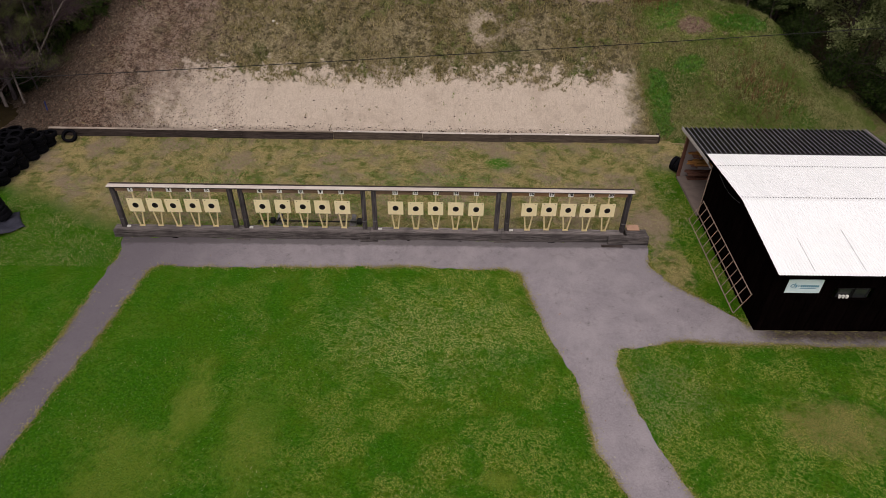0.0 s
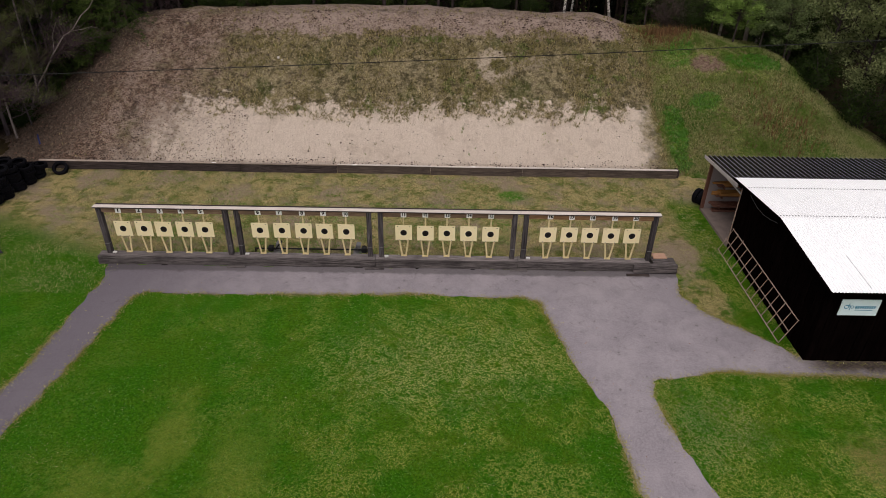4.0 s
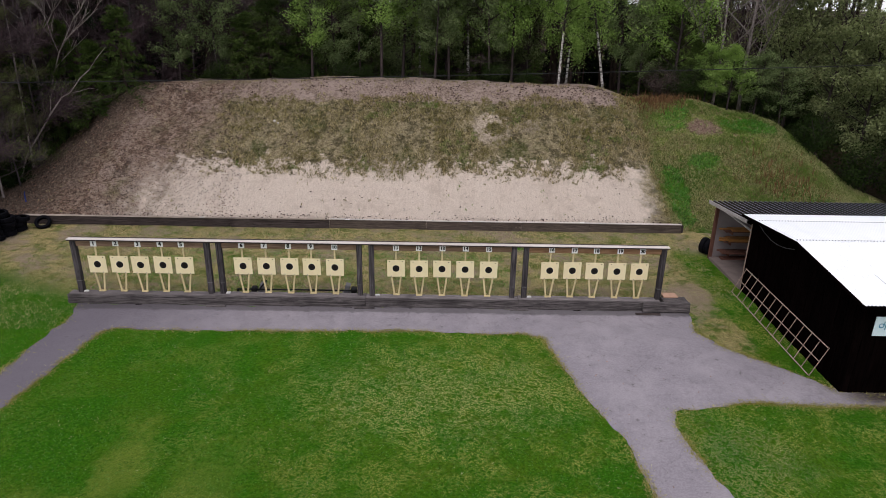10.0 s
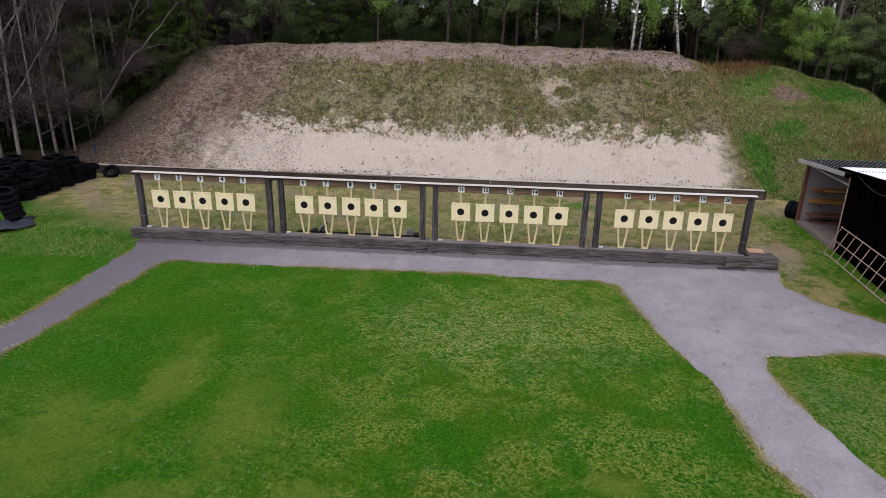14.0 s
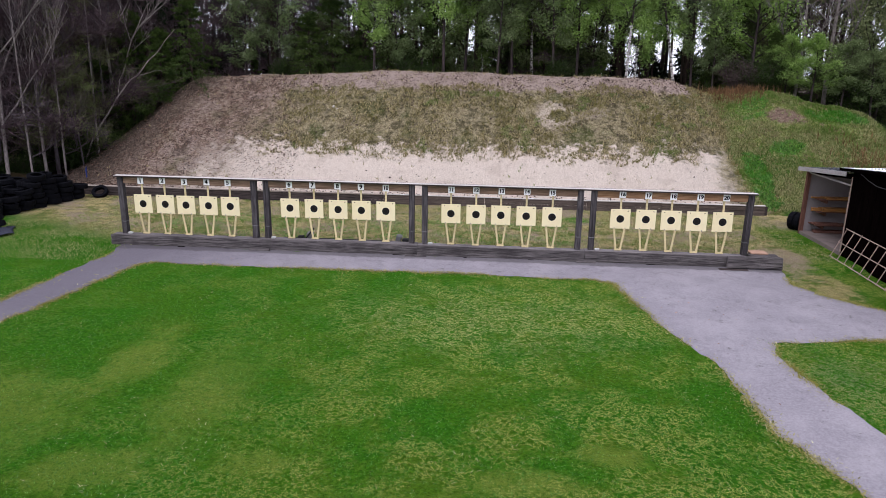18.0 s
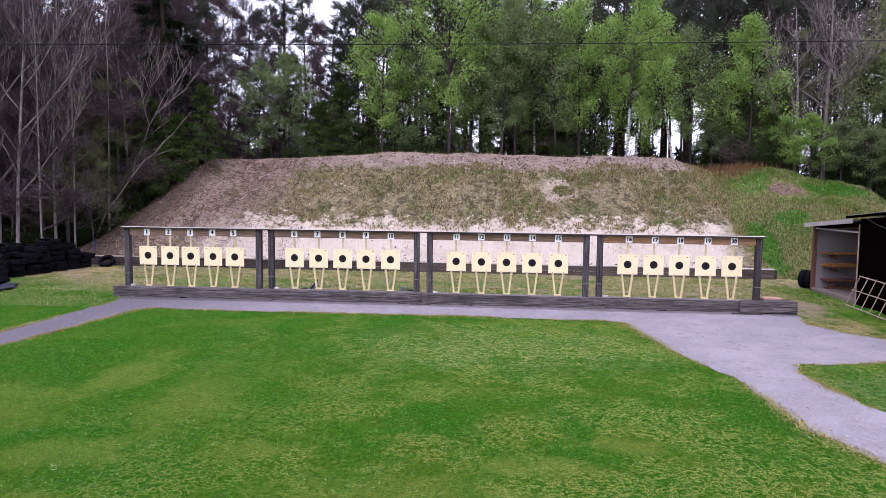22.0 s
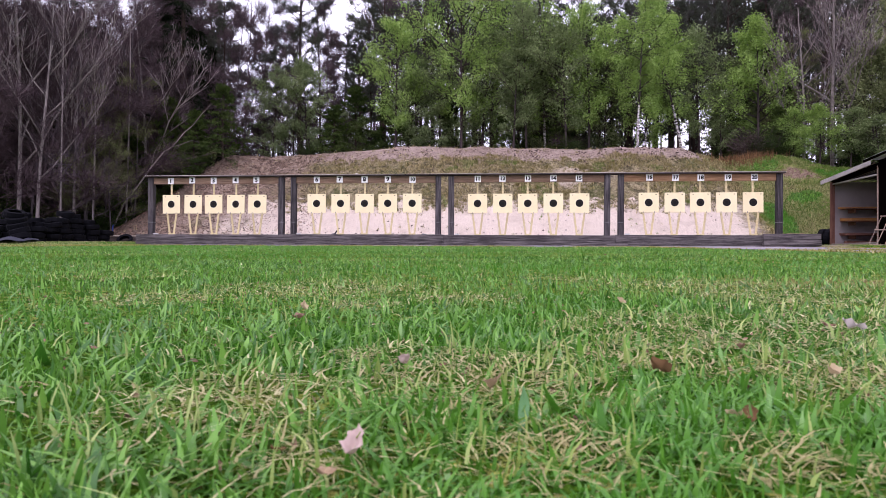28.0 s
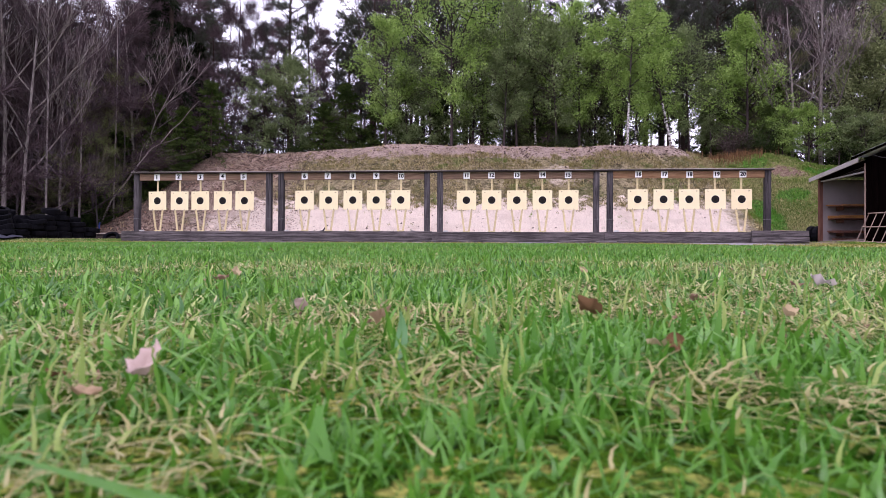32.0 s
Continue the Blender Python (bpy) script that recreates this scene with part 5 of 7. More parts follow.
def tree_parts(kind, height, reach, seed, bark=None):
    """Trunk and limbs of one tree, with the tips that carry its foliage; reach is the crown's half width."""
    rng, rr = np.random.default_rng(seed), random.Random(seed)
    verts, faces, tips, tipdirs, weights = [], [], [], [], []
    bverts, bfaces = [], []
    bow = {"bare": 0.09, "fork": 0.05, "aspen": 0.05, "birch": 0.05, "pine": 0.025}.get(kind, 0.01)
    lean = rr.uniform(-bow, bow), rr.uniform(-bow, bow)
    r0 = {"pine": 0.0100, "spruce": 0.011, "birch": 0.0068, "aspen": 0.0085, "bare": 0.0055, "fork": 0.0078, "cone": 0.0085, "shrub": 0.012}[kind] * height
    n = 12
    line = []
    for i in range(n + 1):
        s = i / n
        wob = (0.030 if kind in ("bare", "fork") else 0.012) * height * s
        line.append(Vector((lean[0] * height * s + wob * math.sin(3.1 * s + seed), lean[1] * height * s + wob * math.cos(2.3 * s + seed * 2), height * s * 0.98 - 0.3 * (1 - s))))
    if kind != "shrub":
        tube(verts, faces, line, [r0 * (1.15 if i == 0 else 1) * (1 - 0.93 * i / n) + 0.012 for i in range(n + 1)], 8)

    def along(s):
        k = min(n - 1, int(s * n))
        return line[k].lerp(line[k + 1], s * n - k)

    def limb(start, d, length, r, droop, depth, weight=1.0):
        pts, p, dd = [start], start.copy(), d.normalized()
        seg = 5 if kind == "fork" and depth == 0 else 4 if depth == 0 else 3 if kind not in ("bare", "fork") or depth == 1 else 2
        for i in range(seg):
            dd = (dd + Vector((rr.uniform(-0.2, 0.2), rr.uniform(-0.2, 0.2), droop + rr.uniform(-0.1, 0.1)))).normalized()
            p = p + dd * length / seg
            pts.append(p.copy())
        tube(bverts, bfaces, pts, [r * (1 - 0.85 * i / seg) + 0.004 for i in range(seg + 1)], 5 if depth == 0 else 3)
        if depth < 3:
            for i in range(2 if depth == 0 else 1, seg + 1):
                tips.append(pts[i])
                tipdirs.append(dd)
                weights.append(weight)
        if depth < 1 or (depth < 2 and kind in ("bare", "fork")):
            for k in range({"bare": 7, "fork": 7, "pine": 5, "spruce": 6}.get(kind, 6)):
                s = rr.uniform(0.25, 1.0) * seg
                j = min(seg - 1, int(s))
                q = pts[j].lerp(pts[j + 1], s - j)
                side = Vector((rr.uniform(-1, 1), rr.uniform(-1, 1), rr.uniform(0.1, 0.8) if kind == "fork" else rr.uniform(-0.3, 0.7) if kind in ("bare", "aspen", "cone") else rr.uniform(-0.3, 0.25)))
                limb(q, dd + side * 1.1, length * rr.uniform(0.3, 0.55), r * 0.45, droop * 1.3, depth + 1, weight * rr.uniform(0.6, 1.3))

    def ring(i):
        a = i * 2.4 + rr.uniform(-0.5, 0.5)
        return math.cos(a), math.sin(a)

    if kind == "pine":
        # flat plates of needles round the upper trunk, dead snags below
        for i in range(22):
            s = 0.50 + 0.48 * (i / 21) ** 0.85
            q = (s - 0.50) / 0.48
            ln = reach * (0.55 + 0.75 * q if q < 0.45 else 0.9 - 1.0 * (q - 0.45) ** 1.3) * rr.uniform(0.7, 1.5) + 0.2
            c, d = ring(i)
            limb(along(s), Vector((c, d, 0.15 + 0.5 * q)), ln, 0.012 * ln + 0.010, 0.05, 0, rr.choice((0.6, 1.0, 1.0, 1.3)))
        for i in range(12):
            c, d = ring(i)
            limb(along(rr.uniform(0.16, 0.5)), Vector((c, d, -0.05)), reach * rr.uniform(0.25, 0.7), 0.013, -0.04, 3)
    elif kind == "spruce":
        for i in range(46):
            s = 0.06 + 0.92 * i / 45
            ln = reach * (1.05 - s) * rr.uniform(0.75, 1.3) + 0.10
            c, d = ring(i)
            limb(along(s), Vector((c, d, 0.0 if s < 0.7 else 0.35)), ln, 0.010 * ln + 0.008, -0.07 if s < 0.75 else 0.02, 0, rr.uniform(0.7, 1.2))
    elif kind in ("birch", "aspen", "cone"):
        low = {"birch": 0.30, "aspen": 0.26, "cone": 0.22}[kind]
        for i in range(28):
            s = low + (0.97 - low) * (i / 27)
            q = (s - low) / (0.97 - low)
            shape = (0.45 + 1.35 * q if q < 0.4 else 1.0 - 0.75 * ((q - 0.4) / 0.6) ** 2)
            if kind == "cone":
                shape = 1.25 * (1 - q) ** 0.75 if q > 0.15 else 0.7 + 2.0 * q
            ln = reach * shape * rr.uniform(0.75, 1.5) + 0.2
            c, d = ring(i)
            limb(along(s), Vector((c, d, 0.75 if kind == "birch" else 0.6 + 0.4 * q)), ln, 0.011 * ln + 0.007, -0.17 if kind == "birch" else -0.02, 0, rr.choice((0.35, 0.8, 1.1, 1.5)))
    elif kind == "bare":
        for i in range(15):
            s = 0.14 + 0.84 * (i / 14)
            ln = reach * 1.5 * (1.1 - s) * rr.uniform(0.6, 1.25) + 0.4
            c, d = ring(i)
            limb(along(s), Vector((c, d, rr.uniform(0.15, 0.9))), ln, 0.007 * ln + 0.006, 0.02, 0)
    elif kind == "fork":
        # a few strong limbs that climb beside the stem
        for i in range(9):
            s = 0.26 + 0.58 * (i / 8)
            c, d = ring(i)
            limb(along(s), Vector((c * 0.75, d * 0.75, 0.75)), height * (1.02 - s) * rr.uniform(0.5, 0.8), r0 * (1 - 0.8 * s) * 0.62, 0.08, 0)
    else:
        for i in range(16):
            a = i * 2.4
            limb(Vector((rr.uniform(-0.2, 0.2), rr.uniform(-0.2, 0.2), -0.1)), Vector((math.cos(a) * 0.6, math.sin(a) * 0.6, rr.uniform(0.6, 1.6))), height * rr.uniform(0.5, 1.0), 0.018, -0.02, 0)

    tips = np.array([tuple(t) for t in tips])
    tipdirs = np.array([tuple(t) for t in tipdirs])
    trunk_mat = {"pine": "pine_bark", "spruce": "pine_bark", "birch": "birch_bark", "aspen": "limb_bark", "cone": "limb_bark", "shrub": "limb_bark"}.get(kind, "grey_bark")
    shift, trunk_faces = len(verts), len(faces)
    trunk = mesh_from("trunk", verts + bverts, faces + [tuple(i + shift for i in f) for f in bfaces], M[bark or trunk_mat])
    trunk.materials.append(M["limb_bark" if kind == "birch" else ("grey_bark" if bark else "purple_twig") if kind == "bare" else bark if kind == "fork" else trunk_mat])
    n_faces = len(trunk.polygons)
    white = 8 * 4 if kind == "birch" else trunk_faces
    trunk.polygons.foreach_set("material_index", [0] * white + [1] * (n_faces - white))
    trunk.polygons.foreach_set("use_smooth", [True] * n_faces)
    return trunk, tips, tipdirs, np.array(weights), rng


def spread(tips, per, radius, rng, drop=0.0):
    c = np.repeat(tips, per, 0)
    c = c + rng.normal(size=(len(c), 3)) * radius
    if drop:
        c[:, 2] -= rng.exponential(drop, len(c))
    return c


def build_tree(kind, height, reach, seed, foliage, per, size, label, category="tree", group="", bark=None):
    trunk, tips, dirs, weights, rng = tree_parts(kind, height, reach, seed, bark)
    t = empty("tree" if kind != "shrub" else "shrub", pose(0, 0, -200), label, category, group)
    t["tall"], t["wide"] = height, reach
    child("trunk" if kind != "shrub" else "stem", trunk, t)
    if per:
        count = np.maximum(0, np.round(per * weights * rng.uniform(0.6, 1.4, len(tips)))).astype(int)
        if kind == "pine":
            c = spread(tips, count, (0.17, 0.17, 0.08), rng)
            d = np.repeat(dirs, count, 0) * 0.5
            d[:, 2] += 0.6
            v, f = needles_at(c, d, size, rng, 9, 0.055, 0.8)
        elif kind == "spruce":
            c = spread(tips, count, (0.10, 0.10, 0.05), rng)
            d = np.repeat(dirs, count, 0)
            d[:, 2] -= 0.45
            v, f = needles_at(c, d, size, rng, 9, 0.06, 0.55)
        elif kind in ("bare", "fork"):
            v, f = needles_at(tips, dirs, size, rng, per, 0.014, 0.7)
            if foliage != "purple_twig":
                few = rng.random(len(tips)) < 0.6
                v2, f2 = quads_at(spread(tips[few], 2, 0.12, rng), 0.035, rng)
                v, f = np.concatenate([v, v2]), np.concatenate([f, f2 + len(v)])
        else:
            c = spread(tips, count, {"birch": (0.10, 0.10, 0.08), "shrub": 0.13}.get(kind, 0.17), rng, 0.34 if kind == "birch" else 0.0)
            v, f = quads_at(c, size, rng)
        child("crown", fast_mesh("crown", v, f, M[foliage]), t)
    return t


KINDS = {
    "pine": [build_tree("pine", h, w, s, "pine_leaf", 6, 0.18, "tall Scots pine with an airy grey-green crown", group="forest pines") for h, w, s in ((16, 1.9, 1), (15, 1.7, 2), (17, 1.8, 3))],
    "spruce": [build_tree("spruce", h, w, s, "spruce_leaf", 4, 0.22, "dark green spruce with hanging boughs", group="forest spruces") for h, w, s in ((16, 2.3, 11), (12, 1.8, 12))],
    "young_spruce": [build_tree("spruce", h, w, s, "fresh_spruce", 3, 0.15, "young spruce with fresh green shoots", group="young spruces") for h, w, s in ((5.5, 1.4, 13), (4.5, 1.2, 14))],
    "birch": [build_tree("birch", h, w, s, "birch_leaf", 24, 0.058, "white-barked birch with light green hanging leaves", group="birches") for h, w, s in ((10.5, 1.5, 21), (10.0, 1.4, 22), (9.5, 1.3, 23))],
    "aspen": [build_tree("aspen", h, w, s, "aspen_leaf", 21, 0.066, "slender tree with grey-green young leaves", group="leafy trees") for h, w, s in ((10, 1.6, 31), (8, 1.5, 32))],
    "bright": [build_tree("aspen", h, w, s, "birch_leaf", 28, 0.060, "dense tree with bright green leaves", group="leafy trees") for h, w, s in ((10, 2.3, 34), (8, 1.6, 35), (8.5, 1.3, 36))],
    "dim": [build_tree("aspen", h, w, s, "dim_leaf", 22, 0.070, "leafy tree with dull green leaves at the wood's edge", group="leafy trees") for h, w, s in ((10, 2.0, 37), (8, 1.6, 38))],
    "bare": [build_tree("bare", h, w, s, "purple_twig", 3, 0.55, "bare tree with fine purple-brown twigs", group="bare trees") for h, w, s in ((12, 1.6, 41), (10, 1.5, 42), (14, 1.8, 43))],
    "budding": [build_tree("bare", h, w, s, "new_leaf", 3, 0.30, "bare young tree with the first green leaves", group="bare trees") for h, w, s in ((8, 1.5, 46), (6, 1.4, 47))],
    "bare_birch": [build_tree("bare", h, w, s, "purple_twig", 1, 0.35, "slender pale-stemmed tree with bare branches", group="pale bare trees", bark="pale_bark") for h, w, s in ((9, 1.4, 44), (10.5, 1.7, 45))],
    "fork": [build_tree("fork", h, w, s, "purple_twig", 1, 0.45, "bare forking tree with pale grey limbs", group="pale bare trees", bark="pale_bark") for h, w, s in ((10, 1.6, 61), (11, 1.7, 62), (12, 1.5, 63))],
    "cone": [build_tree("cone", 8.1, 1.6, 64, "birch_leaf", 30, 0.060, "young tree with a dense bright green cone of leaves", group="leafy trees")],
    "willow": [build_tree("aspen", h, w, s, "willow_leaf", 24, 0.072, "broad willow with pale olive leaves at the wood's edge", group="leafy trees") for h, w, s in ((10, 2.0, 37), (8, 1.6, 38))],
    "shrub": [build_tree("shrub", h, 0.9, s, "shrub_leaf", 16, 0.045, "low leafy shrub at the wood's edge", "shrub", "shrubs") for h, s in ((2.0, 51), (1.5, 52))],
    "brown_shrub": [build_tree("shrub", h, 0.9, s, "bud_leaf", 9, 0.045, "low brown shrub at the wood's edge", "shrub", "shrubs") for h, s in ((1.6, 53),)],
}
used = set()


def plant(kind, k, x, y, tall=None, wide=None, turn=0.0, lean=0.0, scale=1.0):
    """Sets one tree of a kind at x, y: tall and wide in metres, or a plain scale."""
    k %= len(KINDS[kind])
    src = KINDS[kind][k]
    z = max(0.0, bank_z(x, y)) if -20 < x < 26 and y > 6.5 else 0.0
    m = pose(x, y, z - 0.05, lean, lean * 0.5, turn)
    if (kind, k) in used:
        t = copy_thing(src, m)
    else:
        used.add((kind, k))
        t = src
        t.matrix_basis = m
    sz = tall / src["tall"] if tall else scale
    sx = wide / src["wide"] if wide else sz
    t.scale = (sx, sx, sz)
    return t


def build_wood():
    r = random.Random(77)
    # the front rank behind the crest, from left to right: kind, form, place, height, half width
    for kind, k, x, y, h, w in (
        # the left end: a big spruce, young ones at its foot, purple bare trees
        ("spruce", 0, -16.4, 16.2, 18.5, 2.9), ("spruce", 0, -19.6, 20.5, 17.5, 2.6), ("pine", 0, -21.0, 24.0, 18.0, 2.4), ("bare", 2, -18.6, 18.5, 16.0, 2.0), ("bare", 1, -17.6, 17.0, 15.5, 1.9), ("pine", 1, -18.4, 25.0, 17.0, 2.2), ("young_spruce", 0, -12.9, 13.6, 4.0, 1.2), ("young_spruce", 1, -14.1, 12.9, 3.4, 1.1), ("spruce", 1, -15.8, 18.0, 10.5, 1.45),
        ("young_spruce", 1, -15.9, 13.6, 5.5, 1.3), ("young_spruce", 0, -17.4, 12.6, 5.2, 1.4), ("spruce", 1, -19.6, 15.4, 9.5, 1.7),
        ("fork", 1, -18.2, 7.3, 12.0, 1.5), ("fork", 2, -19.2, 7.5, 14.0, 1.5), ("fork", 0, -17.7, 9.0, 9.0, 1.4), ("fork", 1, -19.4, 10.5, 12.5, 1.7), ("fork", 0, -21.0, 8.2, 12.0, 1.7), ("fork", 2, -17.0, 13.6, 10.5, 1.4), ("bare_birch", 0, -17.4, 7.7, 12.0, 1.1), ("bare_birch", 1, -17.1, 12.0, 12.0, 1.2), ("bare_birch", 0, -16.95, 9.2, 9.0, 1.1), ("bare", 0, -17.7, 9.8, 12.0, 2.0),
        ("budding", 0, -17.1, 10.6, 6.4, 1.5), ("budding", 1, -16.6, 10.0, 4.2, 1.1), ("budding", 0, -16.9, 12.2, 7.6, 1.6),
        ("bare", 1, -20.6, 6.6, 12.5, 2.0), ("bare", 2, -22.4, 6.2, 14.0, 2.2),
        # pines with sky about them
        ("pine", 2, -16.9, 22.0, 16.1, 1.5), ("bare", 0, -14.9, 20.5, 16.1, 1.3), ("bare", 2, -13.7, 19.5, 13.0, 1.4), ("bare", 1, -14.3, 18.0, 11.0, 1.4),
        ("pine", 0, -10.8, 19.4, 14.2, 1.95), ("pine", 1, -14.4, 22.5, 14.4, 1.45), ("pine", 1, -9.1, 22.5, 12.6, 1.5), ("bare", 1, -9.0, 20.5, 12.4, 0.9), ("pine", 0, -12.6, 20.8, 10.6, 1.4),
        ("pine", 2, -11.4, 22.6, 9.6, 1.4), ("aspen", 2, -12.0, 18.0, 6.6, 1.2), ("aspen", 1, -9.8, 17.8, 6.2, 1.2), ("bare", 0, -8.2, 18.8, 9.0, 1.1), ("bare", 2, -11.6, 18.8, 9.5, 1.1), ("pine", 1, -7.4, 20.6, 9.8, 1.3),
        ("pine", 2, -6.3, 21.2, 15.2, 1.8), ("pine", 1, -4.1, 22.4, 17.2, 1.6), ("pine", 1, -2.3, 23.5, 19.9, 1.65),
        ("young_spruce", 0, -7.1, 18.2, 5.3, 1.5), ("young_spruce", 1, -8.1, 17.4, 3.6, 1.25), ("young_spruce", 0, -4.2, 18.8, 6.5, 1.45), ("young_spruce", 1, -5.6, 19.4, 5.6, 1.3),
        # the bright and grey-green leafy trees
        ("bright", 0, -1.0, 17.3, 10.3, 2.2), ("bright", 1, -4.6, 16.9, 7.6, 1.5), ("birch", 0, 1.0, 19.2, 14.0, 1.35), ("birch", 1, 3.7, 18.6, 12.9, 1.6), ("aspen", 0, 2.4, 20.2, 11.8, 1.65),
        ("aspen", 1, 0.0, 18.6, 8.3, 1.9), ("aspen", 2, -2.2, 18.2, 7.2, 1.4), ("aspen", 1, -3.4, 17.6, 5.6, 1.3), ("bright", 2, 5.9, 17.4, 8.6, 1.25), ("aspen", 1, 4.7, 17.0, 7.2, 1.4), ("aspen", 0, 2.6, 17.6, 8.8, 1.3),
        ("aspen", 2, 1.8, 17.0, 6.4, 1.2), ("dim", 1, 6.8, 18.4, 7.2, 1.3), ("dim", 1, 3.4, 19.0, 7.0, 1.3),
        ("birch", 2, 8.15, 15.9, 8.6, 1.2), ("birch", 0, 10.55, 16.2, 9.4, 1.35), ("birch", 1, 9.0, 18.6, 9.6, 1.3), ("aspen", 2, 11.7, 17.3, 7.8, 1.25), ("aspen", 0, 12.6, 16.8, 5.0, 0.85),
        # the right: a bright cone of leaves, pale bare trees, a dull green mass
        ("cone", 0, 14.4, 16.9, 8.3, 1.75), ("fork", 0, 16.4, 16.3, 8.8, 1.5), ("fork", 1, 17.8, 16.2, 10.3, 1.9), ("fork", 2, 18.9, 17.2, 9.6, 1.6), ("budding", 1, 15.6, 18.0, 6.4, 1.3), ("willow", 0, 19.9, 15.6, 10.1, 2.0),
        ("willow", 1, 19.3, 15.6, 6.6, 1.3), ("willow", 2, 21.4, 14.6, 9.2, 1.8), ("spruce", 0, 21.7, 21.0, 17.8, 1.3), ("willow", 1, 22.8, 13.4, 7.6, 1.7), ("budding", 0, 17.0, 18.4, 8.5, 1.5),
        ("cone", 0, 16.5, 14.7, 3.3, 1.0), ("aspen", 1, 17.7, 14.3, 3.0, 0.95), ("aspen", 0, 18.9, 13.9, 3.2, 1.0), ("bright", 1, 15.6, 15.5, 2.9, 0.8), ("brown_shrub", 0, 13.4, 15.2, 1.5, 0.9), ("shrub", 0, 14.4, 15.4, 1.8, 0.9),
        ("spruce", 1, 16.2, 19.5, 9.9, 1.55), ("young_spruce", 0, 14.0, 18.5, 6.2, 1.2), ("young_spruce", 1, 16.1, 17.8, 5.6, 1.2), ("young_spruce", 0, 13.0, 18.0, 4.6, 1.2), ("young_spruce", 1, 15.0, 15.9, 3.0, 0.9),
        # tall pines behind them
        ("pine", 0, 6.2, 22.5, 17.8, 1.9), ("pine", 2, 9.2, 23.5, 18.0, 1.6), ("pine", 1, 12.7, 22.0, 17.9, 1.85), ("pine", 0, 14.3, 21.2, 16.6, 1.9), ("pine", 2, 17.0, 22.2, 18.3, 1.9),
        ("pine", 1, 18.1, 21.0, 16.9, 1.8), ("pine", 0, 21.2, 24.0, 18.0, 1.7), ("pine", 2, 15.6, 24.0, 18.5, 1.9), ("pine", 0, 11.0, 24.6, 18.8, 1.7), ("pine", 1, 0.6, 23.0, 15.0, 1.7), ("pine", 2, 3.8, 23.4, 16.5, 1.7),
    ):
        t = plant(kind, k, x, y, h, w, r.uniform(0, 360))
        if (kind, x) == ("birch", 10.55):
            t.matrix_basis = pose(x, y, t.matrix_basis.translation.z, 0, -9, 0) @ Matrix.Diagonal((*t.scale, 1))
    # slender dark poles against the low sky
    for x, y in ((7.4, 20.6), (8.5, 21.4), (9.6, 20.2), (10.4, 21.8), (11.4, 20.4), (12.2, 21.0), (13.3, 20.0), (6.6, 21.6), (-6.9, 21.8), (-7.9, 22.8), (-10.0, 21.2), (-12.0, 22.0), (9.0, 22.4), (10.9, 23.0)):
        plant("pine", r.randrange(3), x, y, r.uniform(11, 15), r.uniform(0.8, 1.1), r.uniform(0, 360), r.uniform(-2, 2))
    # shrubs and young growth at the wood's edge
    for k, x, y, s in ((0, 18.6, 14.6, 1.1), (1, 20.2, 13.4, 1.2), (0, 22.4, 12.2, 1.3), (1, 24.0, 10.8, 1.4), (0, 24.6, 9.6, 1.3), (1, -17.2, 10.4, 0.8), (0, -18.8, 9.2, 0.7), (1, -20.0, 8.6, 0.9),
                       (0, -9.2, 16.2, 0.5), (1, -1.8, 16.6, 0.5), (0, 4.9, 16.4, 0.5), (1, -6.0, 16.8, 0.6), (1, 6.6, 16.6, 0.5), (0, -3.0, 16.5, 0.5)):
        plant("shrub", k, x, y, scale=s, turn=r.uniform(0, 360))
    for i, x in enumerate((-11.6, -10.2, -6.4, -5.0, -3.2, -0.8, 1.2, 3.6, 4.8, 6.4, 7.2, 12.6, 13.8, 15.0)):
        plant(("young_spruce", "shrub")[i % 2], i, x, r.uniform(17.2, 19.0), scale=r.uniform(0.4, 0.7), turn=r.uniform(0, 360))
    # bare saplings crowding the left end, dark spruces behind them
    for i in range(46):
        x, y = r.uniform(-33, -16.3), r.uniform(5.5, 22)
        if x > -18.5 and y < 11:
            continue
        plant("bare", i, x, y, r.uniform(9, 12.5) if i % 3 else r.uniform(13, 17), r.uniform(1.3, 2.1), r.uniform(0, 360), r.uniform(-5, 5))
    for i in range(5):
        plant("budding", i, r.uniform(-28, -17.5), r.uniform(8, 15), r.uniform(4, 8), None, r.uniform(0, 360))
    for x, y, s in ((-27, 16, 0.9), (-31, 20, 1.0), (-24, 20, 0.9), (-21.5, 20.5, 0.7), (-29, 11, 0.8), (-34, 14, 1.0), (-33, 8, 0.9), (-30, 3, 0.8), (-35, 0, 0.9)):
        plant("spruce", int(-x), x, y, scale=s, turn=r.uniform(0, 360))
    for i in range(16):
        plant("spruce", i, r.uniform(-34, -18), r.uniform(10, 22), r.uniform(4.5, 8.5), r.uniform(1.3, 2.0), r.uniform(0, 360))
    for i in range(12):
        plant("shrub", i, r.uniform(-27, -17), r.uniform(7.5, 15), scale=r.uniform(0.7, 1.3), turn=r.uniform(0, 360))
    # leafy edge on the right
    for i in range(12):
        plant("dim", i, r.uniform(23, 34), r.uniform(8, 22), r.uniform(7, 10.5), None, r.uniform(0, 360))
    # leafy and bare growth between the front rank and the pines, open where the sky shows low down
    for i in range(46):
        x, y = r.uniform(-9, 23), r.uniform(18.6, 24)
        side = (x - 2.0) / (y + 18.5)
        if -0.225 < side < -0.155 or 0.13 < side < 0.29 or -0.04 < side < 0.0:
            continue
        plant(("dim", "bare", "aspen", "young_spruce")[i % 4], i, x, y, r.uniform(5.0, 8.0), r.uniform(1.2, 1.8), r.uniform(0, 360))
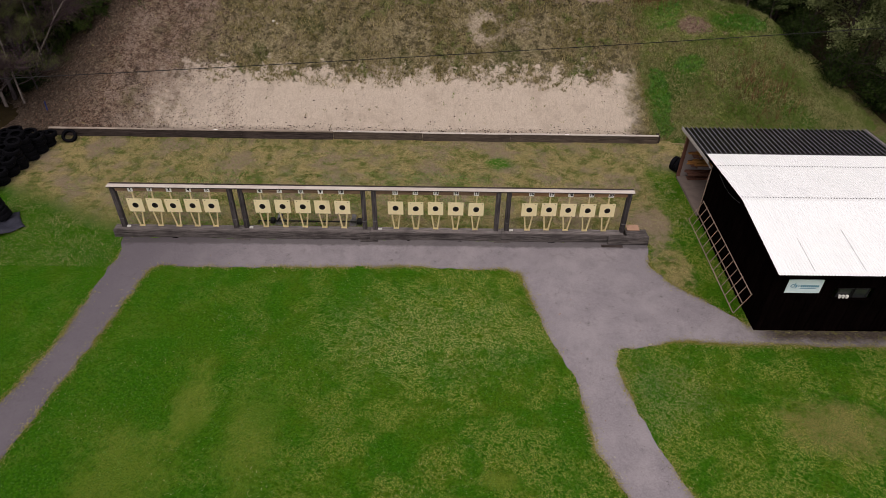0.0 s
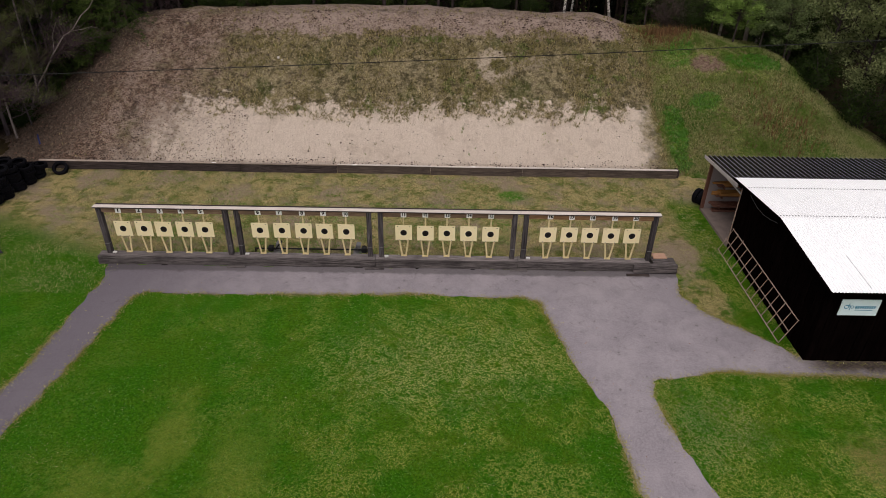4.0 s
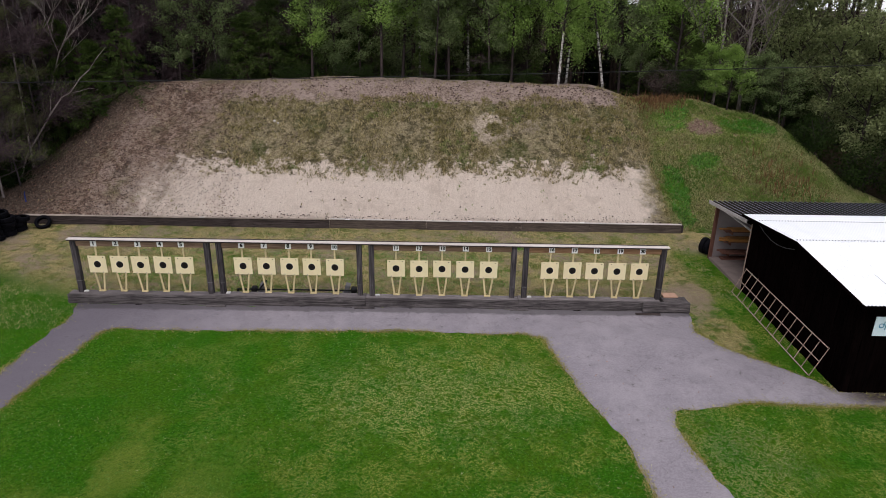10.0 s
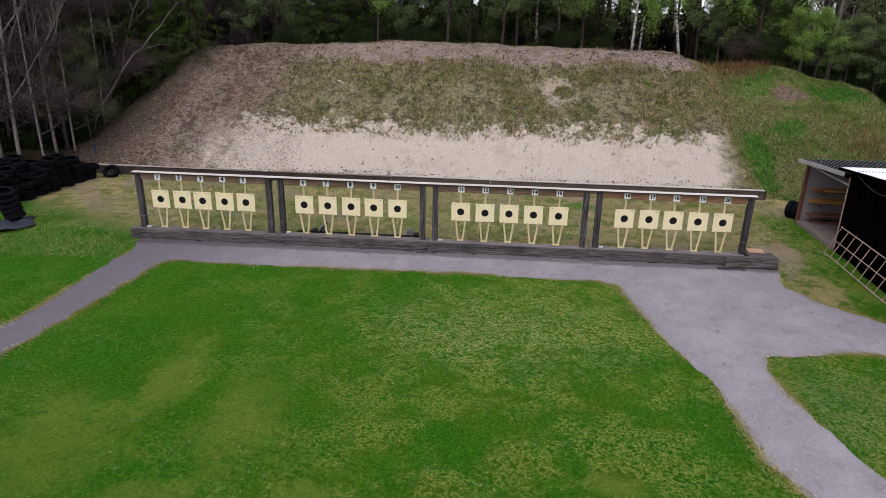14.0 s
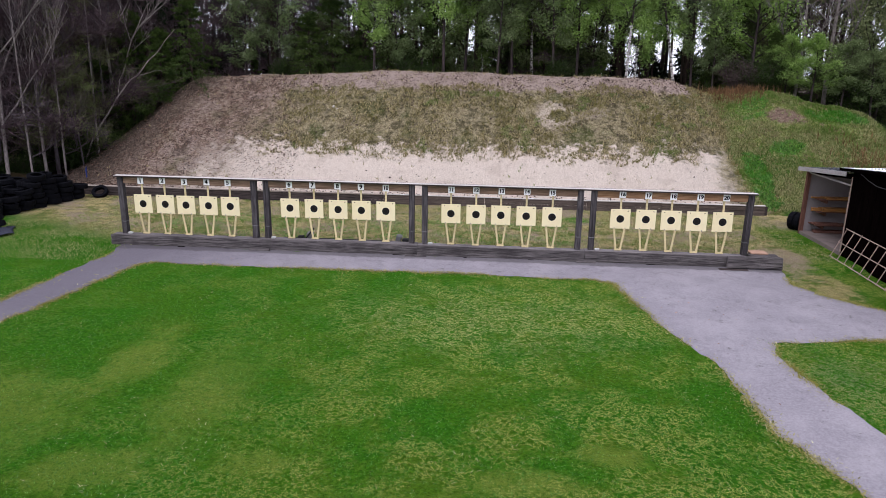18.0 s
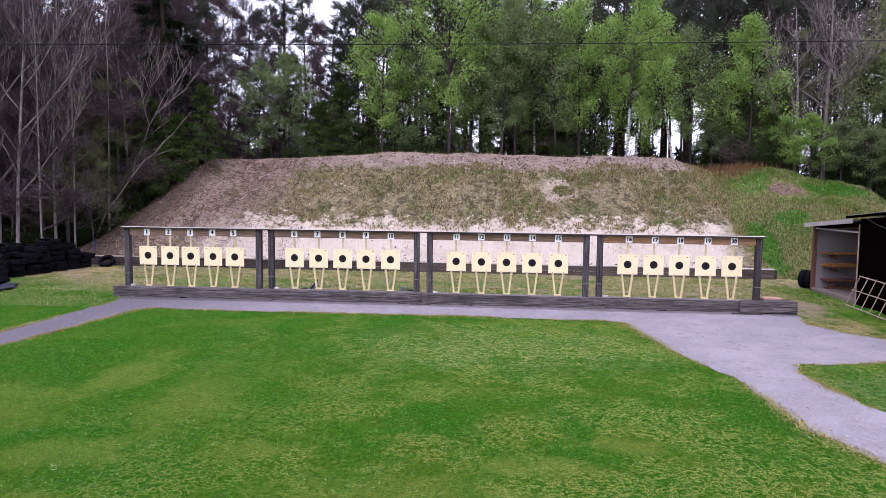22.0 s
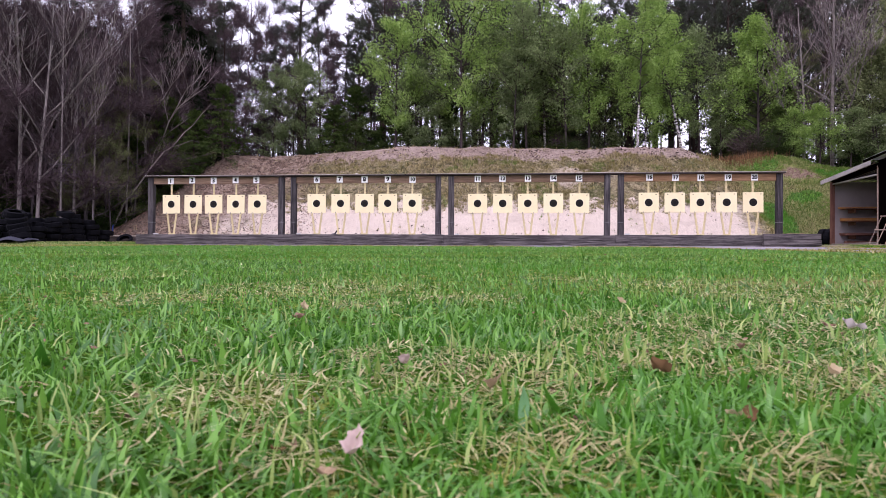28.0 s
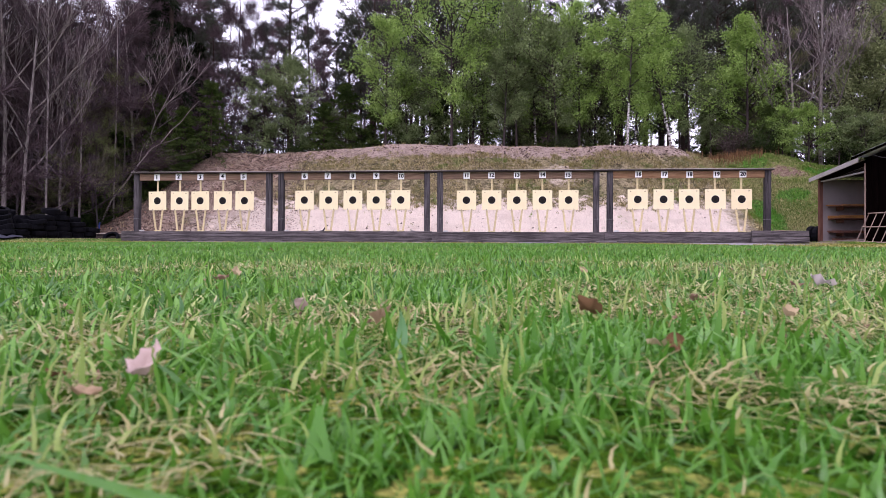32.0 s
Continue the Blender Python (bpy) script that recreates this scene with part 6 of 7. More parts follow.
    # tall dark trees behind the left end
    for i in range(8):
        plant(("pine", "bare", "spruce", "bare")[i % 4], i, r.uniform(-36, -18), r.uniform(14, 30), r.uniform(14, 18), r.uniform(1.8, 2.6), r.uniform(0, 360))


def far_tree(kind, height, reach, seed, share, per, size, thick):
    """A coarse tree as quads: a tapered trunk (slot 0) and a thin crown (slot 1)."""
    trunk, tips, dirs, weights, rng = tree_parts(kind, height, reach, seed)
    bpy.data.meshes.remove(trunk)
    few = rng.random(len(tips)) < share
    d = dirs[few] * 0.6
    d[:, 2] += {"pine": 0.5, "spruce": -0.4}.get(kind, 0.3)
    v, f = needles_at(tips[few], d, size, rng, per, thick, 0.8)
    ring = np.array([(math.cos(k * 1.2566), math.sin(k * 1.2566)) for k in range(5)])
    levels = [(s, height * (0.010 if kind != "bare" else 0.006) * (1 - 0.9 * s) + 0.01) for s in (-0.02, 0.35, 0.7, 0.97)]
    tv = np.array([(x * q, y * q, height * s) for s, q in levels for x, y in ring])
    tf = np.array([(i * 5 + k, i * 5 + (k + 1) % 5, i * 5 + 5 + (k + 1) % 5, i * 5 + 5 + k) for i in range(3) for k in range(5)])
    return height, reach, np.concatenate([tv, v]), np.concatenate([tf, f + len(tv)]), len(tf)


def build_far_wood():
    """The depth of the wood behind the crest: pines in loose ranks over low dark spruce."""
    r = random.Random(31)
    forms = {"pine": [far_tree("pine", h, w, s, 0.8, 7, 0.36, 0.075) for h, w, s in ((17, 2.0, 4), (16, 1.8, 5), (18, 2.1, 6))],
             "spruce": [far_tree("spruce", h, w, s, 0.18, 6, 0.55, 0.13) for h, w, s in ((7, 1.9, 15), (8, 2.1, 16))],
             "bare": [far_tree("bare", h, w, s, 0.30, 4, 0.8, 0.016) for h, w, s in ((13, 1.8, 17), (11, 1.6, 18))]}
    got = {k: ([], [], []) for k in forms}

    def put(kind, x, y, tall, wide):
        h, w, v, f, trunk = r.choice(forms[kind])
        a = r.uniform(0, 6.28)
        c, s = math.cos(a) * wide / w, math.sin(a) * wide / w
        vs, fs, ms = got[kind]
        fs.append(f + sum(len(q) for q in vs))
        vs.append(np.stack([x + v[:, 0] * c - v[:, 1] * s, y + v[:, 0] * s + v[:, 1] * c, v[:, 2] * tall / h - 0.1], 1))
        ms.append(np.concatenate([np.zeros(trunk, np.int32), np.ones(len(f) - trunk, np.int32)]))

    for i in range(70):
        put("spruce", -36 + i * 1.1 + r.uniform(-0.7, 0.7), r.uniform(24.5, 33), r.uniform(5.0, 6.4), r.uniform(1.4, 2.0))
    for i in range(62):
        put("spruce", -48 + i * 1.7 + r.uniform(-0.7, 0.7), r.uniform(36, 44), r.uniform(7.0, 8.4), r.uniform(1.8, 2.4))
    for y, step in ((26, 2.3), (30, 2.3), (35, 2.5), (40, 2.7)):
        x = -46.0
        while x < 48:
            x += step * r.uniform(0.55, 1.45)
            yy = y + r.uniform(-1.5, 1.5)
            side = (x - 2.0) / (yy + 18.5)
            kind = r.choices(("pine", "bare"), (9, 2))[0] if x > -17 else r.choices(("pine", "bare"), (2, 8))[0]
            if -0.49 < side < -0.22:
                put(r.choice(("bare", "bare", "pine")), x, yy, r.uniform(8.5, 11.5), r.uniform(1.2, 1.6))
            else:
                tall = r.uniform(14, 18) if -0.03 < side < 0.24 or x < -17 else r.uniform(18, 23)
                put(kind, x, yy, tall, r.uniform(2.1, 2.9))
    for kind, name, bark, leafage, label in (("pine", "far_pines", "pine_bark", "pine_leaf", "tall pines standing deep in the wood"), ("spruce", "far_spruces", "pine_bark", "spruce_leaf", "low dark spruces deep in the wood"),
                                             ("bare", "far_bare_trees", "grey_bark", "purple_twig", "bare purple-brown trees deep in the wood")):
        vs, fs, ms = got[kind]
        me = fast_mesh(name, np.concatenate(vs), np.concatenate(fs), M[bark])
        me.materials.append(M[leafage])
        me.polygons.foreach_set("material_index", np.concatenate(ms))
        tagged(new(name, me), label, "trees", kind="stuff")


build_far_wood()
build_wood()
for group in KINDS.values():
    for t in group:
        if t.matrix_basis.translation.z < -100:
            for o in [*t.children_recursive, t]:
                bpy.data.objects.remove(o)


# ---------------------------------------------------------------- grass, litter
def blades(places, height, width, rng, bend=0.5, lay=1.0, segments=2):
    """Bent grass blades of a few quads each, ending in a point."""
    p = np.asarray(places, np.float32)
    n = len(p)
    a = rng.uniform(0, 2 * np.pi, n)
    turn = rng.normal(0, 0.35, n)
    h = (height * rng.uniform(0.45, 1.25, n))[:, None]
    w = (np.asarray(width) * rng.uniform(0.6, 1.3, n))[:, None]
    k = (bend * rng.uniform(0.1, 1.3, n))[:, None]
    rows = []
    for i in range(segments + 1):
        s = i / segments
        b = a + turn * s
        side = np.stack([np.cos(b), np.sin(b), np.zeros(n)], 1)
        way = np.stack([-np.sin(b), np.cos(b), np.zeros(n)], 1)
        up = np.array([[0, 0, lay]]) * (s - 0.35 * k * s * s) * h
        mid = p + up + way * h * k * s ** 1.7
        taper = max(0.12, 1 - s ** 2.2)
        rows += [mid - side * w * taper, mid + side * w * taper]
    v = np.stack(rows, 1).reshape(-1, 3)
    q = np.arange(n)[:, None] * (2 * segments + 2)
    f = np.concatenate([q + np.array([[2 * i, 2 * i + 1, 2 * i + 3, 2 * i + 2]]) for i in range(segments)])
    return v, f


def right_edge(y):
    return np.interp(y, [-19, -14, -10.6, -8.9, -6.8, -5.1, -3.6, -2.1], [9.4, 7.9, 6.95, 6.45, 6.25, 5.7, 5.35, 5.0])


def build_grass():
    rng = np.random.default_rng(5)
    def scattered(n, power, reach):
        """Points on the lawn, thickest round the spot where the flight ends."""
        u, a = rng.random(n), rng.uniform(-0.25, np.pi + 0.25, n)
        d = reach * u ** (1 / (2 - power))
        p = np.stack([1.85 + d * np.cos(a), -18.6 + d * np.sin(a), np.zeros(n)], 1)
        p = p[(p[:, 1] < -1.95) & (p[:, 0] > -7.3 + 0.42 * (p[:, 1] + 2.2) * (p[:, 1] > -9)) & (p[:, 0] < right_edge(p[:, 1]))]
        p[:, 2] = -0.08 + 0.0203 * (p[:, 1] + 0.4) - 0.004
        return p, np.hypot(p[:, 0] - 1.85, p[:, 1] + 18.6)

    def patch(p, lo):
        return np.array([noise.noise((a * 1.3, b * 1.3, 4)) + 0.5 * noise.noise((a * 5, b * 5, 9)) > lo for a, b, _ in p])

    bare_spots = ((1.78, -18.27, 0.07), (1.62, -18.30, 0.05), (2.02, -18.33, 0.08), (1.93, -18.27, 0.06), (1.70, -18.40, 0.05), (1.63, -17.92, 0.10), (1.89, -17.86, 0.12), (2.48, -17.06, 0.35), (1.65, -17.1, 0.16), (1.43, -17.3, 0.12), (2.25, -17.55, 0.22),
                  (1.95, -17.95, 0.08), (0.9, -17.2, 0.2), (1.75, -18.0, 0.06), (3.1, -16.3, 0.3), (0.3, -16.4, 0.3), (2.0, -16.2, 0.25), (2.95, -17.2, 0.6), (2.45, -17.75, 0.38), (3.3, -16.8, 0.6), (2.15, -18.0, 0.18), (2.05, -17.6, 0.28), (1.72, -18.02, 0.15), (1.5, -18.15, 0.12), (1.2, -16.8, 0.4), (2.4, -16.6, 0.4))

    def thin(p):
        """How bare the sward is at each point: 1 in the middle of a straw patch."""
        out = np.zeros(len(p))
        for x, y, r in bare_spots:
            out = np.maximum(out, 1 - np.hypot(p[:, 0] - x, p[:, 1] - y) / r)
        return out

    def layer(rows, straw):
        nonlocal vs, fs, base
        for n, power, reach, h, w, bend, lay, lo in rows:
            p, d = scattered(n, power, reach)
            bare = thin(p)
            worn = np.clip(1.7 - d, 0, 1) * np.clip([0.5 + 1.3 * noise.noise((a * 6, b * 6, 2)) for a, b, _ in p], 0, 1)
            keep = (rng.random(len(p)) < (0.14 + 4.0 * bare + 0.35 * worn if straw else (1 - 0.95 * np.sqrt(bare)) * (1 - 0.45 * worn)))
            if not straw:
                keep &= patch(p, lo)
            else:
                keep &= ~patch(p, lo) | (bare > 0) | (rng.random(len(p)) < 0.25)
            if lo > 5:
                keep = rng.random(len(p)) < 2.2 * bare
            p, d = p[keep], d[keep]
            low = np.clip((np.hypot(np.maximum(0, np.abs(p[:, 0] - 1.865) - 0.10), np.maximum(0, np.abs(p[:, 1] + 18.58) - 0.11)) - 0.02) / 0.25, 0, 1)
            if straw:
                p[:, 2] += rng.uniform(0, 0.016, len(p))
            v, f = blades(p, h * (0.42 + 0.58 * low), w * (0.52 + 0.48 * low) * (1 + 0.13 * d), rng, bend, lay, 3 if reach < 6 else 2)
            vs.append(v), fs.append(f + base)
            base += len(v)

    vs, fs, base = [], [], 0
    layer(((60000, 1.0, 17.0, 0.026, 0.0019, 0.8, 1.0, -0.7), (62000, 1.1, 5.0, 0.027, 0.0014, 0.8, 1.0, -0.75),
           (9000, 1.3, 5.0, 0.034, 0.0021, 1.2, 1.0, -0.2), (5000, 1.3, 5.0, 0.036, 0.0026, 1.6, 0.6, -0.4),
           (7200, 0.6, 1.7, 0.029, 0.0026, 1.0, 0.95, -0.6), (3000, 0.6, 1.3, 0.034, 0.0031, 1.6, 0.7, -0.6),
           (2400, 0.5, 1.1, 0.032, 0.0034, 0.7, 1.0, -0.7), (500, 0.5, 0.9, 0.026, 0.0034, 1.3, 0.8, -0.8), (6000, 0.2, 0.5, 0.034, 0.0024, 1.0, 0.9, -0.9)), False)
    tagged(new("lawn_grass", fast_mesh("lawn_grass", np.concatenate(vs), np.concatenate(fs), M["grass"])), "short green lawn grass blades", "grass", kind="stuff")
    vs, fs, base = [], [], 0
    layer(((8000, 1.1, 3.0, 0.034, 0.0014, 0.9, 0.9, -0.1), (2600, 1.2, 4.0, 0.040, 0.0015, 1.2, 0.7, -0.1)), True)
    tagged(new("faded_grass", fast_mesh("faded_grass", np.concatenate(vs), np.concatenate(fs), M["faded_grass"])), "yellowing grass blades among the green", "grass", kind="stuff")
    # single blades all over the three lawns
    def strewn(n, lo):
        p = np.stack([rng.uniform(-17, 19, n), rng.uniform(-20, -1.9, n), np.zeros(n)], 1)
        x, y = p[:, 0], p[:, 1]
        west = np.interp(y, [-24, -15, -9.7, -6.5, -1.9], [-14.6, -11.0, -8.85, -8.22, -7.4])
        mid = (x > west) & (x < right_edge(y))
        east = (x > right_edge(y) + np.interp(y, [-12, -8.8, -6.1], [2.3, 1.75, 1.6])) & (y < -5.3)
        far = x < west - 1.3
        p = p[(mid | east | far) & (np.array([noise.noise((a * 0.55, b * 0.55, 21)) + 0.6 * noise.noise((a * 1.9, b * 1.9, 22)) for a, b in zip(x, y)]) + rng.normal(0, 0.25, n) > lo)]
        p[:, 2] = -0.08 + 0.0203 * (p[:, 1] + 0.4)
        return p
    v, f = blades(strewn(95000, -9), 0.042, 0.0055, rng, 1.2, 0.8, 1)
    tagged(new("lawn_tufts", fast_mesh("lawn_tufts", v, f, M["grass"])), "short green grass all over the lawn", "grass", kind="stuff")
    p = np.stack([rng.uniform(-15.5, -8.6, 26000), rng.uniform(-1.9, 5.2, 26000), np.zeros(26000)], 1)
    p = p[p[:, 0] < -8.7 - 1.9 * np.maximum(0, p[:, 1] - 0.6) + rng.normal(0, 0.9, len(p))]
    p = p[(p[:, 0] > -14.2) | (p[:, 1] < -0.4)]
    p[:, 2] = [ground_z(b) for b in p[:, 1]]
    v, f = blades(p, 0.060, 0.008, rng, 1.2, 0.8, 1)
    tagged(new("verge_grass", fast_mesh("verge_grass", v, f, M["lush_tuft"])), "mixed green and straw grass beside the tyres", "grass", kind="stuff")
    p = np.stack([rng.uniform(-9.0, 4.5, 9000), rng.uniform(0.2, 4.2, 9000), np.zeros(9000)], 1)
    p = p[np.array([noise.noise((a * 0.9, b * 0.9, 31)) + 0.5 * noise.noise((a * 3, b * 3, 30)) > -0.05 for a, b, _ in p])]
    p = np.repeat(p, 3, 0)
    p[:, :2] += rng.normal(size=(len(p), 2)) * 0.04
    p[:, 2] = [ground_z(b) for b in p[:, 1]]
    v, f = blades(p, 0.060, 0.008, rng, 1.1, 0.9, 1)
    tagged(new("shade_grass", fast_mesh("shade_grass", v, f, M["grass"])), "green grass growing behind the targets", "grass", kind="stuff")
    p = strewn(60000, 0.28)
    p = p[rng.random(len(p)) < 0.35 + 0.65 * np.exp(-((p[:, 0] - 2.2) / 3.6) ** 2 - ((p[:, 1] + 5.0) / 2.6) ** 2) + 0.3 * (p[:, 1] < -10)]
    v, f = blades(p, 0.050, 0.0058, rng, 1.6, 0.3, 1)
    tagged(new("lawn_straw", fast_mesh("lawn_straw", v, f, M["straw"])), "pale dry blades flecking the lawn", "dry grass", kind="stuff")
    # crumbs of dead leaf between the blades where the flight ends
    p, d = scattered(2600, 0.9, 3.0)
    p[:, 2] += 0.008
    v, f = quads_at(p[d > 0.35], 0.0045, rng, 0.6)
    tagged(new("leaf_crumbs", fast_mesh("leaf_crumbs", v, f, M["dead_leaf"])), "brown crumbs of dead leaf in the lawn", "leaves", kind="stuff")
    vs, fs, base = [], [], 0
    layer(((30000, 1.1, 17.0, 0.028, 0.0013, 1.2, 0.25, -0.2), (22000, 1.1, 4.5, 0.034, 0.0010, 1.5, 0.25, -0.1), (30000, 0.7, 2.4, 0.036, 0.0011, 1.6, 0.22, 9.0),
           (9000, 0.9, 1.9, 0.034, 0.0011, 1.6, 0.25, -0.1), (2000, 0.2, 0.5, 0.028, 0.0009, 1.6, 0.4, 0.1)), True)
    # frayed dry fringe along the path
    ring = edge_line(PATH_EDGE, 0.02, 0.045, 5)
    e = np.array([(p.x, p.y, ground_z(p.y) + 0.004) for p in ring if -24 < p.y < -1.0])
    e = np.repeat(e, 13, 0)
    worn = np.array([0.5 + 1.1 * noise.noise((a * 0.7, b * 0.7, 3)) + 0.5 * noise.noise((a * 4, b * 4, 5)) for a, b, _ in e])
    e = e[rng.random(len(e)) < worn]
    e[:, :2] += rng.normal(size=(len(e), 2)) * np.where(rng.random((len(e), 1)) < 0.7, 0.05, 0.13)
    third = rng.random(len(e)) < 0.18
    v, f = blades(e[third], 0.060, 0.008, rng, 1.3, 0.5)
    vs.append(v), fs.append(f + base)
    tagged(new("dry_grass", fast_mesh("dry_grass", np.concatenate(vs), np.concatenate(fs), M["straw"])), "dry straw in the lawn and along the path", "dry grass", kind="stuff")
    v, f = blades(e[~third], 0.06, 0.0075, rng, 1.2, 0.7)
    tagged(new("fringe_grass", fast_mesh("fringe_grass", v, f, M["fringe"])), "olive fringe of grass along the path", "grass", kind="stuff")
    # rough grass on the bank
    rr = random.Random(8)
    dry, lush, vivid = [], [], []
    patches = ((13.2, 13.0, 0.9, 0.9), (12.5, 9.0, 0.5, 1.7), (16.8, 12.9, 1.7, 0.5), (14.2, 10.6, 0.8, 0.5))
    while len(dry) + len(lush) + len(vivid) < 25000:
        x, y = rr.uniform(-15, 23), rr.uniform(7.2, 15.5)
        z = bank_z(x, y)
        if z < 0.1:
            continue
        green = noise.noise((x * 0.5, y * 0.5, 1)) + 0.6 * noise.noise((x * 2, y * 2, 7))
        want = 0.9 + green if x > 11.6 else 0.008 if z < 1.5 + 0.5 * green else 0.004 if x < -8 + 2 * green else 0.04 if z > 4.3 + 0.4 * green else 0.55 + 1.1 * green
        if math.hypot((x - 4.3) / 0.7, (y - 12.0) / 0.8) < 1 and math.hypot(x - 4.6, y - 11.9) > 0.4:
            want *= 0.15
        if math.hypot((x - 14.5) / 1.0, (y - 12.4) / 0.6) < 1 + 0.4 * green:
            want *= 0.12
        if rr.random() < want:
            near = any(((x - a) / c) ** 2 + ((y - b) / d) ** 2 < 0.7 + green for a, b, c, d in patches)
            (vivid if x > 11.6 and near else lush if (x > 11.8 or (green > 0.42 and z < 4.2 and x > -7)) else dry).append((x, y, z - 0.01))
    for name, pts, mat, label in (("bank_grass", dry, "tuft", "rough olive and straw-coloured tufts on the bank"), ("bank_meadow", lush, "lush_tuft", "long green grass with straw on the bank"),
                                   ("fresh_meadow", vivid, "grass", "patches of fresh green grass on the bank")):
        pts = np.repeat(np.array(pts), 5 if mat == "tuft" else 7, 0)
        pts[:, :2] += rng.normal(size=(len(pts), 2)) * 0.035
        v, f = blades(pts, 0.14 if mat == "tuft" else 0.13, 0.011, rng, 1.0)
        tagged(new(name, fast_mesh(name, v, f, M[mat])), label, "grass", kind="stuff")
    # dry brown weeds where the soil meets the meadow
    p = np.array([(x, y, bank_z(x, y)) for x, y in ((rr.gauss(12.9, 0.7), rr.gauss(14.3, 0.5)) for _ in range(420))])
    p = np.concatenate([p, np.array([(x, y, bank_z(x, y)) for x, y in ((rr.gauss(17.4, 1.0), rr.gauss(9.6, 0.9)) for _ in range(260))])])
    p = np.repeat(p, 3, 0)
    p[:, :2] += rng.normal(size=(len(p), 2)) * 0.04
    v, f = blades(p, 0.42, 0.010, rng, 0.5)
    tagged(new("dry_weeds", fast_mesh("dry_weeds", v, f, M["weed"])), "dry brown weeds standing on the bank", "weeds", kind="stuff")
    # debris that has slid down against the planks
    vs, fs = [], []
    for i in range(420):
        x = rr.uniform(-14, 11.5)
        y = 7.1 + abs(rr.gauss(0, 0.16))
        z, s, q = bank_z(x, y), rr.uniform(0.015, 0.045), len(vs)
        for d in ((1, 0, 0), (0, 1, 0), (-1, 0, 0), (0, -1, 0), (0, 0, 0.7), (0, 0, -0.6)):
            k = s * rr.uniform(0.6, 1.4)
            vs.append((x + d[0] * k, y + d[1] * k, z + 0.01 + d[2] * k))
        for a, b in ((0, 1), (1, 2), (2, 3), (3, 0)):
            fs += [(q + a, q + b, q + 4), (q + b, q + a, q + 5)]
    tagged(new("debris", mesh_from("debris", vs, fs, M["clod"])), "dark debris lying along the plank wall", "debris", kind="stuff")
    # leaf litter on the soil, thickest at the bank's left end, and scraps on the sand
    pale, dull = [], []
    while len(pale) + len(dull) < 12000:
        x, y = rr.uniform(-17.5, 11), rr.uniform(7.2, 14.6)
        z = bank_z(x, y)
        lump = noise.noise((x * 0.8, y * 0.8, 15)) + 0.5 * noise.noise((x * 2.5, y * 2.5, 14))
        want = 0.55 + 0.6 * lump if x < -6 - z * 0.4 else 0.10 + 0.3 * lump if z > 4.2 else 0.012 + 0.04 * lump
        if z > 0.15 and rr.random() < want:
            (pale if rr.random() < 0.35 else dull).append((x, y, z + 0.012))
    for name, pts, mat, label in (("leaf_litter", pale, "dead_leaf", "pale dead leaves strewn over the bank"), ("dark_litter", dull, "dark_leaf", "dark rotting leaves strewn over the bank")):
        v, f = quads_at(np.array(pts), 0.034, rng, 0.6)
        tagged(new(name, fast_mesh(name, v, f, M[mat])), label, "leaves", kind="stuff")
    # dark clods and debris on the bank's soil
    vs, fs = [], []
    while len(vs) < 1500 * 6:
        x, y = rr.uniform(-13.5, 11), rr.uniform(7.3, 14.4)
        z = bank_z(x, y)
        lump = noise.noise((x * 0.9, y * 0.9, 12)) + 0.5 * noise.noise((x * 3, y * 3, 4))
        want = 0.8 * (lump > 0.05) + (math.hypot(x - 9.0, (y - 13.4) * 1.2) < 1.3) if z > 4.0 else 0.02 if z < 1.7 and x > -11 else (0.9 if lump > 0.0 else 0.35) if x < -6.5 - z * 0.3 else 0.06
        if z < 0.4 or rr.random() > want:
            continue
        s = rr.uniform(0.02, 0.055) if x > -7 else rr.uniform(0.022, 0.045)
        q = len(vs)
        for d in ((1, 0, 0), (0, 1, 0), (-1, 0, 0), (0, -1, 0), (0, 0, 0.8), (0, 0, -0.6)):
            k = s * rr.uniform(0.6, 1.4)
            vs.append((x + d[0] * k, y + d[1] * k, z + 0.01 + d[2] * k))
        for a, b in ((0, 1), (1, 2), (2, 3), (3, 0)):
            fs += [(q + a, q + b, q + 4), (q + b, q + a, q + 5)]
    tagged(new("clods", mesh_from("clods", vs, fs, M["clod"])), "dark clods and debris on the bank's soil", "soil", kind="stuff")
    # worn ground behind the stand
    p = np.stack([rng.uniform(-12.5, 11.8, 9000), rng.uniform(0.25, 6.8, 9000), np.zeros(9000)], 1)
    p = p[np.hypot((p[:, 0] - 10.35) / 0.7, (p[:, 1] - 0.8) / 1.1) > 1]
    p = np.repeat(p, 5, 0)
    p[:, :2] += rng.normal(size=(len(p), 2)) * 0.035
    v, f = blades(p, 0.055, 0.010, rng, 1.1)
    tagged(new("rough_grass", fast_mesh("rough_grass", v, f, M["lush_tuft"])), "thin rough grass behind the stand", "grass", kind="stuff")
    p = np.stack([rng.uniform(-11.0, 11.8, 4500), rng.uniform(0.5, 6.8, 4500), np.zeros(4500)], 1)
    p = p[p[:, 1] > 0.3 + 0.42 * np.maximum(0, -9.2 - p[:, 0])]
    p = np.repeat(p, 4, 0)
    p[:, :2] += rng.normal(size=(len(p), 2)) * 0.05
    v, f = blades(p, 0.05, 0.009, rng, 1.8, 0.3)
    tagged(new("strewn_straw", fast_mesh("strewn_straw", v, f, M["straw"])), "flattened straw behind the stand", "dry grass", kind="stuff")
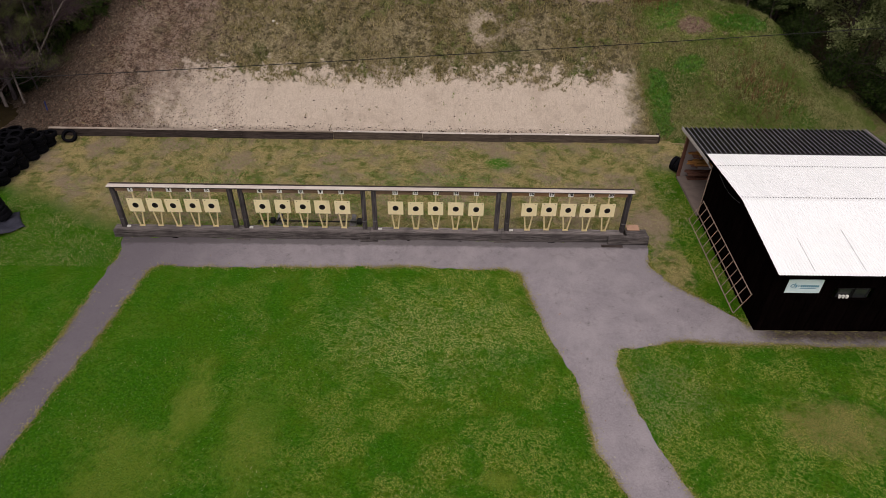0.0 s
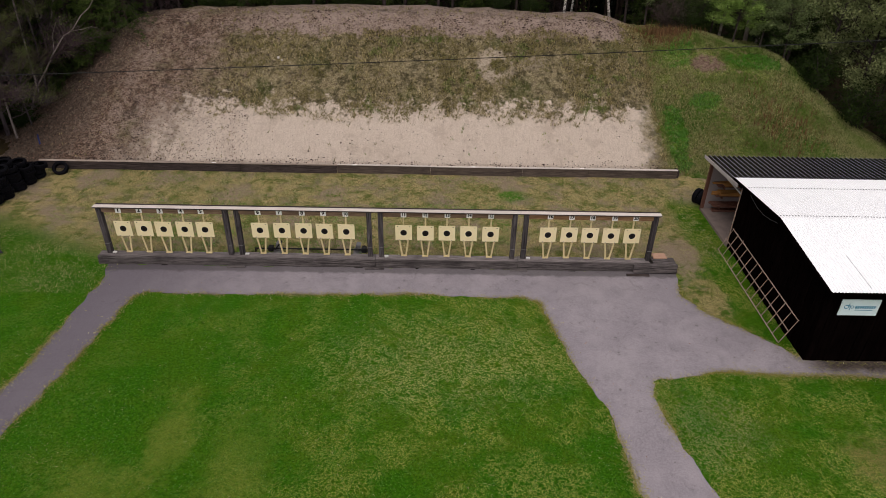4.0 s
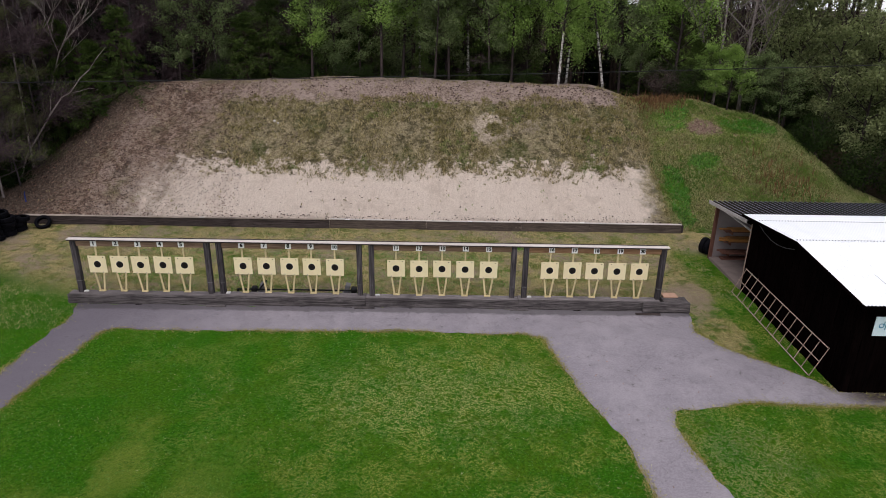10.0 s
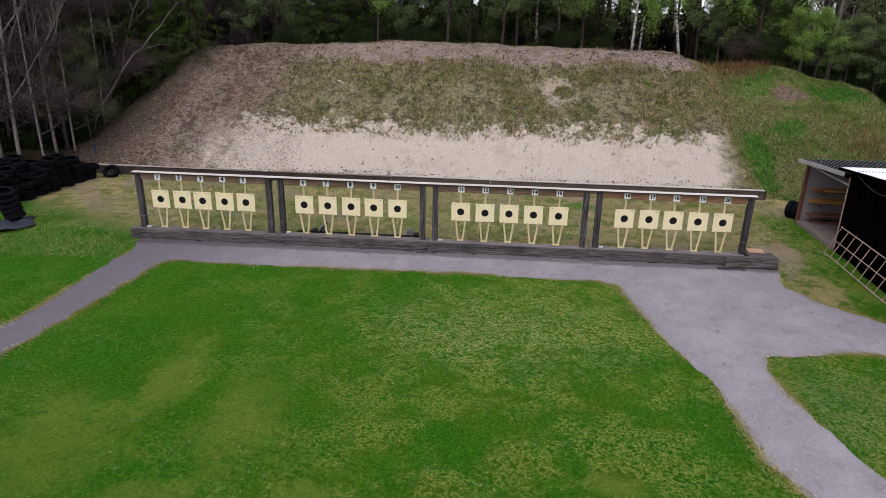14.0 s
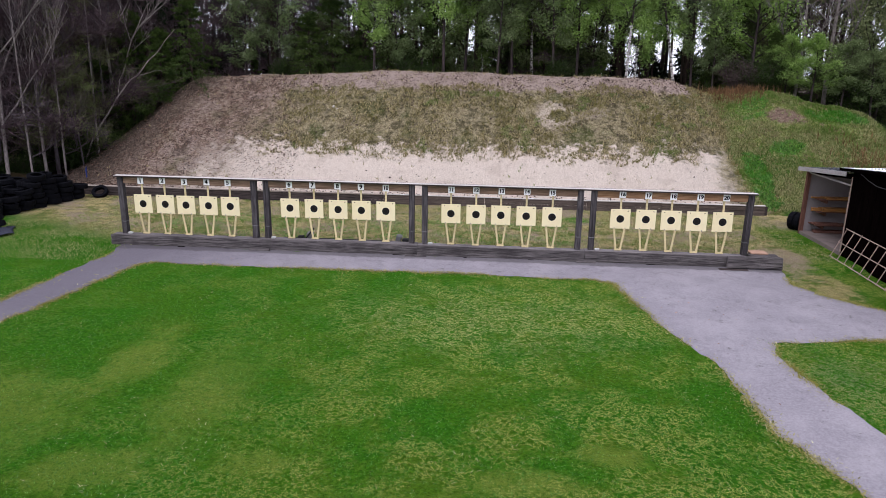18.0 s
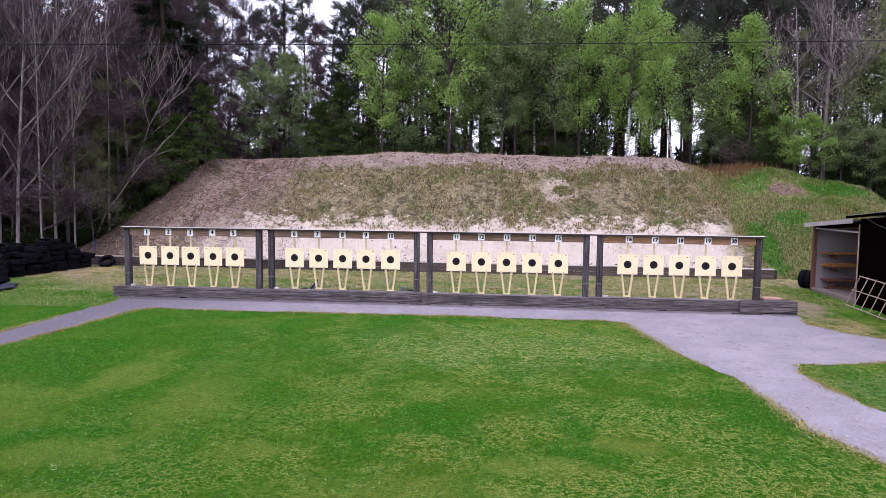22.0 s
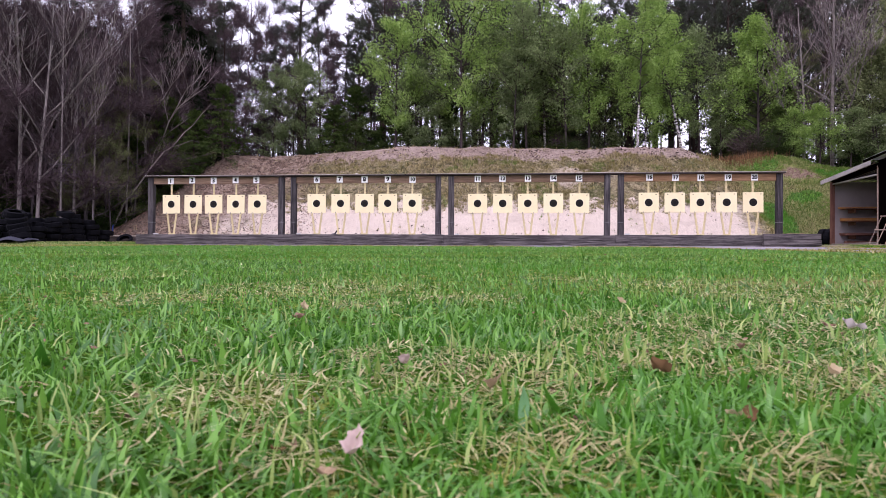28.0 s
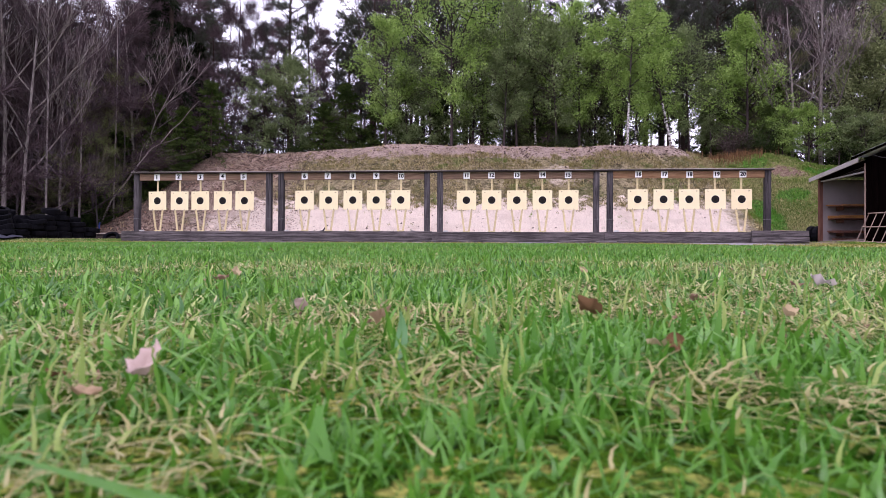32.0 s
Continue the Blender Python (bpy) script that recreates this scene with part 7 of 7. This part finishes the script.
    # dead leaves lying in the grass
    spots = ((2.239, -17.705, 0.030, "white_leaf"), (1.896, -18.044, 0.025, "rust_leaf"), (1.734, -18.136, 0.025, "tan_leaf"), (1.922, -18.186, 0.014, "pale_leaf"), (1.930, -18.190, 0.015, "rust_leaf"), (2.034, -17.851, 0.015, "dead_leaf"),
             (2.069, -18.015, 0.018, "pale_leaf"), (1.983, -17.263, 0.020, "pale_leaf"), (1.652, -18.306, 0.021, "pink_leaf"), (1.634, -18.014, 0.019, "pink_leaf"), (1.643, -18.340, 0.011, "tan_leaf"), (2.235, -17.64, 0.018, "dead_leaf"),
             (1.60, -18.30, 0.009, "rust_leaf"), (1.40, -17.65, 0.022, "dead_leaf"), (1.36, -17.5, 0.024, "pale_leaf"), (0.6, -15.2, 0.03, "dead_leaf"), (3.4, -14.2, 0.03, "dead_leaf"), (-1.0, -13.5, 0.03, "dead_leaf"), (2.6, -12.6, 0.03, "dead_leaf"))
    for i, (x, y, size, mat) in enumerate(spots):
        bm = bmesh.new()
        bmesh.ops.create_grid(bm, x_segments=8, y_segments=6, size=0.5)
        for q in bm.verts:
            u, w = q.co.x * 2, q.co.y * 2
            lobes = max(0.08, (1 - abs(u) ** 2.2) * (0.85 + 0.2 * math.cos(u * 7 + i)))
            crumple = 0.5 * noise.noise((u * 1.7, w * 1.7, i * 3.1))
            q.co = Vector((u, w * 0.7 * lobes, 0.5 * u * u + 0.45 * abs(w) * lobes + crumple)) * size * 0.55
        lf = part("fallen_leaf", bm, M[mat], smooth=True)
        lf.matrix_basis = pose(x, y, ground_z(y) + 0.006 + 0.6 * size, rr.uniform(-30, 45), rr.uniform(-35, 35), rr.uniform(0, 360))
        tagged(lf, {"white_leaf": "crumpled whitish leaf lying in the lawn", "tan_leaf": "orange-brown curled leaf in the lawn", "pink_leaf": "pinkish dry leaf lying in the lawn", "pale_leaf": "bleached curled leaf lying in the lawn", "rust_leaf": "rust-brown scrap of leaf in the lawn", "dead_leaf": "curled brown fallen leaf in the lawn"}[mat], "leaf", "fallen leaves")
    for x, y, ln, turn, tip in ((1.755, -18.205, 0.044, 150, 55), (1.52, -18.02, 0.034, 80, 50), (2.10, -18.22, 0.028, 300, 50)):
        bm = bmesh.new()
        bmesh.ops.create_grid(bm, x_segments=4, y_segments=10, size=0.5)
        for q in bm.verts:
            u, w = q.co.x * 2, q.co.y + 0.5
            q.co = Vector((u * 0.085 * ln * max(0.12, math.sin(math.pi * min(1, w * 0.93 + 0.08))) * 1.3, ln * w * 0.35 * w, ln * (w - 0.25 * w * w) + 0.05 * ln * abs(u)))
        lf = part("broad_leaf", bm, M["broad"], smooth=True)
        lf.matrix_basis = pose(x, y, ground_z(y) - 0.002, tip - 20, 0, turn)
        tagged(lf, "broad blue-green weed leaf in the lawn", "leaf", "weed leaves")
    # small litter blown onto the asphalt
    bm = bmesh.new()
    for i in range(150):
        x, y = rr.uniform(-8.5, 12), rr.uniform(-8.5, -0.6)
        if not (-1.6 < y or (5.9 < x < 7.4 and y > -8) or (7 < x < 11.5 and -4.9 < y < -3.4) or x < -8.1 and y > -4.5):
            continue
        s = rr.uniform(0.006, 0.02)
        box(bm, (x - s, y - s * 0.6, ground_z(y) + 0.011), (x + s, y + s * 0.6, ground_z(y) + 0.018), 0, Matrix.Rotation(rr.uniform(0, 6), 4, "Z"))
    tagged(part("litter", bm, M["dead_leaf"]), "small dead leaves and twigs on the asphalt", "litter", kind="stuff")
    # pale stones on the bank
    for x, y, s in ((-5.5, 11.9, 0.09), (-5.35, 11.8, 0.06)):
        bm = bmesh.new()
        bmesh.ops.create_icosphere(bm, subdivisions=2, radius=s)
        for q in bm.verts:
            q.co *= 1 + 0.3 * noise.noise(q.co * 12)
            q.co.z *= 0.7
        st = part("stone", bm, M["stone"], smooth=False)
        st.location = (x, y, bank_z(x, y) + s * 0.3)
        tagged(st, "pale stone lying on the bank", "stone", "stones")


build_grass()
